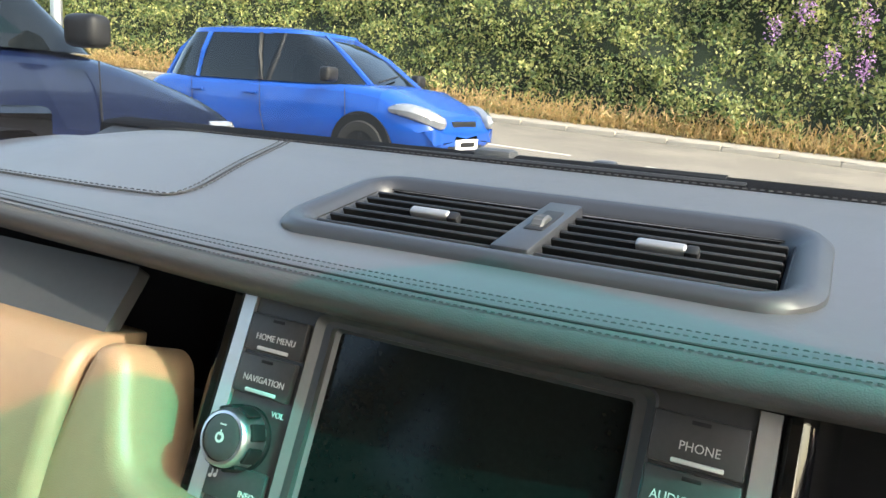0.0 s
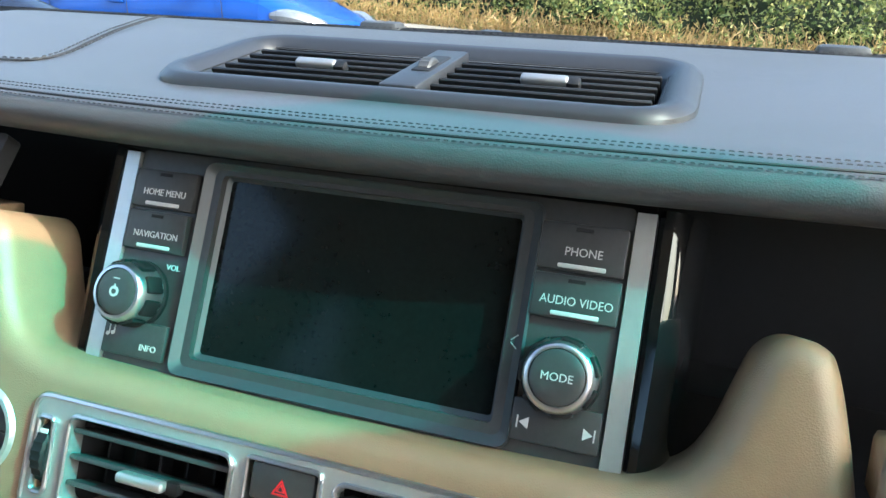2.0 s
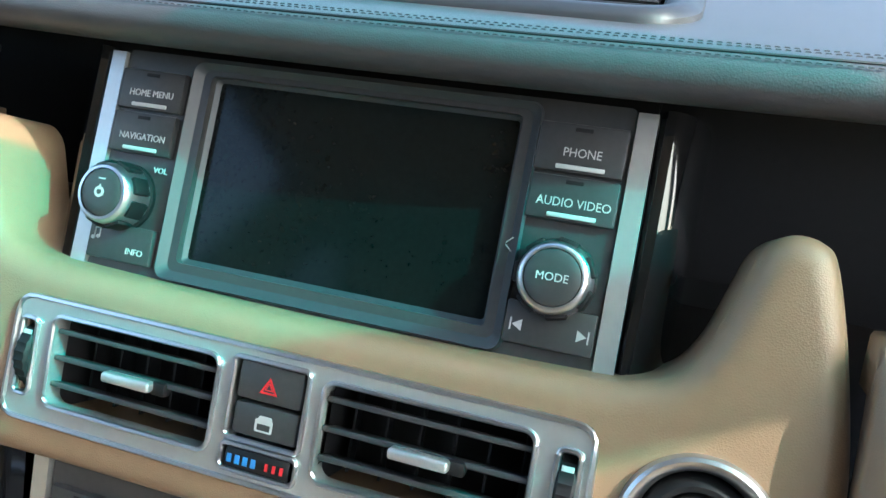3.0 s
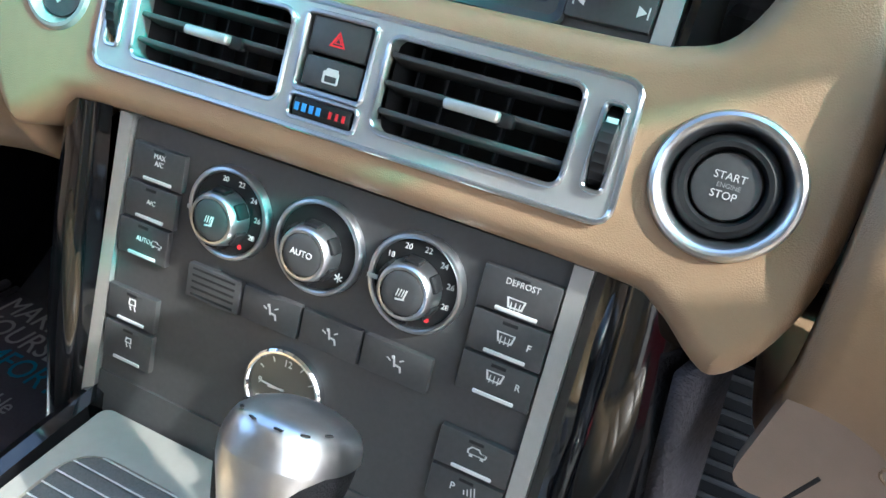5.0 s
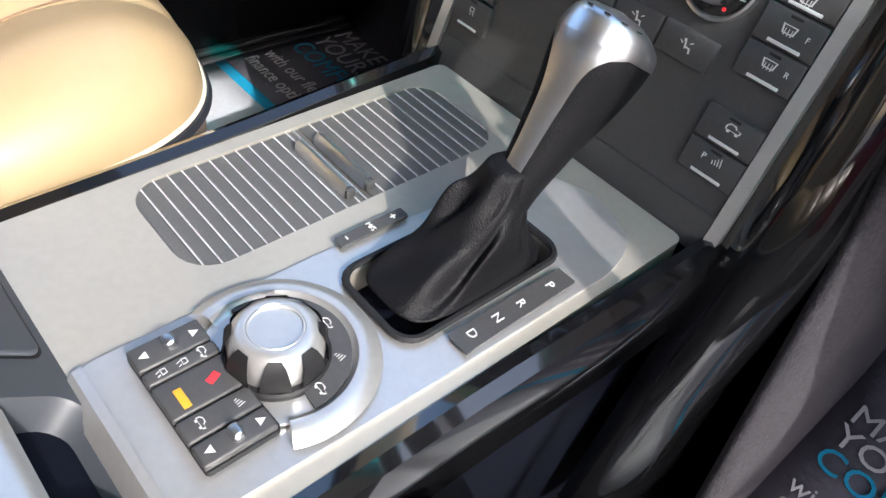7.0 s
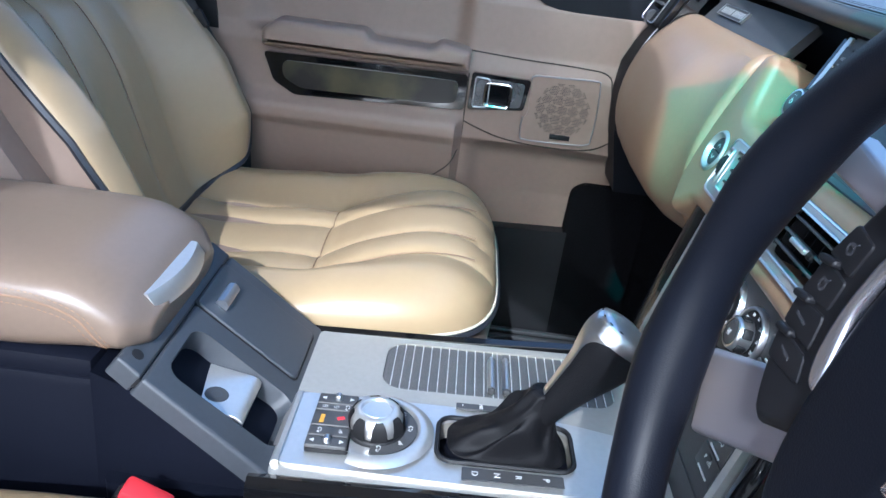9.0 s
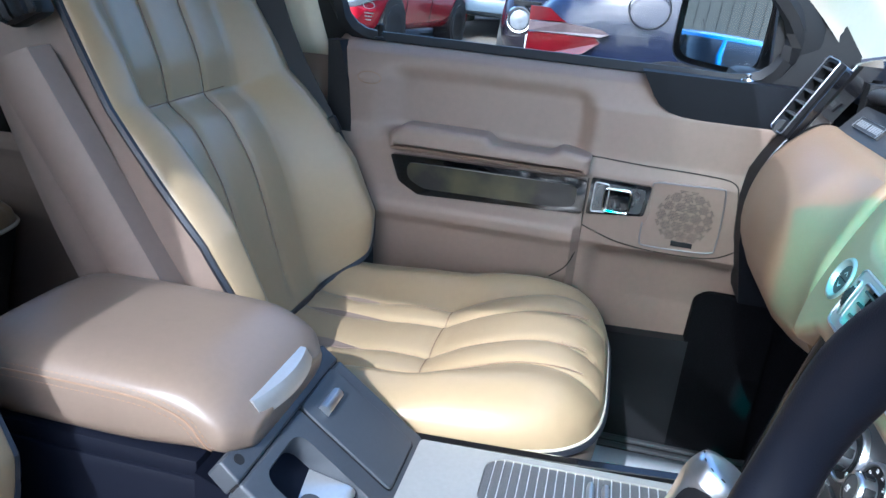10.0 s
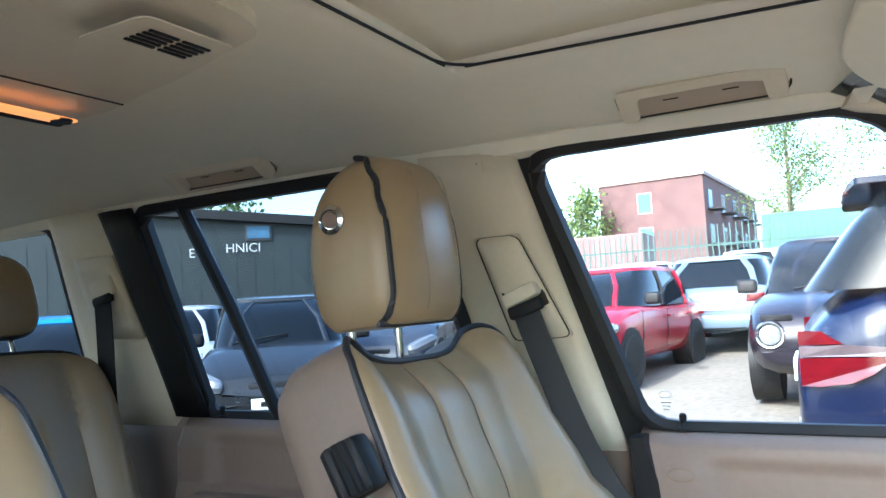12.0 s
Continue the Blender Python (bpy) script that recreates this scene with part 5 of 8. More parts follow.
for i, dx in enumerate(DIALX):
    D = at(FL, dx, 0.0613)
    dial = part("dial", lathe([(0.0, 0.0022), (0.0238, 0.0022), (0.0238, -0.004)][::-1], D, 48), BLACK, hvac, "round black dial")
    part("dial_ring", lathe([(0.0234, 0.002), (0.0238, 0.0040), (0.0248, 0.0046), (0.0262, 0.0042), (0.0270, 0.0025), (0.0272, -0.002)], D, 64), SATIN, dial, "satin chrome ring")
    K = D @ pose(0, -0.0012, 0.002)
    kn = knob(hvac, K, 0.0142, 0.0165, "temperature knob" if i != 1 else "fan knob", 0.0155, 6)
    if i != 1:
        nums = ("20", "22", "24", "26", "28") if i == 0 else ("18", "20", "22", "24", "26", "28")
        for j, tx in enumerate(nums):
            a = radians(104 - 33 * j) if i == 0 else radians(146 - 33 * j)
            lettering(tx, 0.0043, at(D, 0.0196 * math.cos(a), 0.0196 * math.sin(a), 0.0024), PRINT, dial)
        part("dial_dot", lathe([(0, 0.0022), (0.0014, 0.0022), (0.0014, 0.0026), (0, 0.0026)], at(D, 0.0196 * math.cos(radians(-58)), 0.0196 * math.sin(radians(-58))), 14), REDLINE, dial)
        part("pointer", box((0.006, 0.0022, 0.001), at(D, -0.0232, -0.003, 0.0046)), PRINT, dial)
        icon(dx, 0.0602, "seat", kn, FL @ pose(0, 0, 0.0161), 0.95)
    else:
        lettering("AUTO", 0.0048, K @ pose(0, 0.001, 0.0163), PRINT, kn)
        for a in range(0, 360, 60):
            part("fan_symbol", box((0.0007, 0.0024, 0.0003), at(D, 0.0155, -0.0125, 0.0024) @ pose(0, 0, 0, 0, 0, a) @ pose(0, 0.0014, 0)), PRINT, dial, smooth=False)
clock = part("clock", lathe([(0, 0.0012), (0.0226, 0.0012), (0.0226, -0.004)][::-1], at(FL, 0.0, -0.029), 48), mat("clock_face", (0.09, 0.085, 0.07), 0.3), hvac, "round analogue clock")
part("clock_ring", ring_mesh(0.0225, 0.0258, -0.002, 0.005, at(FL, 0.0, -0.029), 56), CHROME, clock, "chrome ring")
for a, tx in ((0, "12"), (90, "3"), (180, "6"), (270, "9")):
    lettering(tx, 0.0058, at(FL, 0.0165 * math.sin(radians(a)), -0.029 + 0.0165 * math.cos(radians(a)), 0.0014), PRINT, clock)
for a in range(12):
    if a % 3:
        part("tick", box((0.0006, 0.003, 0.0003), at(FL, 0, -0.029, 0.0014) @ pose(0, 0, 0, 0, 0, 30 * a) @ pose(0, 0.0190, 0)), PRINT, clock, smooth=False)
part("hour_hand", box((0.0012, 0.011, 0.0004), at(FL, 0, -0.029, 0.002) @ pose(0, 0, 0, 0, 0, 96) @ pose(0, 0.005, 0)), PRINT, clock, smooth=False)
part("minute_hand", box((0.0009, 0.015, 0.0004), at(FL, 0, -0.029, 0.0025) @ pose(0, 0, 0, 0, 0, 88) @ pose(0, 0.007, 0)), PRINT, clock, smooth=False)

# glossy cheeks beside the lower panel, running down to the tunnel
for s in (-1, 1):
    def cheek(v, k):
        o = FL @ Vector((0, v, 0))
        return [(s * 0.149, o.y + 0.004, o.z), (s * (0.160 + 0.008 * k), o.y - 0.003, o.z), (s * (0.176 + 0.018 * k), o.y + 0.008, o.z), (s * (0.188 + 0.022 * k), o.y + 0.045, o.z), (s * (0.190 + 0.022 * k), o.y + 0.12, o.z)]
    part("side_cheek", loft([smooth_loop(cheek(v, k), 5, False) for v, k in ((-0.36, 0.2), (-0.22, 0.3), (-0.12, 0.7), (-0.05, 1), (0.02, 1), (0.08, 0.8), (0.098, 0.7))], closed=False), GLOSS, hvac, "piano black cheek")

# tan panels either side of the middle
glove = thing("glovebox", (-0.44, 0.75, 1.0), "closed tan leather glovebox with a dark upper lid", "glovebox")


def glove_fn(x, j):
    y, z = GLOVEP[int(j)]
    return (x, y + 0.006 * ease((-x - 0.50) / 0.10) + 0.028 * ease((x + 0.36) / 0.10) * ease((1.155 - z) / 0.04), z)


GLOVEP = [(0.80, 1.146), (0.772, 1.152), (0.764, 1.1545), (0.758, 1.153), (0.738, 1.138), (0.712, 1.112), (0.697, 1.075), (0.690, 1.035), (0.693, 0.995), (0.71, 0.96), (0.745, 0.935), (0.83, 0.915), (0.95, 0.91)]
for s in (-1, 1):
    owner = glove if s < 0 else thing("driver_lower_panel", (0.44, 0.75, 0.95), "tan leather panel under the steering column", "dashboard panel")
    xs = span(-0.604 if s < 0 else -0.66, -0.232 if s < 0 else -0.2415, 16)
    sheet(lambda x, j: (s * -glove_fn(x, j)[0], glove_fn(x, j)[1] - (0.03 if s > 0 else 0), glove_fn(x, j)[2] - (0.0 if s < 0 else 0.008)), xs, list(range(len(GLOVEP))), "panel", TAN, owner, "tan leather panel", subsurf=1, thick=0.02 if s > 0 else -0.02)
LF = mframe((0, 0.7835, 1.182), (0, 0.037, 0.046))
part("upper_lid", slab(corner_round([(-0.585, -0.030), (-0.246, -0.030), (-0.246, 0.036), (-0.585, 0.036)], 0.004), -0.012, 0.0, LF, 0.0015), GREY, glove, "dark grey upper lid")
part("lid_gap", box((0.35, 0.004, 0.01), LF @ pose(-0.42, -0.033, -0.006)), HOLLOW, glove)
part("badge", slab(rounded(-0.540, 0.001, -0.432, 0.019, 0.0015), -0.001, 0.003, LF, 0.0012), BUTTON, glove, "small dark badge")
outline_ring(rounded(-0.540, 0.001, -0.432, 0.019, 0.0015), 0.0012, LF @ pose(0, 0, 0.0029), SATIN, glove, "badge_edge", 0.0006)
for k in range(10):
    part("badge_bar", box((0.0056, 0.0095, 0.0006), LF @ pose(-0.5275 + 0.0092 * k + (0.004 if k > 4 else 0), 0.010, 0.0031)), SILVER, glove, smooth=False)
kp = bpy.data.objects["driver_lower_panel"]
part("knee_panel", slab(corner_round([(0.232, -0.04), (0.64, -0.04), (0.64, 0.06), (0.252, 0.06)], 0.012), -0.01, 0.004, mframe((0, 0.693, 0.975), (0, 0.1, 1)), 0.004), BEIGE, kp, "pinkish beige knee panel")
part("panel_slot", box((0.026, 0.0016, 0.0012), mframe((0.258, 0.683, 0.952), (0, 0.1, 1)) @ pose(0, 0, 0.004, 0, 0, 62)), BLACK, kp, smooth=False)
part("panel_badge", tube([tuple(mframe((0.296, 0.684, 0.978), (0, 0.1, 1)) @ Vector((0.014 * math.cos(a), 0.006 * math.sin(a), 0.005))) for a in span(0, 2 * math.pi, 24)[:-1]], 0.0008, 5, closed=True), TANSTITCH, kp)
part("recess", box((1.3, 0.02, 0.14), pose(0, 0.88, 1.17)), BLACK, dash)
part("underside", box((1.36, 0.25, 0.05), pose(0, 1.0, 0.98), 0.01), BLACK, dash)
part("core", box((0.46, 0.2, 0.36), pose(0, 0.93, 0.93)), BLACK, dash)


# ---- centre console ----
con = thing("centre_console", (0, 0.4, 0.5), "centre console with satin metal top, roller lids and piano black rails", "centre console")
top_out = corner_round([(-0.121, -0.155), (0.128, -0.155), (0.128, 0.208), (-0.124, 0.208)], 0.008)
lid_hole = rounded(-0.111, -0.073, -0.020, 0.178, 0.024, 6)
shift_hole = rounded(0.029, -0.008, 0.094, 0.120, 0.014, 5)
part("top_plate", slab(top_out, -0.02, 0.0, FC, 0.002, (lid_hole, shift_hole)), PLATE, con, "warm satin metal plate")
# raised selector plate round the gear lever
plate = corner_round([(0.0060, -0.152), (0.114, -0.152), (0.119, 0.0), (0.121, 0.140), (0.110, 0.172), (0.066, 0.187), (0.030, 0.174), (0.016, 0.120), (0.0065, 0.0)], 0.012, 5)
part("selector_plate", slab(plate, -0.002, 0.0045, FC, 0.004, (shift_hole,)), BRIGHT, con, "brushed bright metal plate")
body = corner_round([(-0.134, -0.30), (0.134, -0.30), (0.134, 0.23), (-0.134, 0.23)], 0.01)
part("body", slab(body, -0.33, -0.02, FC, 0.004), NAVY, con, "dark navy console sides")
for s in (-1, 1):
    in_ = 0.007 if s < 0 else 0.0
    rail = [(s * (0.131 - in_), -0.17, -0.006), (s * (0.133 - in_), 0.0, -0.004), (s * (0.138 - in_), 0.12, -0.002), (s * (0.142 - in_), 0.235, 0.0)]
    sec = [[tuple(FC @ Vector((x + s * dx, y, z + dz))) for dx, dz in ((-0.004, 0.004), (0.004, 0.0065), (0.012, 0.002), (0.016, -0.012), (0.014, -0.06), (0.002, -0.075), (-0.004, -0.07))] for x, y, z in smooth_loop(rail, 4, False)]
    part("gloss_rail", loft(sec), GLOSS, con, "piano black side rail")
part("lid_well", box((0.098, 0.26, 0.004), at(FC, -0.0655, 0.0525, -0.018)), BLACK, con)
lidthing = part("roller_lid", box((0.0905, 0.125, 0.003), at(FC, -0.0655, -0.0105, -0.006)), LIDM, con, "ribbed dark roller lid")
lidthing2 = part("roller_lid", box((0.0905, 0.1245, 0.003), at(FC, -0.0655, 0.1155, -0.006)), LIDM, con, "ribbed dark roller lid")
RIB = mat("bright_lid_ribs", (0.8, 0.79, 0.76), 0.4, 0.5, vary=0.2, scale=60)
ribm = bpy.data.meshes.new("rib")
bb = box((0.0895, 0.0086, 0.0026), FC, 0.001)
bb.transform(Matrix.Translation(-FC.translation))
bb.to_mesh(ribm)
bb.free()
ribm.materials.append(LIDM)
ribl = bpy.data.meshes.new("rib_line")
bb = box((0.0895, 0.0008, 0.0008), FC)
bb.transform(Matrix.Translation(-FC.translation))
bb.to_mesh(ribl)
bb.free()
ribl.materials.append(RIB)
for i in range(25):
    y = -0.0680 + 0.0100 * i
    if abs(y - 0.0525) < 0.004:
        continue
    for nm, me, dz in (("rib", ribm, -0.0042), ("rib_line", ribl, -0.003)):
        o = new(nm, me)
        o.parent = lidthing if y < 0.0525 else lidthing2
        o.location = at(FC, -0.0655, y + (0.0050 if nm == "rib_line" else 0), dz).translation
for y, owner in ((0.0445, lidthing), (0.0605, lidthing2)):
    sg = 1 if y > 0.0525 else -1
    wedge = [[tuple(at(FC, x, y).to_3x3() @ Vector((0, dy * k, dz * k)) + at(FC, x, y, -0.003).translation) for dy, dz in ((-0.0042, 0), (-0.0036, 0.006), (-0.001, 0.0092), (0.0018, 0.0088), (0.0042, 0.004), (0.0044, 0))] for x, k in ((-0.090, 0.8), (-0.088, 1.0), (-0.034, 1.0), (-0.0305, 0.92))]
    part("lid_handle", loft(wedge), SATIN, owner, "polished bar handle")
    part("handle_end", box((0.004, 0.0075, 0.0075), at(FC, -0.0288, y, 0.0006), 0.0018), GREY, owner)
part("lid_split", box((0.0905, 0.0012, 0.002), at(FC, -0.0655, 0.0525, -0.0035)), SILVER, con)

# gate letters
part("gate_strip", slab(corner_round([(0.1005, 0.016), (0.1175, 0.016), (0.1165, 0.024), (0.1155, 0.108), (0.1015, 0.108)], 0.001), 0.004, 0.0056, FC, 0.0005), BUTTON, con, "black strip with gear letters")
for tx, y in (("P", 0.092), ("R", 0.067), ("N", 0.0475), ("D", 0.0275)):
    lettering(tx, 0.0085, at(FC, 0.1085, y, 0.0057, 0), PRINT, con)
part("gate_strip", slab(corner_round([(0.004, 0.008), (0.0125, 0.008), (0.0125, 0.06), (0.004, 0.06)], 0.001), 0.003, 0.0056, FC, 0.0005), BUTTON, con, "black strip with shift marks")
lettering("+", 0.009, at(FC, 0.0082, 0.05, 0.0057, 0), PRINT, con)
lettering("M/S", 0.0052, at(FC, 0.0082, 0.033, 0.0057, 0), PRINT, con)
lettering("-", 0.011, at(FC, 0.0082, 0.0155, 0.0057, 0), PRINT, con)

# terrain dial and switches
TDX, TDY = 0.0595, -0.067


def half_lathe(profile, m, a0, a1, n=40):
    """Turns (radius, height) pairs through a part of a circle."""
    return loft([[(r * math.cos(a), r * math.sin(a), h) for r, h in profile] for a in span(radians(a0), radians(a1), n)], closed=False, m=m)


TD = at(FC, TDX, TDY)
dialbase = part("terrain_base", half_lathe([(0.038, 0.0050), (0.0405, 0.0062), (0.0425, 0.0092), (0.046, 0.0100), (0.050, 0.0084), (0.0535, 0.0058), (0.0555, 0.0042)], TD, -24, 204), BRIGHT, con, "bright raised rim round the dial")
part("dial_well", lathe([(0, 0.0050), (0.041, 0.0050), (0.041, 0.003)][::-1], TD, 48), BRIGHT, dialbase, "bright dial floor")
face_ = [(0.0392 * math.cos(a), 0.0392 * math.sin(a)) for a in span(radians(-4), radians(186), 40)] + [(-0.024, -0.001), (0.024, -0.001)]
part("dial_face", slab(face_, 0.003, 0.0082, TD, 0.0006), BUTTON, dialbase, "black dial face")
part("knob_foot", lathe([(0, 0.0095), (0.0272, 0.0095), (0.0284, 0.0080), (0.0284, 0.004)][::-1], TD, 48), BLACK, dialbase, "black foot ring")
knob_t = part("terrain_knob", lathe([(0.0238, 0.009), (0.0250, 0.011), (0.0250, 0.020), (0.0232, 0.0250), (0.0205, 0.0282), (0.0172, 0.0296), (0.0152, 0.0294), (0.0140, 0.0280), (0.0, 0.0276)], TD, 72), BRIGHT, con, "satin metal terrain knob")
for i in range(8):
    part("knob_inset", loft([[tuple(TD @ pose(0, 0, 0, 0, 0, 12 + 45 * i) @ Vector((rr, yy * k_, zz))) for yy in (-1, -0.5, 0, 0.5, 1)] for rr, zz, k_ in ((0.0262, 0.0092, 0.0078), (0.0266, 0.0120, 0.0080), (0.0262, 0.0200, 0.0070), (0.0238, 0.0258, 0.0052), (0.0214, 0.0284, 0.0034))], closed=False), BLACK, knob_t)
part("knob_ring", ring_mesh(0.0136, 0.0150, 0.026, 0.0296, TD, 40), SILVER, knob_t)
for a in (132, 92, 50, 10):
    icon(TDX + 0.0325 * math.cos(radians(a)), TDY + 0.0325 * math.sin(radians(a)), "vehicle" if a != 50 else "waves", dialbase, FC @ pose(0, 0, 0.0053), 0.75)
sw = part("switch_block", slab(corner_round([(0.0168, -0.1285), (0.099, -0.1285), (0.0985, -0.0885), (0.0165, -0.0905)], 0.003), 0.003, 0.0080, FC, 0.001), BLACK, con, "block of black switches")
AMBER = mat("amber_lens", (0.55, 0.28, 0.02), 0.4)
for k, (x, w) in enumerate(((0.0258, 0.0168), (0.0395, 0.0096), (0.0566, 0.0236), (0.0762, 0.0146), (0.0912, 0.0144))):
    part("switch", box((w - 0.0008, 0.0385, 0.006), at(FC, x, -0.1092, 0.0080), 0.0014, 3), BUTTON, sw)
    if k in (0, 4):
        part("toggle", box((0.0085, 0.0062, 0.008), at(FC, x, -0.1085, 0.0128) @ pose(0, 0, 0, 12), 0.0022, 3), SATIN, sw, "polished toggle")
        for sy, sg in ((-0.0132, -1), (0.0132, 1)):
            part("arrow_mark", slab([(x - 0.0024, -0.109 + sy - sg * 0.0015), (x + 0.0024, -0.109 + sy - sg * 0.0015), (x, -0.109 + sy + sg * 0.0028)][::sg], 0.0108, 0.0114, FC), PRINT, sw, smooth=False)
part("amber_mark", box((0.0042, 0.0125, 0.0006), at(FC, 0.0590, -0.1190, 0.0112, 0) @ pose(0, 0, 0, 0, 0, 90), 0.0002), AMBER, sw, smooth=False)
part("red_mark", box((0.0042, 0.0070, 0.0006), at(FC, 0.0566, -0.1015, 0.0112, 25), 0.0002), REDLINE, sw, smooth=False)
for x, y, kd in ((0.0395, -0.1195, "skid"), (0.0395, -0.1085, "skid"), (0.0395, -0.098, "vehicle"), (0.0762, -0.1185, "vehicle"), (0.0762, -0.0985, "waves")):
    icon(x, y, kd, sw, FC @ pose(0, 0, 0.0079), 0.7)

# gear lever
lever = thing("gear_lever", (0.062, 0.505, 0.82), "leather and chrome automatic gear lever with a gathered black gaiter", "gear lever")
LEATHER = mat("black_grained_leather", (0.006, 0.006, 0.007), 0.5, spec=0.12, vary=0.1, scale=20, grain=0.3, grain_scale=900, cells=True)
secs = []
for k in range(15):
    t = k / 14
    cx, cy = 0.0615 + 0.002 * t, 0.506 + 0.028 * t
    w, d = 0.0195 * (1 - t) ** 1.1 + 0.0125, 0.048 * (1 - t) ** 1.7 + 0.0135
    z = 0.822 + 0.072 * t ** 1.15
    sec = []
    for i, (x, y) in enumerate(superloop(-w, w, -d, d, 3.6 - 1.4 * t, 48)):
        a = 2 * math.pi * i / 48
        f = (math.sin(math.pi * t)) * (0.0020 * math.sin(3 * a + 5 * t) + 0.0022 * math.sin(7 * a - 9 * t) + 0.004 * noise.noise(Vector((x * 40, y * 40, t * 4))))
        sec.append((cx + x * (1 + f * 14), cy + y * (1 + f * 9), z + f * 1.2 + 0.006 * math.sin(math.pi * t) * math.sin(5 * a + 2)))
    secs.append(sec)
part("gaiter", loft(secs), LEATHER, lever, "gathered black leather gaiter", subsurf=2)
part("gaiter_frame", tube([tuple(at(FC, x, y, 0.0045).translation) for x, y in shift_hole], 0.0025, 6, closed=True), BLACK, lever)
A0, A1 = Vector((0.0675, 0.533, 0.868)), Vector((0.0665, 0.590, 0.9735))
axis = (A1 - A0).normalized()
sx = Vector((1, 0, 0))
fy = axis.cross(sx).normalized() * -1
ts = span(0, 0.88, 22) + [0.91, 0.94, 0.965, 0.985, 0.996, 1.0]
CAP = 21


def lever_point(t, a, grow):
    w = bend([(0, 0.0130), (0.3, 0.0165), (0.5, 0.0205), (0.7, 0.0250), (0.83, 0.0268), (0.91, 0.0248), (0.965, 0.0185), (0.99, 0.0105), (1, 0.001)], t) + grow
    d = bend([(0, 0.0140), (0.3, 0.0185), (0.5, 0.0240), (0.7, 0.0300), (0.83, 0.0318), (0.91, 0.0295), (0.965, 0.0220), (0.99, 0.0125), (1, 0.001)], t) + grow
    rear_d = bend([(0, 0.0140), (0.5, 0.0185), (0.8, 0.0265), (1, 0.024)], t)
    c = A0 + (A1 - A0) * t - fy * max(0.0, d - rear_d)
    ca, sa = math.copysign(abs(math.cos(a)) ** 0.9, math.cos(a)), math.copysign(abs(math.sin(a)) ** 0.9, math.sin(a))
    return c + sx * w * sa + fy * d * ca


def lever_edge(t):
    return bend([(0.0, 0.34), (0.14, 0.36), (0.5, 0.36), (0.68, 0.44), (0.78, 0.66), (0.84, 1.1), (0.88, 2.1)], t)


skin = [[lever_point(t, -lever_edge(t) + 2 * lever_edge(t) * k / 16, 0.0006) for k in range(17)] for t in ts[3:CAP + 1]]
spine = loft(skin, closed=False)
spine = loft([[lever_point(t, -lever_edge(ts[CAP]) + 2 * math.pi * k / 64, 0.0006) for k in range(64)] for t in ts[CAP:]], bm=spine)
part("chrome_spine", spine, SATIN, lever, "satin chrome spine and top with worn engraving")
skin = [[lever_point(t, lever_edge(t) + (2 * math.pi - 2 * lever_edge(t)) * k / 40, 0.0) for k in range(41)] for t in ts[:CAP + 1]]
part("grip", loft(skin, closed=False), LEATHER, lever, "dark leather grip")
part("grip_foot", loft([[lever_point(t, 2 * math.pi * k / 32, -0.0004) for k in range(32)] for t in ts[:6]]), LEATHER, lever)
for k in range(6):
    e = lever_point(0.962, -1.3 + 0.52 * k, 0.0008)
    part("engraving", box((0.0016, 0.0038, 0.0006), Matrix.Translation(e) @ (A1 - A0).to_track_quat("Z", "Y").to_matrix().to_4x4() @ pose(0, 0, 0, 0, 0, 30 * k), 0.0002), BLACK, lever)

# sloping rear part with ashtray, cubby and parking brake
FB = mframe((0, 0.237, 0.854), (0, 0.104, -0.0775))
rear = thing("console_rear", (0, 0.2, 0.6), "dark grey console block with ashtray lid and parking brake switch", "centre console")
cub = rounded(0.0195, -0.050, 0.0970, 0.0740, 0.016)
outl = corner_round([(-0.125, -0.062), (0.1235, -0.062), (0.1295, 0.086), (-0.125, 0.086)], 0.004)
part("top", rolled(outl, 0.004, -0.020, FB, (cub,)), SLATEC, rear, "slate grey soft plastic top")
part("rear_plate", rolled(corner_round([(-0.124, -0.089), (0.1195, -0.089), (0.1225, -0.0632), (-0.124, -0.0632)], 0.003), 0.003, -0.020, FB, ()), SLATEC, rear, "slate grey plate before the armrest")
part("plate_joint", box((0.244, 0.004, 0.012), FB @ pose(0, -0.0626, -0.009)), BLACK, rear)
part("plate_hole", lathe([(0, 0.0004), (0.0055, 0.0004), (0.0062, -0.004)][::-1], FB @ pose(0.102, -0.077, 0.0002), 24), HOLLOW, rear)
# cubby with sloping walls
well_ = [[tuple(FB @ Vector((x, y, z))) for x, y in rounded(0.0195 + g, -0.050 + g, 0.0970 - g, 0.0740 - g, 0.016)] for g, z in ((0.0, -0.0006), (0.0012, -0.004), (0.005, -0.030), (0.009, -0.040))]
part("cubby", loft(well_, cap=False), SLATEC, rear, "open slate grey cubby")
part("cubby_floor", slab(rounded(0.026, -0.043, 0.090, 0.067, 0.014), -0.044, -0.0395, FB), SLATEC, rear)
part("lid_joint", slab(rounded(-0.1022, -0.0652, -0.0070, 0.0672, 0.008), -0.004, 0.0006, FB), BLACK, rear)
part("ashtray_lid", rolled(rounded(-0.1004, -0.0634, -0.0088, 0.0654, 0.007), 0.0022, -0.004, FB @ pose(0, 0, 0.0030)), SLATEC, rear, "slate grey ashtray lid")
part("lid_catch", loft([[tuple(FB @ Vector((x, y, z))) for y, z in ((-0.0475, 0.002), (-0.0470, 0.0075), (-0.0435, 0.0105), (-0.0385, 0.0105), (-0.0345, 0.0080), (-0.0335, 0.002))] for x in (-0.0672, -0.0664, -0.0278, -0.0270)]), SATIN, rear, "polished lid catch")
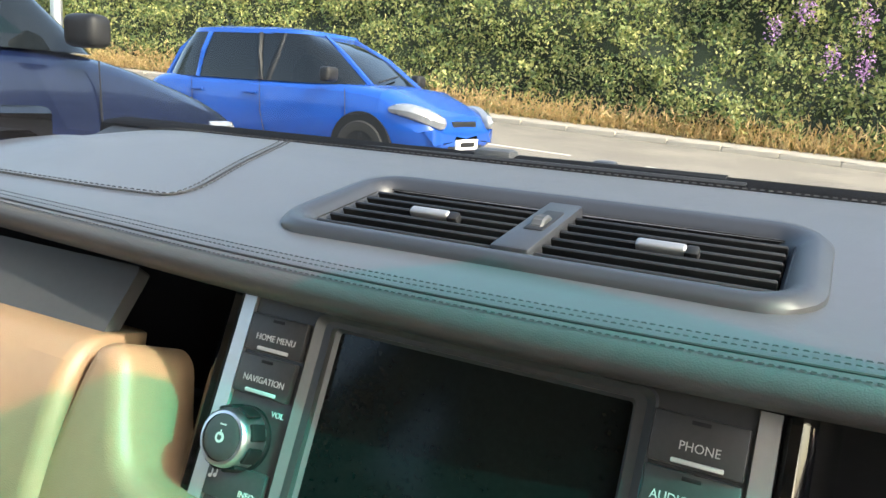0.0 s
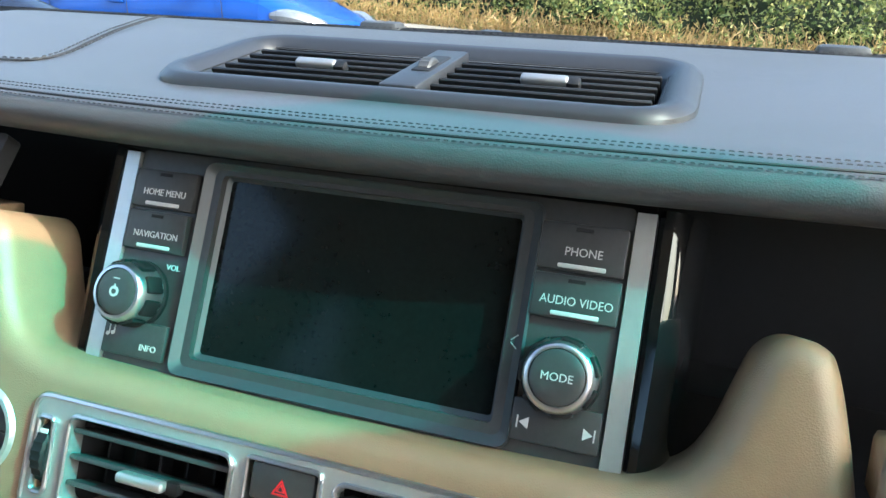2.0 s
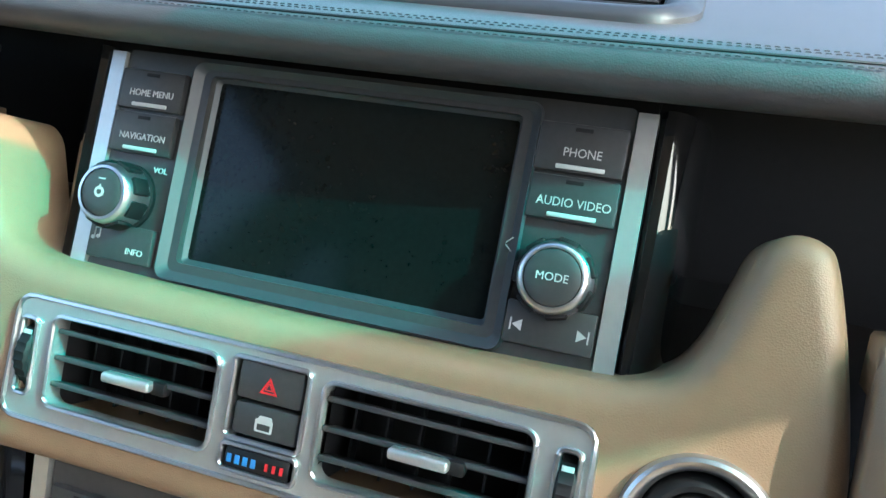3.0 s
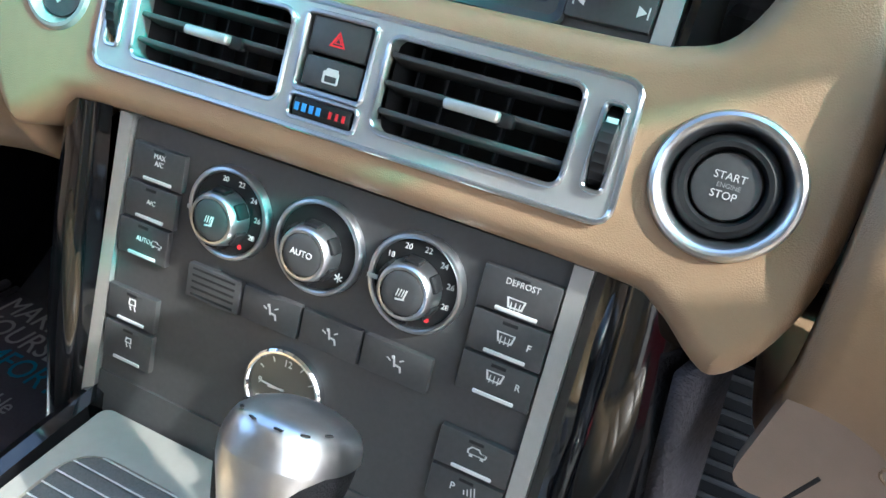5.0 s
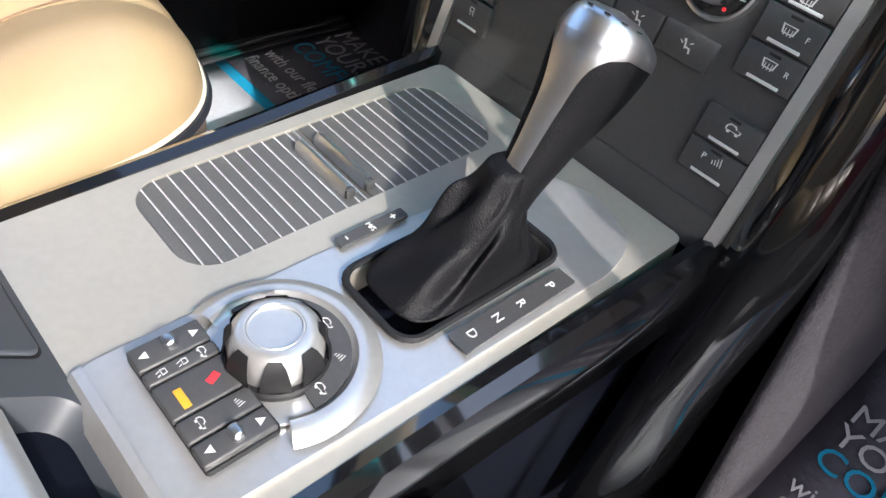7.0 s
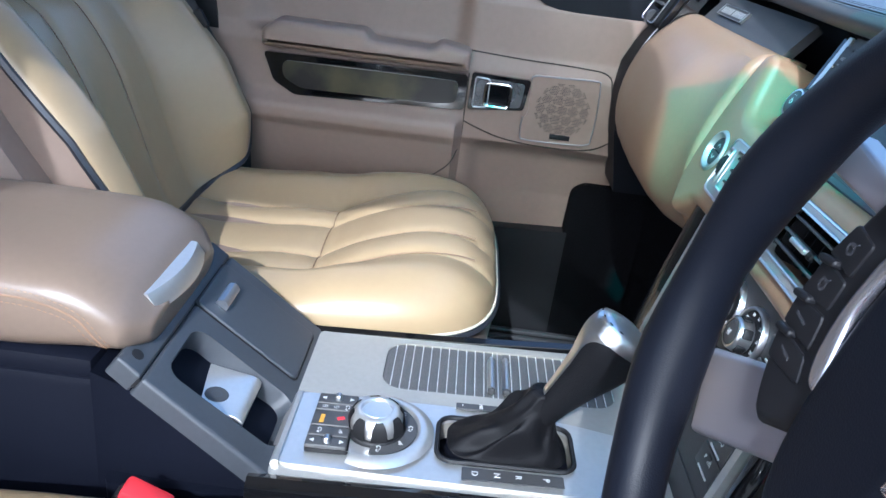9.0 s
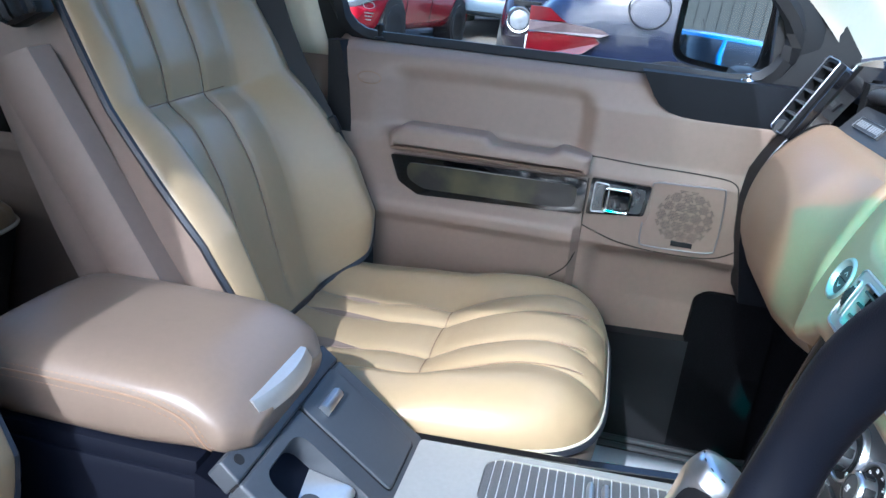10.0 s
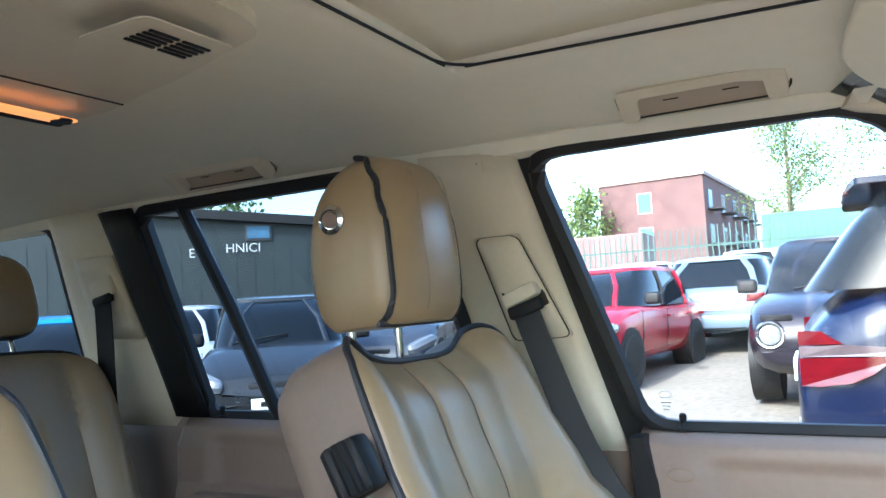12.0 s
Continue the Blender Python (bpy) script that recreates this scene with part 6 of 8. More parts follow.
brk = part("brake_switch", loft([[tuple(FB @ Vector((x, y, z - d_))) for y, z in ((-0.020, -0.036), (-0.019, -0.024), (-0.013, -0.0205), (0.010, -0.0095), (0.024, -0.0025), (0.0300, -0.0012), (0.0345, -0.0028), (0.0368, -0.0075), (0.0372, -0.038))] for x, d_ in ((0.0225, 0.002), (0.0240, 0.0), (0.0895, 0.0), (0.0910, 0.002))]), BRIGHT, rear, "satin silver parking brake lever")
BT = FB @ pose(0.066, 0.003, -0.0128, 26)
part("brake_badge", lathe([(0, 0.0008), (0.0105, 0.0008), (0.0112, 0.0)][::-1], BT, 32), GREY, brk, "round grey badge")
part("brake_mark", ring_mesh(0.0042, 0.0050, 0.0008, 0.0010, BT, 24), SLATEC, brk, smooth=False)
part("plate_nose", loft([[tuple(FC @ Vector((x, y, z))) for y, z in ((-0.148, 0.0040), (-0.153, 0.0030), (-0.166, -0.016), (-0.168, -0.022), (-0.15, -0.022))] for x in (0.0085, 0.0110, 0.112, 0.1145)]), BRIGHT, con, "sloping bright rear end of the plate")
part("body", loft([[(-0.124, 0.315, z0), (0.1285, 0.315, z0), (0.1225, 0.19, z1), (0.1175, 0.14, z2), (-0.124, 0.14, z2)] for z0, z1, z2 in ((0.5, 0.5, 0.5), (0.777, 0.872, 0.887))]), NAVY, rear)
part("rear_body", box((0.236, 0.36, 0.395), None, 0.01, at=(0, -0.035, 0.6825)), NAVY, rear, "dark navy console side")

# padded armrest
armr = thing("armrest", (0, 0.03, 0.9), "padded beige leather centre armrest with a silver catch", "armrest")
def arm_section(t):
    """Half width, bottom, top and roundness of the pad from rear to front."""
    e = abs(2 * t - 1)
    w = 0.113 * (1 - 0.06 * e ** 6) - 0.022 * ease((t - 0.93) / 0.07)
    zt = 0.968 + 0.004 * math.sin(math.pi * t) - 0.046 * ease((t - 0.80) / 0.24) - 0.010 * ease((0.1 - t) / 0.1)
    return w, 0.882 + 0.011 * ease((t - 0.55) / 0.45), zt, 3.6 - 0.6 * ease((t - 0.7) / 0.3)


def arm_side(y, z, lift):
    t = (y + 0.125) / 0.305
    w, zb, zt, p = arm_section(t)
    d = min(0.98, abs(2 * (z - zb) / (zt - zb) - 1))
    return (w * (1 - d ** p) ** (1 / p) + lift, y, z)


secs = []
for t in span(0, 0.9, 13) + [0.93, 0.955, 0.975, 0.99, 1.0]:
    w, zb, zt, p = arm_section(t)
    secs.append([(x, -0.125 + 0.305 * t + (0.010 * (z - zb) / 0.08 if t > 0.9 else 0), z) for x, z in superloop(-w, w, zb, zt, p, 40)])
part("pad", loft(secs), ARMC, armr, "taupe padded leather lid", subsurf=1)
line = smooth_loop([(-0.115, 0.944), (-0.03, 0.947), (0.0686, 0.9475), (0.1028, 0.944), (0.1286, 0.9345), (0.1440, 0.916), (0.1510, 0.906)], 8, False)
part("seam", tube([arm_side(y, z, 0.0004) for y, z in line], 0.0010, 5), TANSTITCH, armr)
for d_ in (-0.0060, 0.0050):
    off = []
    for i, (y, z) in enumerate(line):
        q = Vector(line[min(i + 1, len(line) - 1)]) - Vector(line[max(i - 1, 0)])
        q.normalize()
        off.append(arm_side(y - q.y * d_, z + q.x * d_, 0.0006))
    part("stitching", stitches(off, 0.0032, 0.0020, 0.0005), TANSTITCH, armr)
part("catch", loft([[(x, y_ - 0.00026 * (x / 0.01) ** 2 - 0.0022, z) for y_, z in ((0.165, 0.918), (0.1835, 0.9165), (0.1905, 0.921), (0.1905, 0.928), (0.183, 0.9385), (0.165, 0.940))] for x in span(-0.052, 0.066, 16)]), SILVER, armr, "satin silver catch")
part("base", box((0.225, 0.27, 0.03), None, 0.008, at=(0, 0.005, 0.880)), NAVY, armr, "dark navy base")
part("rear_rim", box((0.21, 0.05, 0.028), pose(0, -0.135, 0.925, 30), 0.01, 3), GLOSS, armr, "glossy dark rear rim")


# ---- steering wheel ----
wheel = thing("steering_wheel", (0.438, 0.563, 1.118), "black leather steering wheel with silver spokes and button pods", "steering wheel")
FW = mframe((0.438, 0.563, 1.118), (0, 0.208, 0.978))
RW, RX, RY, RZ = 0.1500, 0.034, 0.0177, 0.0198
RIMLEATHER = mat("black_wheel_leather", (0.005, 0.006, 0.010), 0.42, vary=0.1, scale=15, grain=0.12, grain_scale=1200, cells=True, spec=0.14)
WSILV = mat("satin_wheel_silver", (0.34, 0.32, 0.35), 0.4, 0.7)
WBUTTON = mat("black_wheel_button_plastic", (0.010, 0.010, 0.012), 0.5, spec=0.3, vary=0.1, scale=40)
WPRINT = mat("grey_print", (0.04, 0.04, 0.045), 0.6, spec=0.2)
rim_pts, rim_r = [], []
for k in range(96):
    a = 2 * math.pi * k / 96
    rim_pts.append(tuple(FW @ Vector((RX + RW * math.cos(a), RY + RW * math.sin(a), RZ))))
    rim_r.append(0.0128 + 0.0022 * max(gauss(((math.degrees(a) + 180) % 360 - 180) - d, 12) for d in (22, 158)) + 0.0026 * max(gauss(((math.degrees(a) + 180) % 360 - 180) - d, 13) for d in (-18, -162)))
rim = part("rim", tube(rim_pts, rim_r, 16, closed=True, flat=1.12, up=tuple(FW.col[2].xyz)), RIMLEATHER, wheel, "black leather rim")
part("hub", rolled(superloop(-0.031, 0.031, -0.036, 0.094, 2.6, 56), 0.010, -0.05, FW @ pose(0, 0, 0.009)), RIMLEATHER, wheel, "black airbag hub")
WARC = mat("polished_wheel_silver", (0.50, 0.49, 0.54), 0.22, 0.9, rough_vary=0.05)
for s in (-1, 1):
    low = corner_round([(0.132, -0.024), (0.0848, -0.0023), (0.05, 0.008), (0.006, 0.014), (0.006, -0.004), (0.0908, -0.0515), (0.108, -0.061)], 0.003)
    part("spoke", rolled([(s * x, y) for x, y in low][::-s], 0.0045, -0.014, FW @ pose(0, 0, -0.005)), WSILV, wheel, "satin silver spoke")
    up = [(0.130, 0.082), (0.120, 0.1), (0.062, 0.09), (0.066, 0.077)]
    part("spoke", rolled([(s * x, y) for x, y in corner_round(up, 0.003)][::s], 0.0025, -0.012, FW @ pose(0, 0, -0.006)), WSILV, wheel, "satin silver spoke")
    # curved pod: outer and inner edge from top to bottom
    oute = [(0.0550, 0.0930), (0.0620, 0.0760), (0.0695, 0.0580), (0.0732, 0.0392), (0.0730, 0.0244), (0.0700, 0.0089), (0.0636, -0.0046), (0.0585, -0.0115)]
    inne = [(0.0400, 0.0885), (0.0443, 0.0730), (0.0470, 0.0560), (0.0475, 0.0410), (0.0440, 0.0244), (0.0385, 0.0120)]
    shell = smooth_loop(oute, 3, False) + [(0.052, -0.0135), (0.034, -0.0045), (0.018, 0.004), (0.012, 0.02), (0.012, 0.08), (0.020, 0.100), (0.036, 0.108), (0.049, 0.103)]
    pod = part("button_pod", rolled([(s * x, y) for x, y in shell], 0.0055, -0.012, FW @ pose(0, 0, 0.004)), WBUTTON, wheel, "soft black pod of wheel buttons")
    part("pod_edge", tube([tuple(FW @ Vector((s * (x + 0.0002), y, -0.0015))) for x, y in smooth_loop(oute, 4, False)], 0.0008, 5), WSILV, pod, "thin silver edge")
    row = oute[1:6]
    for i in range(4):
        (ax, ay), (bx, by) = row[i], row[i + 1]
        (cx, cy), (dx, dy) = inne[1 + i], inne[2 + i]
        q = [(ax * 0.90 + cx * 0.10, ay - 0.0010), (bx * 0.90 + dx * 0.10, by + 0.0010), (dx * 0.97 + bx * 0.03, dy + 0.0010), (cx * 0.97 + ax * 0.03, cy - 0.0010)]
        part("pod_button", rolled([(s * x, y) for x, y in corner_round(q, 0.0022)], 0.0008, -0.002, FW @ pose(0, 0, 0.0050)), WBUTTON, pod)
        mx, my = (ax + bx + cx + dx) / 4, (ay + by + cy + dy) / 4
        if i < 3:
            part("rocker", box((0.0125, 0.0034, 0.005), FW @ pose(s * (bx * 0.66 + dx * 0.34), by * 0.66 + dy * 0.34, 0.0055, 0, 0, -s * 8), 0.0015, 3), WBUTTON, pod)
        if i < 2:
            part("pod_print", ring_mesh(0.0021, 0.0027, 0.0050, 0.0053, FW @ pose(s * mx, my, 0), 16), WPRINT, pod, smooth=False)
            part("pod_print", box((0.004, 0.0006, 0.0003), FW @ pose(s * mx + 0.002, my + 0.002, 0.0052, 0, 0, 40)), WPRINT, pod, smooth=False)
        else:
            part("pod_print", box((0.0085, 0.0014, 0.0003), FW @ pose(s * mx, my, 0.0052, 0, 0, s * 8)), WPRINT, pod, smooth=False)
    part("thumb_dial", lathe([(0.0, 0.0085), (0.0070, 0.0085), (0.0090, 0.0095), (0.0105, 0.0080), (0.0112, 0.003)][::-1], FW @ pose(s * 0.033, 0.0955, 0), 32), WBUTTON, pod, "round black thumb dial")
    part("dial_cap", lathe([(0.0, 0.0100), (0.0045, 0.0098), (0.0062, 0.0085)][::-1], FW @ pose(s * 0.033, 0.0955, 0), 24), WARC, pod, "silver dial cap")
    arc = smooth_loop([(0.0200, 0.0890), (0.0280, 0.0810), (0.0337, 0.0709), (0.0373, 0.0511), (0.0370, 0.0339), (0.0343, 0.0242), (0.0300, 0.0190), (0.0240, 0.0200), (0.0264, 0.0329), (0.0300, 0.0503), (0.0270, 0.0665), (0.0220, 0.0770)], 3)
    part("hub_arc", rolled([(s * x, y) for x, y in arc], 0.0030, -0.004, FW @ pose(0, 0, 0.0085)), WARC, wheel, "polished silver arc")
part("column", lathe([(0.0, -0.26), (0.05, -0.26), (0.042, -0.04), (0, -0.04)], FW @ pose(0, 0.01, 0), 32), BLACK, wheel, "black steering column shroud")


# ---- door furniture ----
D1 = FD(0.0)
HOLE = mat("dark_perforation", (0.03, 0.022, 0.016), 0.8)


def dx(x):
    return FD(0) @ pose(0, 0, x)


pad_line = [(0.075, 1.028), (0.432, 1.028), (0.432, 1.062), (0.38, 1.071), (0.362, 1.058), (0.262, 1.060), (0.249, 1.074), (0.10, 1.074), (0.075, 1.056)]
arm = part("armrest", rolled(corner_round(pad_line, 0.008, 6), 0.013, -0.06, D1 @ pose(0, 0, -0.648)), BEIGE, door_1, "padded beige door armrest")
part("stitching", stitches([(-0.6472, y, 1.040) for y in span(0.085, 0.425, 40)], 0.004, 0.002, 0.0006), TANSTITCH, arm)
part("stitching", stitches([(-0.6472, y, 1.036) for y in span(0.085, 0.425, 40)], 0.004, 0.002, 0.0006), TANSTITCH, arm)
inlay = part("inlay_frame", slab(corner_round([(0.073, 1.014), (0.431, 1.0185), (0.431, 0.956), (0.13, 0.944), (0.092, 0.965)], 0.008)[::-1], -0.70, -0.676, D1, 0.004), GLOSS, door_1, "piano black inlay frame")
part("wood_inlay", slab(corner_round([(0.108, 1.003), (0.416, 1.006), (0.416, 0.968), (0.375, 0.962), (0.14, 0.958), (0.108, 0.975)], 0.012)[::-1], -0.68, -0.671, D1, 0.005, seg=3), WOOD, inlay, "glossy dark olive wood veneer")
hand = part("handle_bezel", slab(corner_round([(0.436, 0.958), (0.535, 0.968), (0.541, 1.022), (0.438, 1.024)], 0.006), -0.70, -0.679, D1, 0.003), GLOSS, door_1, "glossy dark handle surround")
part("handle_plate", slab(corner_round([(0.444, 0.965), (0.528, 0.972), (0.532, 1.014), (0.445, 1.018)], 0.006), -0.69, -0.6765, D1, 0.002, (rounded(0.466, 0.972, 0.506, 1.008, 0.005),)), mat("dark_satin_metal", (0.16, 0.17, 0.18), 0.28, 0.85, vary=0.05, scale=20), hand, "dark satin metal release handle")
part("handle_edge", tube([(-0.6762, y, z) for y, z in corner_round([(0.444, 0.965), (0.470, 0.967), (0.470, 1.0165), (0.445, 1.018)], 0.005)], 0.0012, 6, closed=True), SATIN, hand)
part("handle_cup", box((0.004, 0.05, 0.05), pose(-0.692, 0.486, 0.99)), BLACK, hand)
part("handle_lever", tube([(-0.6752, y, z) for y, z in rounded(0.464, 0.970, 0.508, 1.010, 0.006)], 0.0026, 8, closed=True), CHROME, hand, "chrome lever frame")
spk = part("speaker_panel", slab(corner_round([(0.541, 1.032), (0.662, 1.036), (0.666, 0.94), (0.65, 0.916), (0.535, 0.915), (0.533, 0.945), (0.545, 0.965)][::-1], 0.012), -0.715, -0.683, D1, 0.003), BEIGE, door_1, "beige speaker panel")
edge = smooth_loop([(0.541, 1.024), (0.548, 1.031), (0.60, 1.033), (0.652, 1.035), (0.661, 1.028), (0.664, 0.98), (0.663, 0.935), (0.655, 0.921), (0.60, 0.917), (0.545, 0.917), (0.536, 0.925), (0.535, 0.958)], 4, False)
part("speaker_trim", tube([(-0.6825, y, z) for y, z in edge], 0.0013, 6), mat("dull_silver_trim", (0.22, 0.21, 0.21), 0.45, 0.7), spk, "thin silver trim")
b = bmesh.new()
for i in range(-17, 18):
    for j in range(-19, 20):
        y, z = 0.0031 * (i + 0.5 * (j % 2)), 0.0027 * j
        if math.hypot(y, z) > 0.048:
            continue
        # leave a honeycomb of plain bars between the holes
        q, r_ = y / 0.0195, z / 0.0169
        row = round(r_)
        col = round(q - 0.5 * (row % 2)) + 0.5 * (row % 2)
        if math.hypot((q - col) * 0.0195, (r_ - row) * 0.0169) > 0.0091:
            continue
        ring = [b.verts.new((-0.6826, 0.603 + y + 0.00105 * math.cos(a), 0.977 + z + 0.00105 * math.sin(a))) for a in span(0, 2 * math.pi, 6)[:-1]]
        b.faces.new(ring)
part("perforation", b, HOLE, spk, "honeycomb of small holes", smooth=False, kind="stuff")
part("speaker_badge", box((0.002, 0.036, 0.009), pose(-0.6825, 0.607, 0.9285), 0.0006), BLACK, spk, "small black badge")
part("airbag_badge", tube([(-0.7018, 0.017 + 0.022 * math.cos(a), 1.141 + 0.0105 * math.sin(a)) for a in span(0, 2 * math.pi, 32)[:-1]], 0.0008, 5, closed=True), TANSTITCH, door_1, "oval embossed badge")
part("lock_pin", lathe([(0, 0), (0.011, 0), (0.010, 0.004), (0.0045, 0.006), (0.004, 0.014), (0.0062, 0.017), (0.0062, 0.026), (0.003, 0.029), (0, 0.029)], pose(-0.752, 0.016, 1.205), 16), BLACK, door_1, "black lock pin")
DARKTRIM = mat("dark_door_plastic", (0.006, 0.007, 0.010), 0.5, spec=0.15, vary=0.08, scale=9, fine=0.05, grain=0.12, grain_scale=1500)
trim = part("mirror_trim", slab([(0.492, 1.211), (0.79, 1.211), (0.79, 1.142), (0.60, 1.141), (0.567, 1.143), (0.545, 1.148), (0.528, 1.158), (0.516, 1.172), (0.507, 1.187)][::-1], -0.80, -0.694, D1, 0.010, seg=3), DARKTRIM, door_1, "dark blue-grey mirror trim")
part("mirror_knob", lathe([(0, 0), (0.014, 0), (0.013, 0.004), (0.006, 0.005), (0.006, 0.012), (0, 0.013)], pose(-0.752, 0.665, 1.210), 18), CHROME, trim, "chrome adjuster knob")
part("mirror_sail", slab([(0.70, 1.205), (0.83, 1.205), (0.83, 1.27), (0.76, 1.36), (0.70, 1.40), (0.688, 1.33)], -0.775, -0.748, D1, 0.004), BLACK, door_1, "black triangle in the window corner")
def on_card(y, z, lift=0.0006):
    return (card_x(y + 0.055, z) + lift, y, z)


for line in ([(0.4325, 1.02), (0.4325, 0.96), (0.4325, 0.92), (0.43, 0.885), (0.415, 0.85), (0.39, 0.825)],
             [(0.4325, 0.935), (0.50, 0.913), (0.58, 0.906), (0.66, 0.91), (0.70, 0.93)],
             [(0.43, 1.058), (0.52, 1.054), (0.62, 1.052), (0.672, 1.046), (0.684, 1.02), (0.69, 0.96), (0.70, 0.93)]):
    part("card_seam", tube([on_card(y, z) for y, z in smooth_loop(line, 8, False)], 0.0013, 5), HOLE, door_1)
part("kick_pad", slab(corner_round([(0.648, 0.50), (0.80, 0.50), (0.80, 0.836), (0.675, 0.836), (0.655, 0.82)], 0.01), -0.77, -0.712, D1, 0.006), CARPET, door_1, "black carpet kick panel")
part("lower_panel", slab([(-0.06, 0.48), (0.66, 0.48), (0.66, 0.735), (-0.06, 0.70)], -0.78, -0.708, D1, 0.01), BLACK, door_1, "black lower door panel")
part("rear_edge_seal", slab([(-0.040, 1.200), (-0.021, 1.131), (-0.011, 1.048), (0.009, 0.902), (0.036, 0.797), (0.054, 0.767), (0.054, 0.72), (-0.03, 0.72), (-0.05, 0.9), (-0.062, 1.200)], -0.74, -0.692, D1, 0.003), BLACK, door_1, "black rubber seal along the door edge")
# rear door
part("inlay", slab(corner_round([(-1.06, 0.99), (-0.60, 1.005), (-0.60, 0.94), (-0.96, 0.915), (-1.04, 0.95)][::-1], 0.01), -0.70, -0.676, D1, 0.004), GLOSS, door_2, "dark gloss inlay")
part("armrest", slab(corner_round([(-1.07, 1.005), (-0.58, 1.02), (-0.58, 1.05), (-1.07, 1.045)], 0.008), -0.71, -0.65, D1, 0.012), BEIGE, door_2, "padded beige armrest")
part("lock_pin", lathe([(0, 0), (0.011, 0), (0.010, 0.004), (0.0045, 0.006), (0.004, 0.014), (0.0062, 0.017), (0.0062, 0.026), (0, 0.028)], pose(-0.752, -1.05, 1.203), 16), BLACK, door_2, "black lock pin")
part("airbag_badge", tube([(-0.7035, -0.99 + 0.022 * math.cos(a), 1.135 + 0.0105 * math.sin(a)) for a in span(0, 2 * math.pi, 32)[:-1]], 0.0008, 5, closed=True), TANSTITCH, door_2)
# etched glass marks
for d_, y_ in ((door_1, -0.015), (door_2, -1.02)):
    w_ = bpy.data.materials.get("pale_glass_etching") or mat("pale_glass_etching", (0.6, 0.65, 0.65), 0.6)
    xg = -(flank_x(1.235) + 0.010)
    part("glass_mark", tube([(xg, y_ + 0.011 * math.cos(a), 1.262 + 0.006 * math.sin(a)) for a in span(0, 2 * math.pi, 20)[:-1]], 0.0006, 4, closed=True), w_, d_)
    for k in range(3):
        part("glass_mark", box((0.0005, 0.018 - 0.004 * k, 0.002), pose(xg, y_, 1.248 - 0.006 * k)), w_, d_, smooth=False)

# exterior mirror on the passenger side
mirror = thing("door_mirror", (-0.95, 0.62, 1.25), "dark painted door mirror on the passenger side", "door mirror")
MM = mframe((-0.955, 0.63, 1.29), (0, 0.04, 1), (0.80, 0.60, 0))
housing = [[tuple(MM @ Vector((x * k, y * k, z))) for x, y in superloop(-0.118, 0.118, -0.082, 0.082, 5.5, 40)] for z, k in ((0.006, 1.0), (0.007, 1.02), (0.003, 1.05), (-0.012, 1.06), (-0.03, 1.03), (-0.048, 0.95), (-0.064, 0.82), (-0.076, 0.64), (-0.083, 0.42), (-0.086, 0.15), (-0.0862, 0.02))]
part("housing", loft(housing, cap=False), mat("dark_mirror_housing", (0.006, 0.006, 0.008), 0.3, spec=0.3, vary=0.1, scale=9), mirror, "glossy dark housing")
MIRR = bpy.data.materials.new("mirror_silvering")
MIRR.use_nodes = True
MIRR.node_tree.nodes["Principled BSDF"].inputs["Metallic"].default_value = 1.0
MIRR.node_tree.nodes["Principled BSDF"].inputs["Roughness"].default_value = 0.02
MIRR.node_tree.nodes["Principled BSDF"].inputs["Base Color"].default_value = (0.85, 0.87, 0.88, 1)
part("mirror_glass", slab(superloop(-0.109, 0.109, -0.072, 0.072, 5.5, 40), -0.006, 0.0, MM, 0.001), MIRR, mirror, "mirror glass")
part("mirror_arm", box((0.14, 0.07, 0.04), pose(-0.83, 0.68, 1.205), 0.015), BLACK, mirror)

# ---- belts and pillar fittings ----
WEB = mat("black_belt_webbing", (0.012, 0.013, 0.016), 0.65, vary=0.1, scale=30, grain=0.4, grain_scale=900)


def belt(name, path, width, parent, n=6):
    """Flat webbing along a path; the width lies fore and aft."""
    P = [Vector(p) for p in smooth_loop(path, n, False)]
    secs = []
    for i, p in enumerate(P):
        d = (P[min(i + 1, len(P) - 1)] - P[max(i - 1, 0)]).normalized()
        side_ = d.cross(Vector((1, 0.25, 0))).normalized() * width / 2
        nn = side_.cross(d).normalized() * 0.0009
        secs.append([tuple(p + side_ + nn), tuple(p - side_ + nn), tuple(p - side_ - nn), tuple(p + side_ - nn)])
    return part(name, loft(secs), WEB, parent, "black woven webbing")


sb = thing("seat_belt", (-0.66, -0.2, 1.42), "black seat belt hanging from a cream pillar guide", "seat belt", "seat belts")
belt("webbing", [(-0.648, -0.215, 1.425), (-0.642, -0.19, 1.36), (-0.635, -0.12, 1.19), (-0.628, -0.045, 1.07), (-0.64, 0.0, 0.98), (-0.67, 0.03, 0.85), (-0.69, 0.03, 0.62)], 0.047, sb)
part("tongue", box((0.012, 0.05, 0.03), pose(-0.622, -0.03, 1.055, 30), 0.004), BLACK, sb, "black buckle tongue")
part("tongue_blade", box((0.003, 0.02, 0.035), pose(-0.622, -0.012, 1.028, 30), 0.001), CHROME, sb, "steel blade")
quad_strip((-0.257, 1.366), (-0.299, 1.551), (-0.147, 1.372), (-0.216, 1.552), -1, "guide_panel", TRIMC, 0.036, 6, 0.004, sb, "cream height adjuster panel", thick=0.012)
edge_ = [(-(flank_x(z) - 0.0365), y, z) for y, z in corner_round([(-0.257, 1.366), (-0.147, 1.372), (-0.216, 1.552), (-0.299, 1.551)], 0.015)]
part("panel_gap", tube(edge_, 0.0014, 5, closed=True), HOLE, sb)
part("slider_recess", box((0.004, 0.075, 0.062), pose(-0.664, -0.222, 1.446, 22), 0.0015), HOLE, sb)
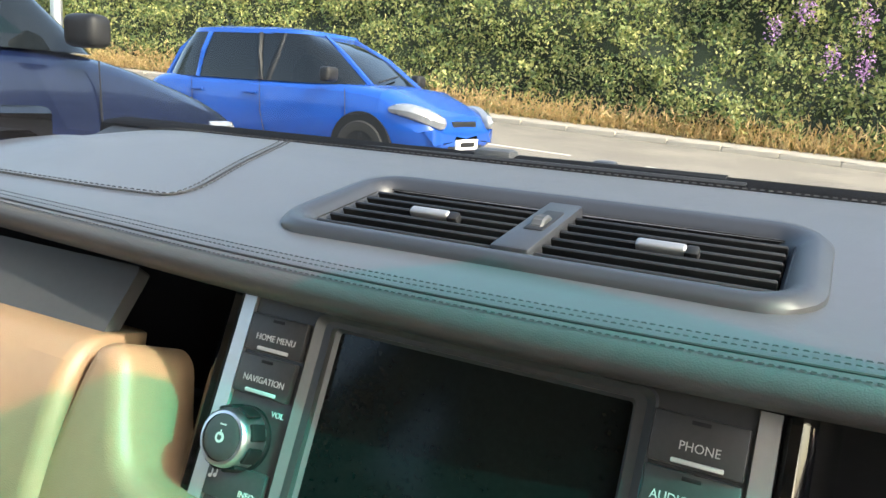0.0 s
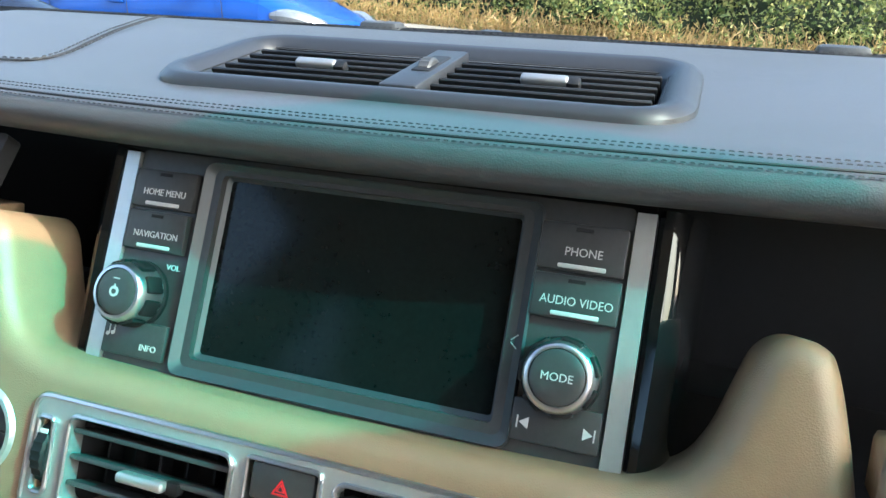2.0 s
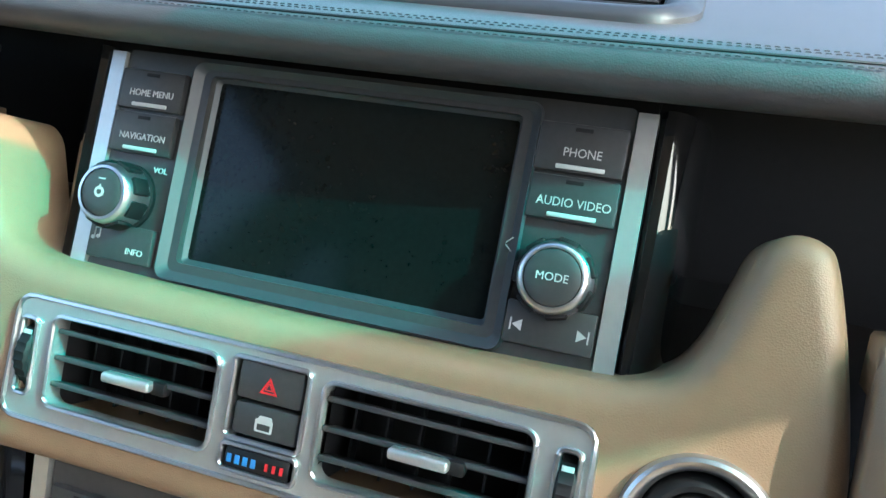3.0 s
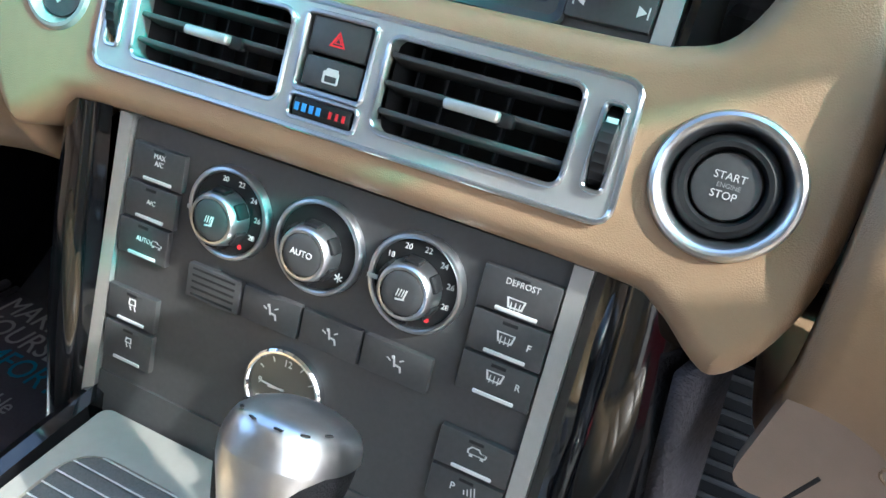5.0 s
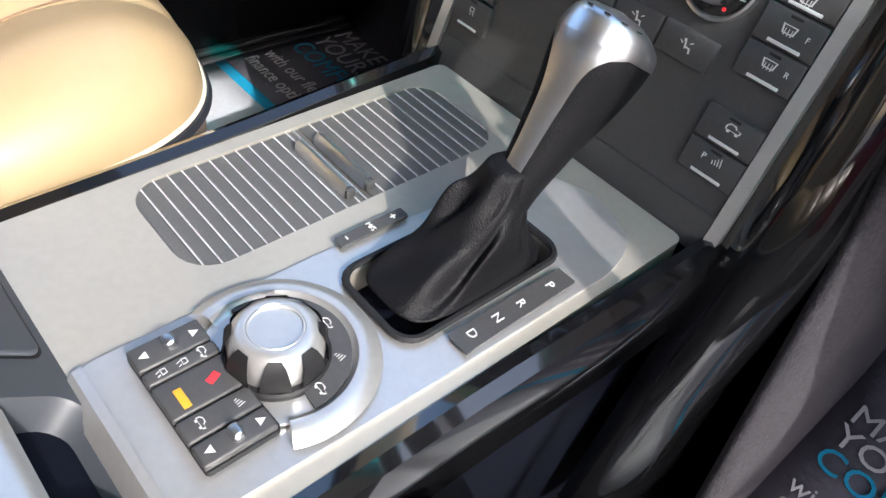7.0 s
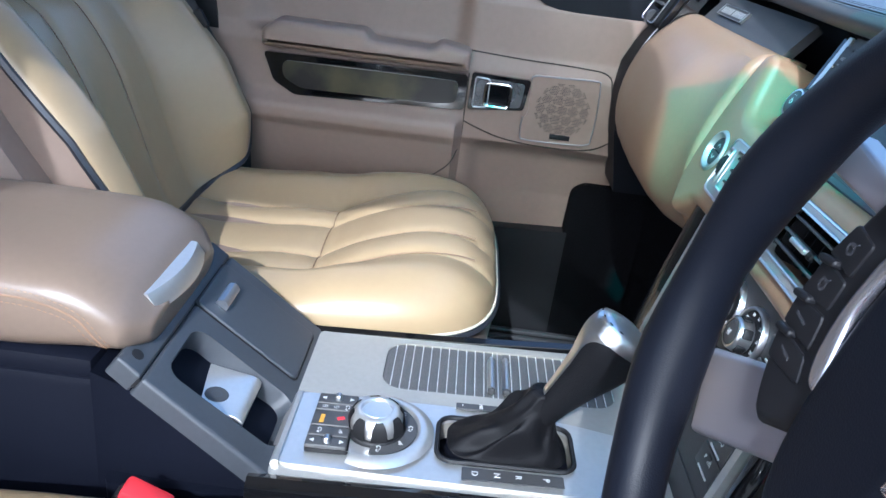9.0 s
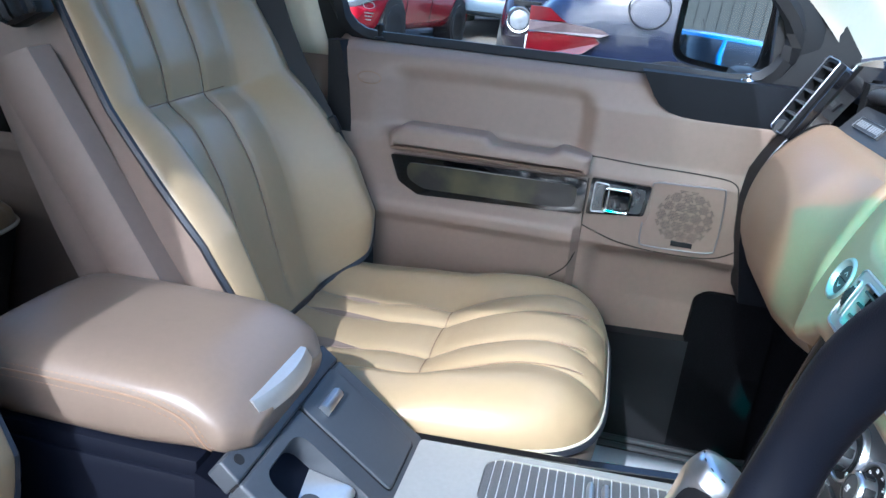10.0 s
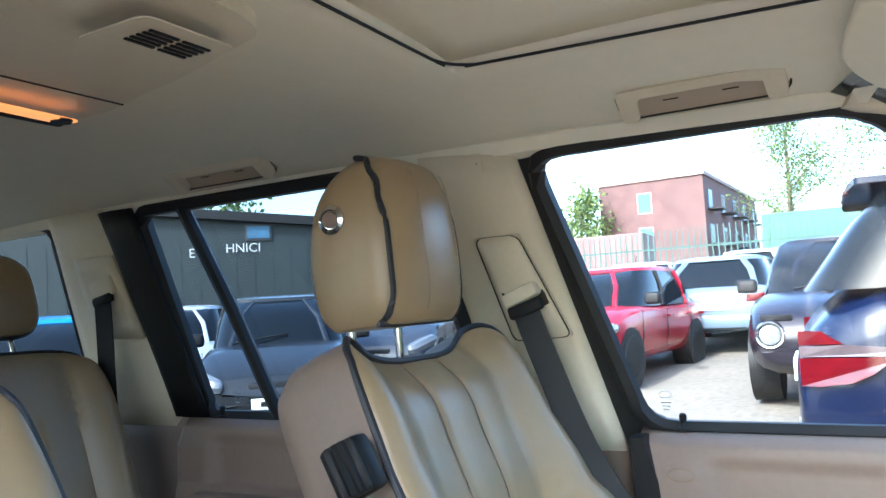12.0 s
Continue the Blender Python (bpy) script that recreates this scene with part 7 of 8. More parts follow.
part("guide_slider", box((0.03, 0.068, 0.026), pose(-0.652, -0.222, 1.448, 22), 0.008), TRIMC, sb, "cream belt slider")
part("guide_slot", box((0.016, 0.066, 0.022), pose(-0.646, -0.213, 1.424, 18), 0.005), BLACK, sb, "black belt slot")
rbelt = thing("seat_belt", (-0.63, -1.3, 1.48), "black rear seat belt hanging from a cream pillar guide", "seat belt", "seat belts")
belt("webbing", [(-0.628, -1.31, 1.50), (-0.625, -1.30, 1.42), (-0.62, -1.28, 1.2), (-0.61, -1.25, 1.0), (-0.6, -1.22, 0.92)], 0.047, rbelt)
quad_strip((-1.40, 1.40), (-1.41, 1.6), (-1.23, 1.40), (-1.27, 1.6), -1, "guide_panel", TRIMC, 0.036, 6, 0.004, rbelt, "cream height adjuster panel", thick=0.012)
part("guide_slider", box((0.02, 0.08, 0.05), pose(-0.635, -1.315, 1.525, 15), 0.008), TRIMC, rbelt, "cream belt slider")
part("guide_slot", box((0.016, 0.066, 0.022), pose(-0.63, -1.31, 1.497, 12), 0.005), BLACK, rbelt, "black belt slot")
for y, z, x in ((-0.291, 1.683, -0.6105), (-1.335, 1.672, -0.615)):
    M_ = mframe((x, y, z), (0.25, 0, 0.97), (0, 1, 0))
    tab = tagged(part("airbag_tab", slab(rounded(-0.03, -0.017, 0.03, 0.017, 0.006), -0.006, 0.0015, M_, 0.001), TRIMC), "cream airbag tab on the pillar trim", "airbag tab", "airbag tabs")
    lettering("AIRBAG", 0.011, M_ @ pose(0, 0, 0.0016), TANSTITCH, tab)
buckle = thing("belt_buckle", (0.17, 0.19, 0.78), "black seat belt buckle with a red release button", "belt buckle")
part("buckle_body", box((0.03, 0.05, 0.08), pose(0.172, 0.19, 0.77, -25), 0.007), BLACK, buckle)
part("release_button", box((0.022, 0.042, 0.016), pose(0.172, 0.207, 0.808, -25), 0.004), mat("red_buckle_button", (0.6, 0.03, 0.04), 0.4), buckle, "red release button")
part("stalk", box((0.022, 0.012, 0.2), pose(0.172, 0.145, 0.66, -15), 0.004), BLACK, buckle)


# ---- roof fittings ----
# Recess shade is put into this browner cream of the base plate.
HRECESS = mat("shaded_handle_base", (0.42, 0.34, 0.25), 0.6, vary=0.04, scale=6)


def grab_handle(y0, y1, x, z):
    g = thing("grab_handle", (x, (y0 + y1) / 2, z), "cream folding grab handle above the door", "grab handle", "grab handles")
    M_ = mframe((x, (y0 + y1) / 2, z), (0.80, 0, 0.60), (0, 1, 0))
    h = (y1 - y0) / 2
    part("recess", slab(rounded(-h, -0.034, h, 0.030, 0.022, 6), -0.02, 0.002, M_, 0.002), HRECESS, g, "base plate coloured in the brown of recess shade")
    part("recess_shadow_gap", tube([tuple(M_ @ Vector((a, b_, 0.002))) for a, b_ in rounded(-h, -0.034, h, 0.030, 0.022, 6)], 0.0014, 4, closed=True), HOLE, g)
    grip = corner_round([(-h + 0.004, -0.031), (-h + 0.004, 0.028), (h - 0.004, 0.028), (h - 0.004, -0.031), (h - 0.030, -0.031), (h - 0.034, 0.012), (-h + 0.034, 0.012), (-h + 0.030, -0.031)], 0.009)
    part("bar", slab(grip[::-1], 0.0, 0.021, M_, 0.007, seg=3), TRIMC, g, "rounded cream bar")
    for e in (-0.35, 0.35):
        part("screw_slot", box((0.022, 0.0016, 0.001), M_ @ pose(e * h, -0.008, 0.0026)), HOLE, g, smooth=False)
    return g


grab_handle(0.0, 0.24, -0.548, 1.728)
grab_handle(-0.95, -0.68, -0.537, 1.735)
over = thing("roof_console", (0.05, -0.42, 1.76), "cream roof console with slotted grille and lit reading lamp", "roof console")
FR = mframe((0.085, -0.42, 1.768), (0, -1, 0), (1, 0, 0))
part("base", slab(smooth_loop([(-0.165, -0.09), (-0.14, -0.155), (-0.06, -0.18), (0.06, -0.18), (0.14, -0.155), (0.165, -0.09), (0.20, 0.10), (0.20, 0.34), (-0.22, 0.34), (-0.215, 0.10)], 5)[::-1], -0.02, 0.034, FR, 0.024, seg=5), TRIMC, over, "cream moulded base")
part("grille_panel", slab(rounded(-0.125, -0.14, 0.0, -0.03, 0.015), 0.033, 0.0365, FR, 0.002), TRIMC, over)
for c in (-0.088, -0.045):
    for i in range(5):
        part("slot", box((0.037, 0.0042, 0.002), FR @ pose(c, -0.115 + 0.0095 * i, 0.0362, 0, 0, 0)), HOLLOW, over, smooth=False)
part("panel_line", tube([tuple(FR @ Vector((x, 0.135, 0.0345))) for x in span(-0.19, 0.176, 20)], 0.0013, 5), HOLE, over)
lampm = bpy.data.materials.new("warm_lit_lens")
lampm.use_nodes = True
lp = lampm.node_tree.nodes["Principled BSDF"]
lp.inputs["Base Color"].default_value = (0.8, 0.35, 0.1, 1)
lp.inputs["Emission Color"].default_value = (1.0, 0.36, 0.10, 1)
lp.inputs["Emission Strength"].default_value = 0.13
part("lamp_lens", box((0.15, 0.03, 0.006), FR @ pose(-0.13, 0.262, 0.0345, 0, 0, -3), 0.004), lampm, over, "lit amber reading lamp lens")
part("lamp_switch", lathe([(0, 0), (0.016, 0), (0.014, 0.004), (0, 0.005)], FR @ pose(-0.185, 0.262, 0.035), 20), BLACK, over, "black lamp switch")
part("lamp_strip", box((0.15, 0.012, 0.004), FR @ pose(-0.13, 0.292, 0.0345), 0.002), BLACK, over)
visor = thing("sun_visor", (-0.4, 0.36, 1.72), "folded cream sun visor against the headliner", "sun visor")
VS = mframe((0, 0.302, 1.703), (0, 0.914, -0.405))
visor_out = smooth_loop([(-0.205, 0.030), (-0.28, 0.012), (-0.40, 0.0), (-0.455, 0.002), (-0.51, 0.018), (-0.565, 0.055), (-0.590, 0.10), (-0.575, 0.150), (-0.40, 0.165), (-0.20, 0.168), (-0.185, 0.10)], 4)
part("visor_pad", rolled([(x, -y) for x, y in visor_out], 0.007, -0.016, mframe((0, 0.302, 1.703), (0, -0.914, 0.405), (1, 0, 0)) @ pose(0, 0, 0)), LINER, visor, "cream padded flap")
part("visor_pivot", tube([tuple(VS @ Vector((-0.56, 0.160, 0.004))), tuple(VS @ Vector((-0.20, 0.172, 0.004)))], 0.006, 8), TRIMC, visor)

# ---- floor ----
MATP = mat("printed_black_paper_mat", (0.12, 0.112, 0.135), 0.5, vary=0.15, scale=6, grain=0.2, grain_scale=90)
PALE = mat("pale_grey_paper", (0.55, 0.57, 0.6), 0.6, vary=0.06, scale=6, fine=0.04)
CYAN = mat("cyan_print", (0.02, 0.33, 0.55), 0.5)


def paper_mat(xc, z, label, x0):
    t = thing("paper_floor_mat", (xc, 0.8, z), label, "floor mat", "paper floor mats")
    M_ = Matrix.Translation((0, 0, z))
    def bent(y, dz):
        return max(z, floor_z(y) + 0.01) + dz + 0.004 * math.sin(y * 9)
    for y0, y1, m_, nm, dz in ((0.752, 1.14, MATP, "black_half", 0.0), (0.735, 0.752, CYAN, "cyan_band", 0.0005), (0.35, 0.735, PALE, "pale_half", 0.0)):
        ob = sheet(lambda x, y: (x, y, bent(y, dz)), span(xc - 0.17, xc + 0.17, 6), span(y0, y1, 10), nm, m_, t)
        md = ob.modifiers.new("thick", "SOLIDIFY")
        md.thickness = 0.001
    for tx, y, s_, m_ in (("MAKE", 0.957, 0.05, PRINT), ("YOURSELF", 0.915, 0.05, PRINT), ("COMFORTABLE", 0.873, 0.05, CYAN), ("with our flexible", 0.82, 0.033, PRINT), ("finance options", 0.786, 0.033, PRINT)):
        lettering(tx, s_, pose(x0, y, bent(y, 0.0035), math.degrees(math.atan((bent(y + 0.02, 0) - bent(y - 0.02, 0)) / 0.04)), 0, 0), m_, t, align="LEFT", squeeze=0.82)
    return t


paper_mat(-0.50, 0.512, "black and white printed paper mat in the passenger footwell", -0.655)
paper_mat(0.42, 0.532, "black and white printed paper mat in the driver's footwell", 0.272)
rest = thing("foot_rest", (0.28, 1.08, 0.6), "ribbed black rubber foot rest", "foot rest")
RM = mframe((0.27, 1.09, 0.62), (0, 0.35, 0.94))
part("plate", box((0.11, 0.22, 0.01), RM, 0.003), BLACK, rest)
for i in range(11):
    part("rib", box((0.1, 0.007, 0.006), RM @ pose(0, -0.095 + 0.019 * i, 0.006), 0.0015), GREY, rest)
tread = thing("sill_tread", (-0.7, 0.3, 0.51), "ribbed black sill tread", "sill tread")
for i in range(4):
    part("tread_rib", box((0.012, 1.0, 0.008), pose(-0.705 + 0.02 * i, 0.5, 0.512 - 0.004 * i), 0.002), GREY, tread)
part("tread_plate", box((0.1, 1.05, 0.012), pose(-0.69, 0.5, 0.5), 0.003), BLACK, tread)

# tunnel trim beside the driver's feet
tun = thing("tunnel_carpet", (0.18, 0.85, 0.6), "grey carpet on the side of the tunnel", "carpet")
CARP2 = mat("grey_tunnel_carpet", (0.055, 0.05, 0.058), 0.95, vary=0.15, scale=12, fine=0.25, grain=0.7, grain_scale=500)
sheet(lambda y, v: (-(0.19 + 0.02 * v), y, 0.985 - 0.46 * v), span(0.78, 1.2, 8), span(0, 1, 6), "side_carpet", CARPET, tun, thick=0.01)
sheet(lambda y, v: (0.196 + 0.016 * ease((y - 0.70) / 0.05) + 0.035 * v, y, 0.975 - 0.47 * v), span(0.70, 1.2, 20), span(0, 1, 14), "side_carpet", CARP2, tun, thick=-0.01)

# passenger side vent at the end of the dashboard
dv = thing("side_vent", (-0.66, 0.75, 1.2), "upright silver framed air vent at the dashboard end", "air vent")
VM = mframe((-0.634, 0.735, 1.207), (0, 0.054, 0.108), (1, 0.35, 0))
part("frame", slab(corner_round([(-0.020, -0.064), (0.020, -0.064), (0.020, 0.066), (-0.018, 0.066)], 0.006), -0.012, 0.004, VM, 0.002, (corner_round([(-0.016, -0.040), (0.015, -0.040), (0.015, 0.060), (-0.014, 0.060)], 0.004),)), BLACK, dv, "dark frame")
part("frame_edge", tube([tuple(VM @ Vector((x, y, 0.0045))) for x, y in corner_round([(-0.0195, -0.0635), (0.0195, -0.0635), (0.0195, 0.0655), (-0.0175, 0.0655)], 0.006)], 0.0011, 6, closed=True), SATIN, dv, "thin silver edge")
part("duct", box((0.036, 0.11, 0.004), VM @ pose(0, 0.005, -0.012)), HOLLOW, dv)
for i in range(5):
    part("slat", box((0.030, 0.003, 0.014), VM @ pose(0.0, -0.030 + 0.02 * i, -0.002, 15), 0.001), GREY, dv)
part("thumbwheel", lathe([(0, -0.004), (0.012, -0.004), (0.0125, 0.004), (0, 0.004)], VM @ pose(0, -0.056, 0.0, 0, 90, 0), 24), GREY, dv)
part("cheek", slab(corner_round([(0.0205, -0.064), (0.030, -0.064), (0.032, 0.06), (0.0215, 0.066)], 0.004), -0.03, -0.001, VM, 0.003), GLOSS, dv, "piano black end cheek")
edge_ = smooth_loop([(-0.612, 0.792, 1.263), (-0.614, 0.765, 1.215), (-0.616, 0.7335, 1.160), (-0.618, 0.710, 1.120), (-0.616, 0.693, 1.075), (-0.613, 0.688, 1.035), (-0.610, 0.692, 0.99), (-0.606, 0.715, 0.945), (-0.60, 0.76, 0.92)], 5, False)
part("end_strip", loft([[(x + a_, y + b_, z + c_) for a_, b_, c_ in ((-0.010, 0.03, 0.012), (-0.010, 0.004, 0.002), (-0.006, -0.002, -0.001), (0.004, -0.002, -0.001), (0.009, 0.004, 0.0), (0.0095, 0.03, 0.0))] for x, y, z in edge_]), GLOSS, dash, "piano black strip down the dashboard end")
part("strip_edge", tube([(x - 0.007, y - 0.0025, z - 0.001) for x, y, z in edge_[:20]], 0.0009, 5), SATIN, dash, "thin bright edge")
part("end_panel", slab([(0.732, 1.150), (0.706, 1.11), (0.690, 1.075), (0.684, 1.03), (0.690, 0.96), (0.71, 0.86), (0.80, 0.86), (0.80, 1.15)], -0.76, -0.624, D1, 0.004), DARKTRIM, dash, "dark panel closing the dashboard end")
part("end_wall", slab([(0.80, 1.19), (0.80, 0.95), (1.12, 0.95), (1.12, 1.245), (0.95, 1.235)][::-1], -0.71, -0.697, D1), DARKTRIM, dash)
rim_ = smooth_loop([(-0.625, 0.792, 1.252), (-0.650, 0.83, 1.262), (-0.690, 0.90, 1.272), (-0.725, 1.0, 1.278), (-0.74, 1.10, 1.278)], 5, False)
part("end_rim", loft([[(x, y, z - 0.030), (x, y, z), (x - 0.008, y, z + 0.007), (x - 0.03, y, z + 0.008), (x - 0.05, y, z - 0.02)] for x, y, z in rim_]), GLOSS, dash, "piano black rim at the dashboard end")
part("end_hollow", box((0.03, 0.08, 0.11), pose(-0.60, 0.845, 1.185)), HOLLOW, dash)
part("end_ledge", slab([(-0.79, 0.79), (-0.69, 0.79), (-0.69, 1.13), (-0.79, 1.13)], 1.19, 1.205, pose(0, 0, 0), 0.002), DARKTRIM, dash)

# wipers and cowl below the windscreen
tagged(part("cowl", loft([[(x, 1.13, 1.235), (x, 1.20, 1.262), (x, 1.34, 1.25), (x, 1.36, 1.2)] for x in span(-0.75, 0.75, 10)], closed=False), BLACK), "black plastic cowl below the windscreen", "cowl", kind="structure")
for x0, x1, y0 in ((-0.42, 0.06, 1.24), (0.03, 0.62, 1.25)):
    wp = thing("wiper", (x0, y0, 1.27), "black windscreen wiper lying on the glass", "wiper", "wipers")
    part("arm", tube([(x0, y0 + 0.05, 1.255), ((x0 + x1) / 2, y0 + 0.005, 1.268), (x1, y0 - 0.01, 1.270)], 0.006, 6), BLACK, wp)
    part("blade", tube([(x0 + 0.05, y0 - 0.025, 1.266), ((x0 + x1) / 2, y0 - 0.03, 1.268), (x1 + 0.02, y0 - 0.03, 1.268)], 0.004, 6), BLACKRUB, wp)
    part("pivot_cap", box((0.045, 0.03, 0.022), pose(x0 + 0.24, y0 - 0.01, 1.268), 0.006), GREY, wp)
for x in (-0.07, 0.36):
    wj = thing("washer_jet", (x, 1.27, 1.265), "small grey washer jet on the cowl", "washer jet", "washer jets")
    part("body", box((0.026, 0.02, 0.014), pose(x, 1.27, 1.268), 0.005), SLATEC, wj)
    part("nozzle", box((0.01, 0.004, 0.004), pose(x, 1.2585, 1.270), 0.001), BLACK, wj)


# ---- outside ----
ASPH = mat("sunlit_worn_asphalt", (0.14, 0.122, 0.10), 0.9, vary=0.12, scale=0.6, fine=0.2, grain=0.5, grain_scale=60, second=(0.17, 0.148, 0.12), mix_scale=0.5)


def ground_z(x, y):
    """The yard rises gently towards the passenger's side and the road."""
    x, y = max(-30, min(20, x)), max(-25, min(24, y))
    return -0.045 * x + 0.02 * y


gx = [-1500, -400, -120, -60, -30, -24, -18, -12, -9, -6, -3, 0, 3, 6, 10, 20, 60, 120, 400, 1500]
gy = [-1500, -400, -120, -60, -25, -18, -12, -8, -4, 0, 4, 8, 12, 16, 20, 24, 40, 120, 400, 1500]
tagged(sheet(lambda x, y: (x, y, ground_z(x, y)), gx, gy, "ground", ASPH), "pale worn asphalt yard and road", "ground", kind="structure")


def lay(pts, h):
    return [(x, y, ground_z(x, y) + h) for x, y in pts]


KERB = mat("pale_concrete_kerb", (0.27, 0.24, 0.20), 0.9, vary=0.1, scale=3, fine=0.15, grain=0.4, grain_scale=80)
LINEP = mat("worn_white_road_paint", (0.6, 0.58, 0.52), 0.85, vary=0.15, scale=4, fine=0.3)
far_kerb = thing("kerb", (0, 18.4, ground_z(0, 18.4)), "pale concrete kerb along the far side of the road", "kerb", kind="structure")
kb = box((1.19, 0.16, 0.14), None, 0.02)
kme = bpy.data.meshes.new("kerb_stone")
kb.to_mesh(kme)
kb.free()
kme.materials.append(KERB)
for i in range(56):
    x = -34 + 1.2 * i
    o = new("kerb_stone", kme)
    o.parent = far_kerb
    o.location = (x, 0, ground_z(x, 18.4) - far_kerb.location.z + 0.045)
tagged(part("pavement", loft([lay([(x, 18.5), (x, 18.52), (x, 20.2)], 0.0) for x in (-34, -20, -10, 0, 10, 34)], closed=False), KERB), "pale footway behind the kerb", "pavement", kind="structure").location.z = 0.105
for i in range(8):
    x = -9 + 3.2 * i
    b = bmesh.new()
    b.faces.new([b.verts.new(p) for p in lay([(x, 12.9), (x + 1.9, 12.95), (x + 1.9, 13.06), (x, 13.01)], 0.006)])
    tagged(part("road_line", b, LINEP, smooth=False), "worn white dash painted on the road", "road marking", "white dashes on the road", kind="structure")


# vegetation
def leaf_mat(name, a, b, c):
    m = bpy.data.materials.new(name)
    m.use_nodes = True
    n, link = m.node_tree.nodes, m.node_tree.links.new
    p = n["Principled BSDF"]
    geo, ramp = n.new("ShaderNodeNewGeometry"), n.new("ShaderNodeValToRGB")
    ramp.color_ramp.elements[0].color, ramp.color_ramp.elements[1].color = (*a, 1), (*c, 1)
    mid = ramp.color_ramp.elements.new(0.55)
    mid.color = (*b, 1)
    link(geo.outputs["Random Per Island"], ramp.inputs["Fac"])
    link(ramp.outputs["Color"], p.inputs["Base Color"])
    p.inputs["Roughness"].default_value = 0.55
    p.inputs["Subsurface Weight"].default_value = 0.0
    tr, mix = n.new("ShaderNodeBsdfTranslucent"), n.new("ShaderNodeMixShader")
    link(ramp.outputs["Color"], tr.inputs["Color"])
    mix.inputs[0].default_value = 0.3
    link(p.outputs[0], mix.inputs[1]), link(tr.outputs[0], mix.inputs[2])
    link(mix.outputs[0], n["Material Output"].inputs["Surface"])
    return m


def leaves(name, centres, sizes, material, rng, parent=None, label="", kind="", slim=0.55, up=0.35):
    """Many small folded leaves, each of two triangles, at the given places."""
    n = len(centres)
    d = rng.normal(size=(n, 3))
    d[:, 2] += up
    d /= np.linalg.norm(d, axis=1)[:, None]
    e = np.cross(d, rng.normal(size=(n, 3)))
    e /= np.linalg.norm(e, axis=1)[:, None]
    s = np.asarray(sizes)[:, None]
    nn = np.cross(d, e)
    v = np.empty((n, 4, 3))
    v[:, 0], v[:, 2] = centres - d * s, centres + d * s
    v[:, 1], v[:, 3] = centres + e * s * slim + nn * s * 0.18, centres - e * s * slim + nn * s * 0.18
    me = bpy.data.meshes.new(name)
    faces = np.empty((n * 2, 3), int)
    k = np.arange(n) * 4
    faces[0::2] = np.stack([k, k + 1, k + 2], 1)
    faces[1::2] = np.stack([k, k + 2, k + 3], 1)
    me.from_pydata(v.reshape(-1, 3).tolist(), [], faces.tolist())
    me.materials.append(material)
    ob = new(name, me)
    if parent is not None:
        ob.parent = parent
        ob.matrix_parent_inverse = Matrix.Translation(parent.location).inverted()
    if label:
        ob["label"] = label
    if kind:
        ob["kind"] = kind
    return ob


rng = np.random.default_rng(3)
# Two leaf colours hold the sunlit and shaded looks, mixed at random.
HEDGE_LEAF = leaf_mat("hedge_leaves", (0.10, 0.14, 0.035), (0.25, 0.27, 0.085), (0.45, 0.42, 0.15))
SHADED_LEAF = leaf_mat("shaded_hedge_leaves", (0.05, 0.085, 0.022), (0.10, 0.15, 0.04), (0.17, 0.21, 0.06))
DRY = leaf_mat("dry_grass_blades", (0.40, 0.25, 0.10), (0.48, 0.33, 0.15), (0.30, 0.24, 0.08))
PURPLE = leaf_mat("purple_flower_heads", (0.30, 0.13, 0.34), (0.42, 0.22, 0.46), (0.5, 0.3, 0.5))


def hedge_front(x, z):
    """How far back the bank of shrubs stands at this height."""
    return 20.4 + 0.42 * z + 0.9 * noise.noise(Vector((x * 0.35, z * 0.5, 1.0))) + 0.55 * noise.noise(Vector((x * 1.1, z * 1.2, 5.0))) + 0.2 * noise.noise(Vector((x * 3.0, z * 3.0, 9.0)))


# Near-black sheet behind the leaves; the hedge's inner shade is its colour.
bank = sheet(lambda x, z: (x, hedge_front(x, z) + 0.45, ground_z(x, 20) + z), span(-46, 26, 120), span(-0.2, 8.5, 24), "hedge_bank", mat("hedge_inner_shade", (0.012, 0.02, 0.006), 0.95, vary=0.4, scale=2, fine=0.4))
tagged(bank, "near-black backing sheet coloured as the shade inside the roadside shrubs", "shrubs", kind="stuff")
pts, size = [], []
while len(pts) < 110000:
    x, z = rng.uniform(-30, 14), rng.uniform(0.1, 7.2) ** 1.0
    clump = noise.noise(Vector((x * 1.6, z * 1.6, 3.0)))
    if rng.uniform() > 0.62 + 0.9 * clump:
        continue
    pts.append((x, hedge_front(x, z) + rng.uniform(-0.35, 0.4) - 0.25 * max(0, clump), ground_z(x, 20) + z))
    size.append(rng.uniform(0.03, 0.078) * (1.25 if clump > 0.25 else 1.0))
pts, size = np.array(pts), np.array(size)
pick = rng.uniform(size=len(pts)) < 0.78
tagged(leaves("shrub_leaves", pts[pick], size[pick], HEDGE_LEAF, rng), "roadside shrub leaves in a painted sunlit green and yellow", "shrubs", kind="stuff")
tagged(leaves("shrub_leaves_shaded", pts[~pick], size[~pick] * 1.2, SHADED_LEAF, rng), "roadside shrub leaves in a painted shaded green", "shrubs", kind="stuff")
n = 16000
gp = np.stack([rng.uniform(-30, 14, n), rng.uniform(19.7, 20.7, n), np.zeros(n)], 1)
gp[:, 2] = [ground_z(a, 20) + 0.12 + abs(rng.normal() * 0.28) for a in gp[:, 0]]
tagged(leaves("dry_grass", gp, rng.uniform(0.07, 0.16, n), DRY, rng, slim=0.12, up=1.6), "tall dry yellow grass along the verge", "grass", kind="stuff")
n = 1300
k = rng.integers(0, 16, n)
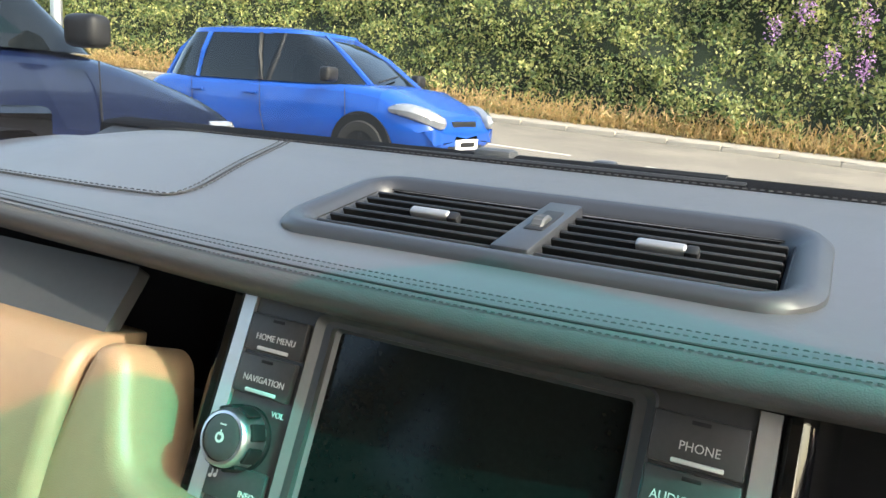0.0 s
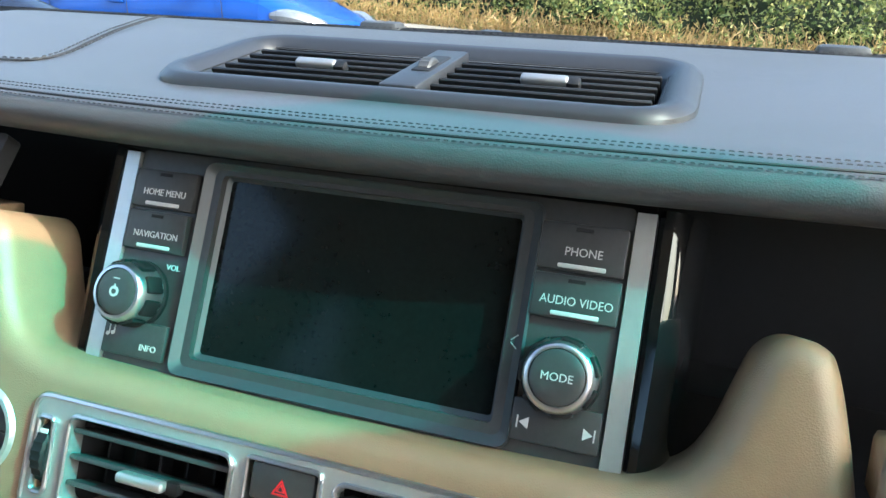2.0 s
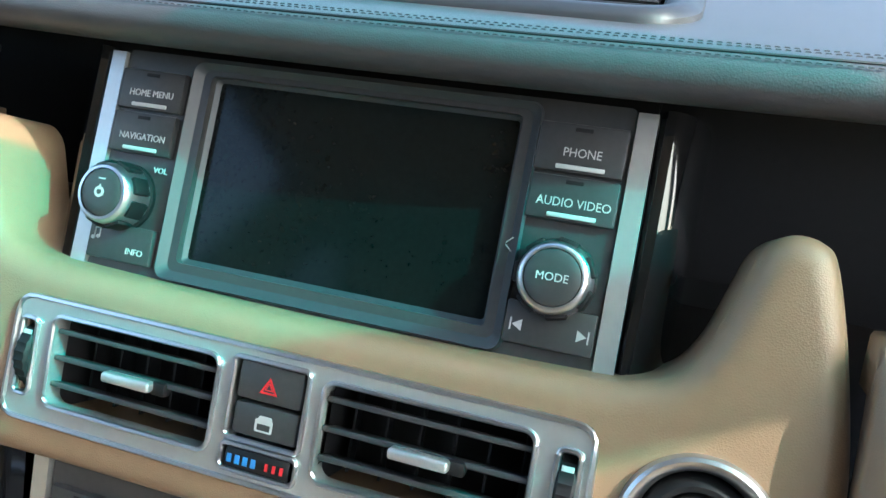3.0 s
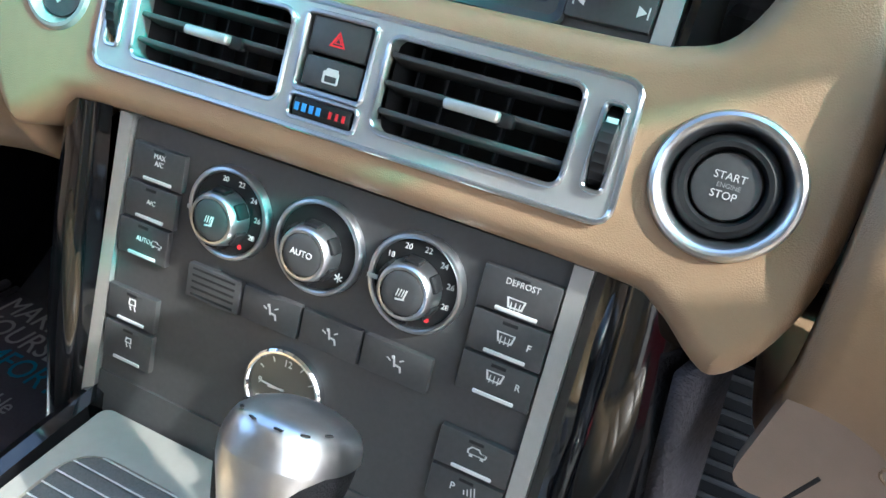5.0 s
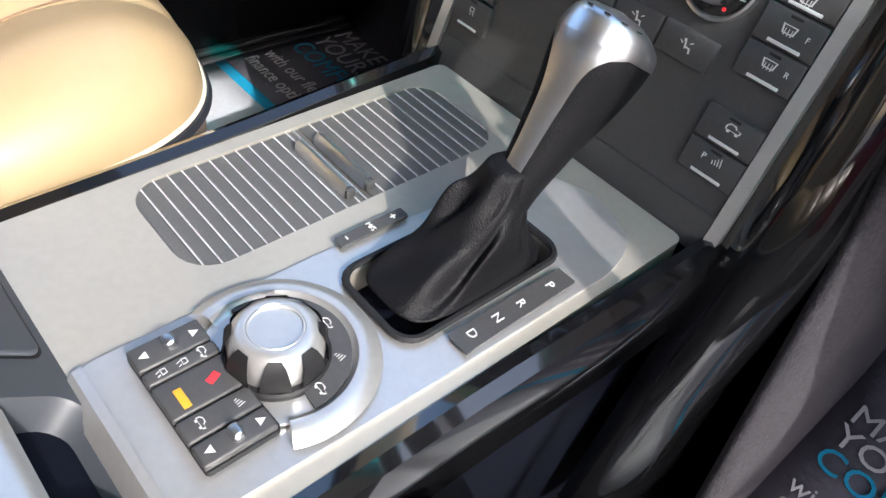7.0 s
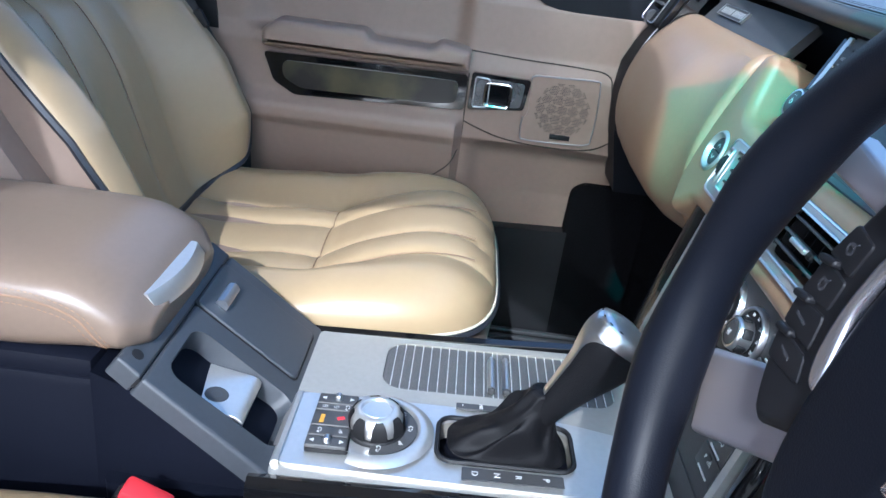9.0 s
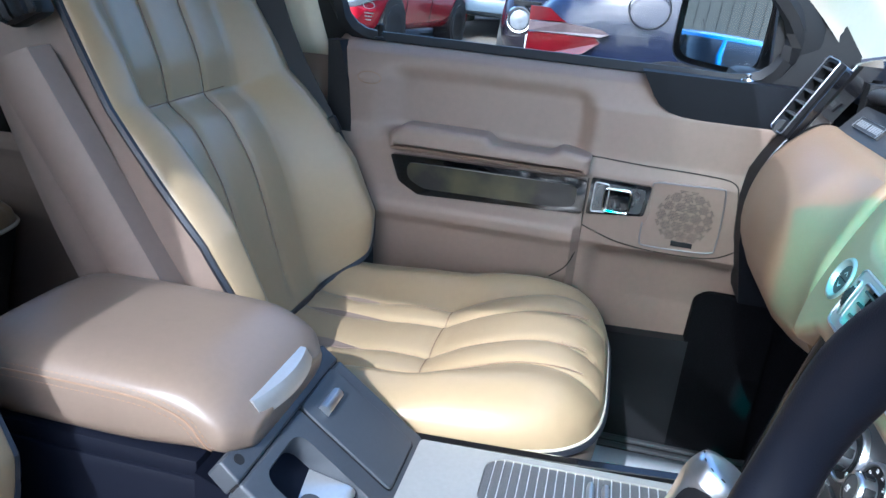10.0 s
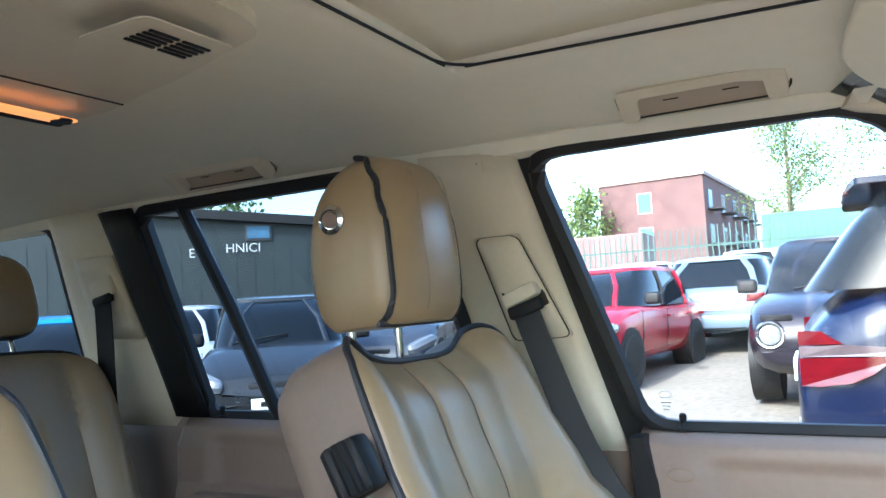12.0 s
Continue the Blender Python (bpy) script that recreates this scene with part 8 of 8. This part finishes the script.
fc = np.array([(-1.6 + 0.42 * i + 0.3 * math.sin(i * 2.1), 19.9 + 0.3 * math.sin(i), 2.9 + 0.9 * math.sin(i * 1.3)) for i in range(16)])
fp = fc[k] + rng.normal(size=(n, 3)) * (0.11, 0.11, 0.17)
fp[:, 2] += 0.35
tagged(leaves("purple_flowers", fp, rng.uniform(0.025, 0.05, n), PURPLE, rng), "purple flower spikes among the shrubs", "flowers", kind="stuff")

BARK = mat("grey_bark", (0.16, 0.13, 0.10), 0.9, vary=0.25, scale=8, fine=0.3, grain=0.6, grain_scale=60)
TREE_LEAF = leaf_mat("tree_leaves", (0.05, 0.09, 0.02), (0.11, 0.17, 0.04), (0.2, 0.24, 0.07))


def tree(x, y, h, spread, seed, n=5200, leaf=0.10):
    r = np.random.default_rng(seed)
    z0 = ground_z(x, y)
    t = thing("tree", (x, y, z0), "slender broadleaved tree with an airy green crown", "tree", "trees behind the yard")
    b = tube([(x, y, z0 - 0.1), (x + 0.05, y, z0 + h * 0.35), (x - 0.05, y + 0.05, z0 + h * 0.7), (x, y, z0 + h * 0.96)], [0.16, 0.12, 0.06, 0.015], 8)
    tips = []
    for i in range(16):
        a, k = r.uniform(0, 6.28), 0.28 + 0.66 * (i / 16)
        s = Vector((x, y, z0 + h * k))
        L = spread * (1.05 - 0.75 * k) * r.uniform(0.7, 1.15)
        e = s + Vector((math.cos(a) * L, math.sin(a) * L, L * r.uniform(0.5, 1.0)))
        mid = (s + e) / 2 + Vector((0, 0, 0.1 * L))
        b = tube([s, mid, e], [0.05 * (1.1 - k), 0.03 * (1.1 - k), 0.008], 5, b)
        tips += [tuple(mid), tuple(e), tuple((mid + e) / 2)]
    tips.append((x, y, z0 + h))
    part("trunk", b, BARK, t, "grey bark trunk and limbs")
    tips = np.array(tips)
    c = tips[r.integers(0, len(tips), n)] + r.normal(size=(n, 3)) * (spread * 0.15, spread * 0.15, spread * 0.17)
    leaves("crown", c, r.uniform(leaf * 0.6, leaf * 1.3, n), TREE_LEAF, r, t, "small green leaves")
    return t


tree(-33, -2.2, 7.4, 2.4, 1, 9000, 0.055)
tree(-30, 1.6, 9.0, 3.0, 2, 11000, 0.06)
tree(-36, 3.5, 10.5, 4.0, 3, 11000, 0.075)
tree(-58, -19.5, 8.5, 3.2, 4, 2500, 0.18)
tree(-26, -28, 8.5, 3.5, 5, 3000, 0.16)
tree(-20, -30, 8.0, 3.5, 6, 3000, 0.16)


# buildings
BRICK = mat("red_brick_wall", (0.095, 0.050, 0.047), 0.85, vary=0.08, scale=0.4, fine=0.12, second=(0.11, 0.06, 0.056), mix_scale=0.8)
PANE = mat("blue_reflecting_window", (0.05, 0.12, 0.2), 0.35, vary=0.2, scale=1.0, spec=0.3)
WHITEF = mat("white_window_frame", (0.35, 0.36, 0.38), 0.5)


def block(name, corner, along, length, depth, height, label, cols, rows, parent=None):
    """A flat-roofed brick block: walls, parapet, rows of windows with frames on the front and the end."""
    z0 = ground_z(*corner)
    t = thing(name, (*corner, z0), label, "building")
    u = Vector((*along, 0)).normalized()
    v = Vector((-u.y, u.x, 0))
    M = Matrix((u, v, Vector((0, 0, 1)))).transposed().to_4x4()
    M.translation = Vector((*corner, z0))
    part("wall", box((length, depth, height), M @ pose(length / 2, depth / 2, height / 2)), BRICK, t, "red brick walls", smooth=False)
    part("roof", box((length + 0.3, depth + 0.3, 0.3), M @ pose(length / 2, depth / 2, height + 0.1)), mat("grey_roof_edge", (0.25, 0.2, 0.19), 0.8), t)
    for r in range(rows):
        for c in cols:
            z = 2.2 + 2.75 * r
            w = part("window", box((1.0, 0.12, 1.5), M @ pose(c, -0.02, z)), PANE, t, "tall blue window", smooth=False)
            part("window_frame", box((1.16, 0.08, 1.66), M @ pose(c, -0.01, z)), WHITEF, w, smooth=False)
    for r in range(rows):
        for c in range(2, int(depth), 5):
            z = 2.2 + 2.75 * r
            w = part("window", box((0.12, 1.3, 1.5), M @ pose(length + 0.02, c, z)), PANE, t, "tall blue window", smooth=False)
            bl = part("balcony", box((1.1, 1.9, 0.12), M @ pose(length + 0.55, c, z - 0.85)), BLACK, t, "small dark balcony", smooth=False)
            for k in (-0.9, -0.45, 0, 0.45, 0.9):
                part("baluster", box((0.05, 0.05, 0.9), M @ pose(length + 1.05, c + k, z - 0.4)), BLACK, bl, smooth=False)
    return t


block("apartment_block", (-60, -18.4), (0.3, 8.4), 8.3, 24, 9.5, "four-storey red brick apartment block with blue windows", (3.7,), 3)
# dark workshop behind the rear door
GREENM = mat("dark_green_cladding", (0.006, 0.014, 0.016), 0.55, vary=0.15, scale=0.7, fine=0.1)
shed = thing("workshop", (-16, -15, ground_z(-16, -15)), "dark green clad workshop with white lettering and gabled roof", "building")
SM = mframe((-13.5, -17.5, ground_z(-14, -16)), (0, 0, 1), (-0.64, 0.77, 0))
gable = [(-15, 0), (9.5, 0), (9.5, 3.3), (-3.5, 4.5), (-15, 3.3)]
part("wall", slab(gable, -8, 0, SM), GREENM, shed, "dark green profiled wall", smooth=False)
for i in range(48):
    part("cladding_rib", box((0.06, 3.3, 0.05), SM @ pose(-14.6 + 0.5 * i, 1.65, -0.012)), GREENM, shed, smooth=False)
part("roof_edge", box((13.4, 0.25, 0.4), SM @ pose(3.0, 3.98, 0.1, 0, 0, -5.3)), BLACK, shed, smooth=False)
part("roof_edge", box((11.8, 0.25, 0.4), SM @ pose(-9.3, 3.98, 0.1, 0, 0, 6.0)), BLACK, shed, smooth=False)
sw_ = part("window", box((0.62, 0.34, 0.1), SM @ pose(3.55, 3.52, 0.05)), PANE, shed, "small high window", smooth=False)
part("window_frame", box((0.74, 0.46, 0.06), SM @ pose(3.55, 3.52, 0.03)), GREY, sw_, smooth=False)
lettering("E", 0.36, SM @ pose(1.72, 2.98, 0.07), PRINT, shed)
lettering("HNICI", 0.36, SM @ pose(3.12, 3.08, 0.07), PRINT, shed)

# fence and containers along the far side of the yard
FENCE = mat("green_steel_fence", (0.02, 0.065, 0.058), 0.5, vary=0.1, scale=2, fine=0.1)
fence = thing("palisade_fence", (-22, -4, ground_z(-22, -4)), "green steel palisade fence", "fence")
pm = bpy.data.meshes.new("pale")
pb_ = box((0.02, 0.07, 2.4), None, 0.0)
for v in pb_.verts:
    if v.co.z > 0:
        v.co.y *= 0.4
pb_.to_mesh(pm)
pb_.free()
pm.materials.append(FENCE)
for i in range(110):
    y = -16 + 0.165 * i
    o = new("pale", pm)
    o.parent = fence
    o.location = (0, y + 4, ground_z(-22, y) - fence.location.z + 1.2)
for h in (0.5, 1.9):
    part("fence_rail", box((0.05, 18.4, 0.06), pose(-22.05, -7, ground_z(-22, -7) + h)), FENCE, fence, smooth=False)


def container(x, y, turn, color, label):
    t = thing("shipping_container", (x, y, ground_z(x, y)), label, "container", "containers behind the fence")
    m = mat("container_paint", color, 0.55, vary=0.12, scale=0.8, fine=0.15)
    M = pose(x, y, ground_z(x, y) + 1.3, 0, 0, turn)
    part("shell", box((2.4, 6.0, 2.6), M, 0.03), m, t, smooth=False)
    for i in range(20):
        part("rib", box((0.05, 0.14, 2.4), M @ pose(1.2, -2.85 + 0.3 * i, 0)), m, t, smooth=False)
    return t


container(-27, -9.5, 4, (0.15, 0.075, 0.07), "rust red shipping container behind the fence")
container(-27, 0.5, -2, (0.03, 0.10, 0.07), "green shipping container behind the fence")
container(-27, -15.8, 0, (0.12, 0.15, 0.14), "pale green shipping container behind the fence")


# parked cars
TYRE = mat("tyre_rubber", (0.015, 0.015, 0.015), 0.8, vary=0.1, scale=10)
RIMM = mat("alloy_rim", (0.5, 0.5, 0.52), 0.3, 0.8, vary=0.05)
CARGLASS = mat("dark_car_glass", (0.006, 0.008, 0.010), 0.05, vary=0.03, scale=2, spec=0.25, rough_vary=0.02)
LAMPG = mat("clear_lamp_lens", (0.17, 0.18, 0.20), 0.12, vary=0.15, scale=18, coat=0.5)
LAMPB = mat("pale_lamp_band", (0.10, 0.075, 0.08), 0.15, vary=0.15, scale=18, coat=0.4)
LAMPR = mat("red_lamp_lens", (0.085, 0.003, 0.006), 0.12, vary=0.2, scale=14, coat=0.5)
PLATEM = mat("white_number_plate", (0.75, 0.75, 0.72), 0.4)
paints = {}


def paint(color):
    if color not in paints:
        paints[color] = mat("car_paint", color, 0.25, 0.05, vary=0.04, scale=3, coat=0.25, spec=0.35, rough_vary=0.04)
    return paints[color]


def parked_car(x, y, turn, color, label, L=4.0, W=1.7, H=1.5, belt=0.95, hood=0.92, nose=0.72, base_f=0.95, roof_f=0.28, roof_r=-1.45, base_r=-1.85, tail=0.95, wheel_r=0.31, suv=False, tall=False):
    """A car whose nose points along its own +x; the shape is given by heights and places along its length."""
    z0 = ground_z(x, y)
    t = thing("parked_car", (x, y, z0), label, "car", "parked cars")
    M = pose(x, y, z0, 0, 0, turn)
    h, w = L / 2, W / 2
    pm_ = paint(color)
    top = [(-h, tail - 0.25), (-h + 0.06, tail - 0.05), (-h + 0.25, tail), (base_r, belt), (0, belt), (base_f - 0.1, belt - 0.01), (base_f + 0.2, hood), (h - 0.35, nose + 0.05), (h - 0.08, nose - 0.08), (h, nose - 0.25)]
    secs = []
    for xx in [-h, -h + 0.04, -h + 0.12, -h + 0.3, -h + 0.7, -0.8, 0, 0.6, base_f, base_f + 0.3, h - 0.7, h - 0.4, h - 0.2, h - 0.08, h - 0.02, h]:
        zt = curve_at(top, xx)
        e = abs(xx) / h
        ww = w * (1 - 0.16 * max(0, (e - 0.72) / 0.28) ** 2.2)
        zb = 0.24 + (0.12 * max(0, (e - 0.9) / 0.1))
        prof = [(0.0, zb), (ww * 0.86, zb), (ww * 0.96, zb + 0.12), (ww, zb + 0.30), (ww * 0.995, zt - 0.22), (ww * 0.965, zt - 0.07), (ww * 0.88, zt - 0.005), (ww * 0.6, zt + 0.02), (0, zt + 0.03)]
        secs.append([(xx, a, z) for a, z in prof] + [(xx, -a, z) for a, z in prof[-2:0:-1]])
    part("body", loft(secs, m=M), pm_, t, "painted body", subsurf=1)

    def ring(x0, x1, ww, z, p=9 if suv else 4.5):
        return [(a, b, z) for a, b in superloop(x0, x1, -ww, ww, p, 48)]
    k = H - belt

    def hug(xx, f_, wide):
        x0, x1 = base_r + (roof_r - base_r) * f_, base_f + (roof_f - base_f) * f_
        e_ = min(0.995, abs(xx - (x0 + x1) / 2) / ((x1 - x0) / 2))
        return w * wide * (1 - e_ ** 4.5) ** (1 / 4.5)
    glass = [ring(base_r, base_f, w * 0.93, belt - 0.03), ring(base_r + (roof_r - base_r) * 0.5, base_f + (roof_f - base_f) * 0.5, w * 0.87, belt + k * 0.48), ring(roof_r - 0.02, roof_f + 0.04, w * 0.78, H - 0.07)]
    part("glasshouse", loft(glass, m=M), CARGLASS, t, "dark windows")
    if tall:
        wing = [(roof_r - 0.17, 0.70), (roof_r - 0.19, 0.40), (roof_r - 0.195, 0.0)]
        edge = [(a, b_ * w * 1.08) for a, b_ in wing] + [(a, -b_ * w * 1.08) for a, b_ in wing[-2::-1]] + [(roof_r + 0.12, -w * 0.74), (roof_r + 0.12, w * 0.74)]
        part("spoiler", slab(corner_round(edge, 0.03)[::-1], -0.02, 0.02, M @ pose(0, 0, H - 0.075, 0, 0, 0), 0.014, seg=3), pm_, t, "painted roof spoiler")
        part("brake_light", box((0.03, 0.46, 0.022), M @ pose(roof_r - 0.185, 0, H - 0.078), 0.006), LAMPR, t, "red high brake light")
        part("fuel_cap", tube([tuple(M @ Vector((-1.62 + 0.09 * math.cos(a), -w * 0.985 - 0.004, belt - 0.16 + 0.085 * math.sin(a)))) for a in span(0, 2 * math.pi, 28)[:-1]], 0.004, 5, closed=True), BLACK, t, "outline of the fuel flap")
    roof = [ring(roof_r - 0.06, roof_f + 0.03, w * 0.79, H - 0.08, 4), ring(roof_r - 0.03, roof_f, w * 0.765, H - 0.03, 4), ring(roof_r + 0.15, roof_f - 0.2, w * 0.62, H, 3.5), ring(-0.75, -0.45, w * 0.2, H + 0.012, 3)]
    part("roof", loft(roof, m=M), pm_, t, "painted roof")
    for s in (-1, 1):
        for xb, xt, r in ((base_f - 0.06, roof_f, 0.035), (-0.15, -0.25, 0.03), (base_r + 0.75, roof_r + 0.45, 0.035), (base_r + 0.1, roof_r + 0.02, 0.03 if suv else 0.05)):
            part("pillar", tube([(xb, s * hug(xb, 0, 0.925), belt - 0.03), ((xb + xt) / 2, s * hug((xb + xt) / 2, 0.5, 0.872), belt + k * 0.48), (xt, s * hug(xt, 1, 0.785), H - 0.08)], r, 6, m=M), pm_ if xb != -0.15 else BLACK, t)
        part("wing_mirror", box((0.13, 0.2, 0.15), M @ pose(base_f - 0.32, s * (w + 0.09), belt + 0.07), 0.04, 3), BLACK, t)
        for xb in (-0.25, -1.05):
            part("door_handle", box((0.2, 0.03, 0.03), M @ pose(xb, s * (w + 0.005), belt - 0.17), 0.01), pm_, t)
        for xb in (-0.12, base_r + 0.72, base_f - 0.18):
            part("door_gap", tube([(xb, s * (w * 0.998 + 0.002), belt - 0.06), (xb + 0.02, s * (w + 0.003), 0.6), (xb + 0.08, s * (w * 0.99 + 0.002), 0.36)], 0.005, 4, m=M), BLACK, t)
        for xw in (-h + 0.72, h - 0.82):
            part("wheel_arch", lathe([(0, -0.13), (wheel_r * 1.17, -0.13), (wheel_r * 1.19, 0.128), (0, 0.128)], M @ pose(xw, s * (w - 0.12), wheel_r + 0.02, 90, 0, 0), 30), BLACK, t)
            wh = part("wheel", lathe([(wheel_r * 0.62, -0.11), (wheel_r * 0.9, -0.115), (wheel_r, -0.09), (wheel_r, 0.09), (wheel_r * 0.9, 0.115), (wheel_r * 0.62, 0.11)], M @ pose(xw, s * (w - 0.095), wheel_r, 90, 0, 0), 30), TYRE, t, "black tyre")
            part("rim", lathe([(wheel_r * 0.64, 0.10), (wheel_r * 0.6, 0.085), (wheel_r * 0.2, 0.10), (0, 0.105)], M @ pose(xw, s * (w - 0.095), wheel_r, -90 * s, 0, 0), 30), RIMM, wh, "alloy rim")
            for a in range(5):
                part("spoke_gap", box((wheel_r * 0.2, wheel_r * 0.34, 0.02), M @ pose(xw, s * (w - 0.095), wheel_r, -90 * s, 0, 0) @ pose(0, 0, 0, 0, 0, 72 * a) @ pose(0, wheel_r * 0.4, 0.095), 0.01), BLACK, wh)
        hl = [(h - 0.50, s * w * 0.955, nose - 0.02), (h - 0.27, s * w * 0.925, nose - 0.03), (h - 0.06, s * w * 0.72, nose - 0.12), (h - 0.04, s * w * 0.62, nose - 0.14)]
        if not suv or tall:
            part("headlight", tube([(a, b_, c_ - 0.06) for a, b_, c_ in smooth_loop(hl, 4, False)], 0.03, 6, m=M) if tall else tube(smooth_loop(hl, 4, False), [0.03, 0.05, 0.06, 0.07, 0.075, 0.08, 0.085, 0.085, 0.085, 0.08, 0.075, 0.06, 0.04], 8, m=M), LAMPG, t, "clear headlight")
        tl = [(-h + 0.30, s * w * 0.985, tail - 0.16), (-h + 0.12, s * w * 0.93, tail - 0.17), (-h + 0.045, s * w * 0.80, tail - 0.19), (-h + 0.02, s * w * 0.62, tail - 0.2)]
        bands = () if tall else ((-0.05, 0.055, LAMPR),)
        for lo, hi, lm in bands:
            strip = [[(px - 0.02, py + s * dy, pz + zz) for zz, dy in ((lo, -0.05), (lo, 0.004), (lo + 0.01, 0.014), (hi - 0.01, 0.010), (hi, 0.0), (hi, -0.05))] for px, py, pz in smooth_loop(tl, 4, False)]
            part("tail_light", loft(strip, m=M), lm, t, "red tail light" if lm is LAMPR else "clear band of the tail light")
    if suv and not tall:
        for s in (-1, 1):
            RM = M @ mframe((h - 0.07, s * w * 0.72, nose - 0.22), (0, 0, 1), (0, 1, 0))
            rl = part("round_headlight", lathe([(0, 0.10), (0.05, 0.095), (0.085, 0.08), (0.098, 0.05), (0.098, -0.05)], RM, 32), LAMPG, t, "round clear headlight")
            part("lamp_ring", lathe([(0.097, 0.06), (0.103, 0.082), (0.115, 0.084), (0.125, 0.06), (0.125, -0.05)], RM, 32), CHROME, rl, "chrome ring")
            part("slim_grille", box((0.03, 0.26, 0.05), M @ pose(h - 0.07, s * w * 0.66, nose - 0.07, 0, 15, 0), 0.01), BLACK, t)
    if tall:
        for s in (-1, 1):
            for pts, lm in (([(-h + 0.03, 1.02), (-h + 0.12, 1.02), (-h + 0.16, 0.99), (-h + 0.20, 0.966), (-h + 0.03, 0.957)], LAMPR), ([(-h + 0.03, 0.953), (-h + 0.20, 0.962), (-h + 0.36, 0.950), (-h + 0.40, 0.932), (-h + 0.36, 0.916), (-h + 0.03, 0.909)], LAMPB), ([(-h + 0.03, 0.904), (-h + 0.34, 0.911), (-h + 0.36, 0.892), (-h + 0.30, 0.842), (-h + 0.22, 0.803), (-h + 0.10, 0.785), (-h + 0.03, 0.785)], LAMPR)):
                ys_ = [w * (1 - 0.16 * max(0, (abs(a) / h - 0.72) / 0.28) ** 2.2) for a, z in pts]
                loft_ = [[(a, s * (y_ + d_), z) for (a, z), y_ in zip(pts, ys_)] for d_ in (-0.03, 0.010, 0.014)]
                part("tail_light", loft(loft_, m=M), lm, t, "red tail light" if lm is LAMPR else "clear band of the tail light", smooth=False)
    part("front_grille", box((0.05, W * 0.5, 0.16), M @ pose(h - 0.03, 0, 0.42), 0.02), BLACK, t)
    part("upper_grille", box((0.05, W * 0.34, 0.09), M @ pose(h - 0.05, 0, nose - 0.16), 0.02), BLACK, t)
    part("front_plate", box((0.02, 0.52, 0.11), M @ pose(h + 0.005, 0, 0.40), 0.004), PLATEM, t, "white number plate")
    part("plate_bar", box((0.02, 0.34, 0.05), M @ pose(h + 0.008, 0, 0.40)), BLACK, t)
    part("rear_plate", box((0.02, 0.52, 0.11), M @ pose(-h - 0.005, 0, tail - 0.3), 0.004), PLATEM, t, "number plate")
    part("rear_bumper", box((0.1, W * 0.9, 0.2), M @ pose(-h + 0.02, 0, 0.42), 0.04), pm_ if not suv else CHROME, t)
    part("antenna", tube([(roof_r + 0.2, 0, H), (roof_r + 0.02, 0, H + 0.2)], 0.006, 5, m=M), BLACK, t)
    part("wiper", tube([(base_f + 0.02, -0.5, belt + 0.02), (base_f - 0.12, 0.1, belt + 0.1)], 0.012, 5, m=M), BLACK, t)
    return t


parked_car(-5.5, 7.95, 0, (0.007, 0.058, 0.30), "bright blue small family car parked across the yard", L=4.1, W=1.69, H=1.54, belt=0.98, hood=0.95, nose=0.76, base_f=1.2, roof_f=0.35)
suv = parked_car(-4.0, 2.12, 93, (0.004, 0.0075, 0.026), "dark blue estate off-roader parked close alongside", L=4.35, W=1.92, H=1.74, belt=1.22, hood=1.12, nose=0.92, base_f=1.05, roof_f=0.35, roof_r=-1.70, base_r=-2.12, tail=1.10, wheel_r=0.38, suv=True, tall=True)
parked_car(-8.7, 0.15, 0, (0.012, 0.010, 0.016), "black compact crossover with round headlights", L=4.1, W=1.76, H=1.57, belt=1.0, hood=1.0, nose=0.85, suv=True)
parked_car(-9.6, -2.9, -6, (0.30, 0.006, 0.018), "red hatchback facing the yard", L=4.0, W=1.72, H=1.46)
parked_car(-13.2, -1.75, 180, (0.11, 0.15, 0.20), "silver blue hatchback seen from behind", L=3.95, W=1.74, H=1.42)
parked_car(-17.5, -1.6, 175, (0.36, 0.37, 0.38), "white hatchback further back in the yard", L=4.0, W=1.72, H=1.5)
parked_car(-18.5, -4.4, 180, (0.55, 0.57, 0.6), "silver saloon further back in the yard", L=4.3, W=1.74, H=1.45)
parked_car(-6.7, -6.1, 40, (0.02, 0.022, 0.026), "black hatchback facing the yard", L=3.9, W=1.7, H=1.5)
parked_car(-7.9, -9.3, 42, (0.45, 0.48, 0.52), "silver hatchback parked in the row", L=4.0, W=1.7, H=1.5)
parked_car(-4.2, -6.9, 46, (0.02, 0.22, 0.55), "bright blue hatchback parked in the row", L=4.0, W=1.7, H=1.5)
parked_car(-9.8, -11.2, 44, (0.35, 0.45, 0.35), "pale green hatchback parked in the row", L=4.0, W=1.7, H=1.5)
parked_car(-9.6, -6.2, 20, (0.05, 0.055, 0.07), "dark grey hatchback parked in the row", L=4.0, W=1.7, H=1.5)
parked_car(-2.4, -9.4, 58, (0.02, 0.20, 0.52), "bright blue small hatchback parked behind", L=3.9, W=1.68, H=1.48)
parked_car(-1.2, -12.0, 60, (0.5, 0.53, 0.56), "silver hatchback parked behind", L=4.0, W=1.7, H=1.5)
parked_car(2.85, 0.6, 92, (0.30, 0.006, 0.018), "red hatchback parked beside the open driver's door", L=4.0, W=1.72, H=1.46)
lamp = thing("yard_pole", (-6.9, 5.6, ground_z(-6.9, 5.6)), "grey steel lamp pole in the yard", "lamp pole")
part("pole", tube([(-6.9, 5.6, 0.3), (-6.9, 5.6, 4.6)], 0.055, 12), RIMM, lamp)
part("foot", box((0.2, 0.2, 0.05), pose(-6.9, 5.6, ground_z(-6.9, 5.6) + 0.02), 0.01), RIMM, lamp)
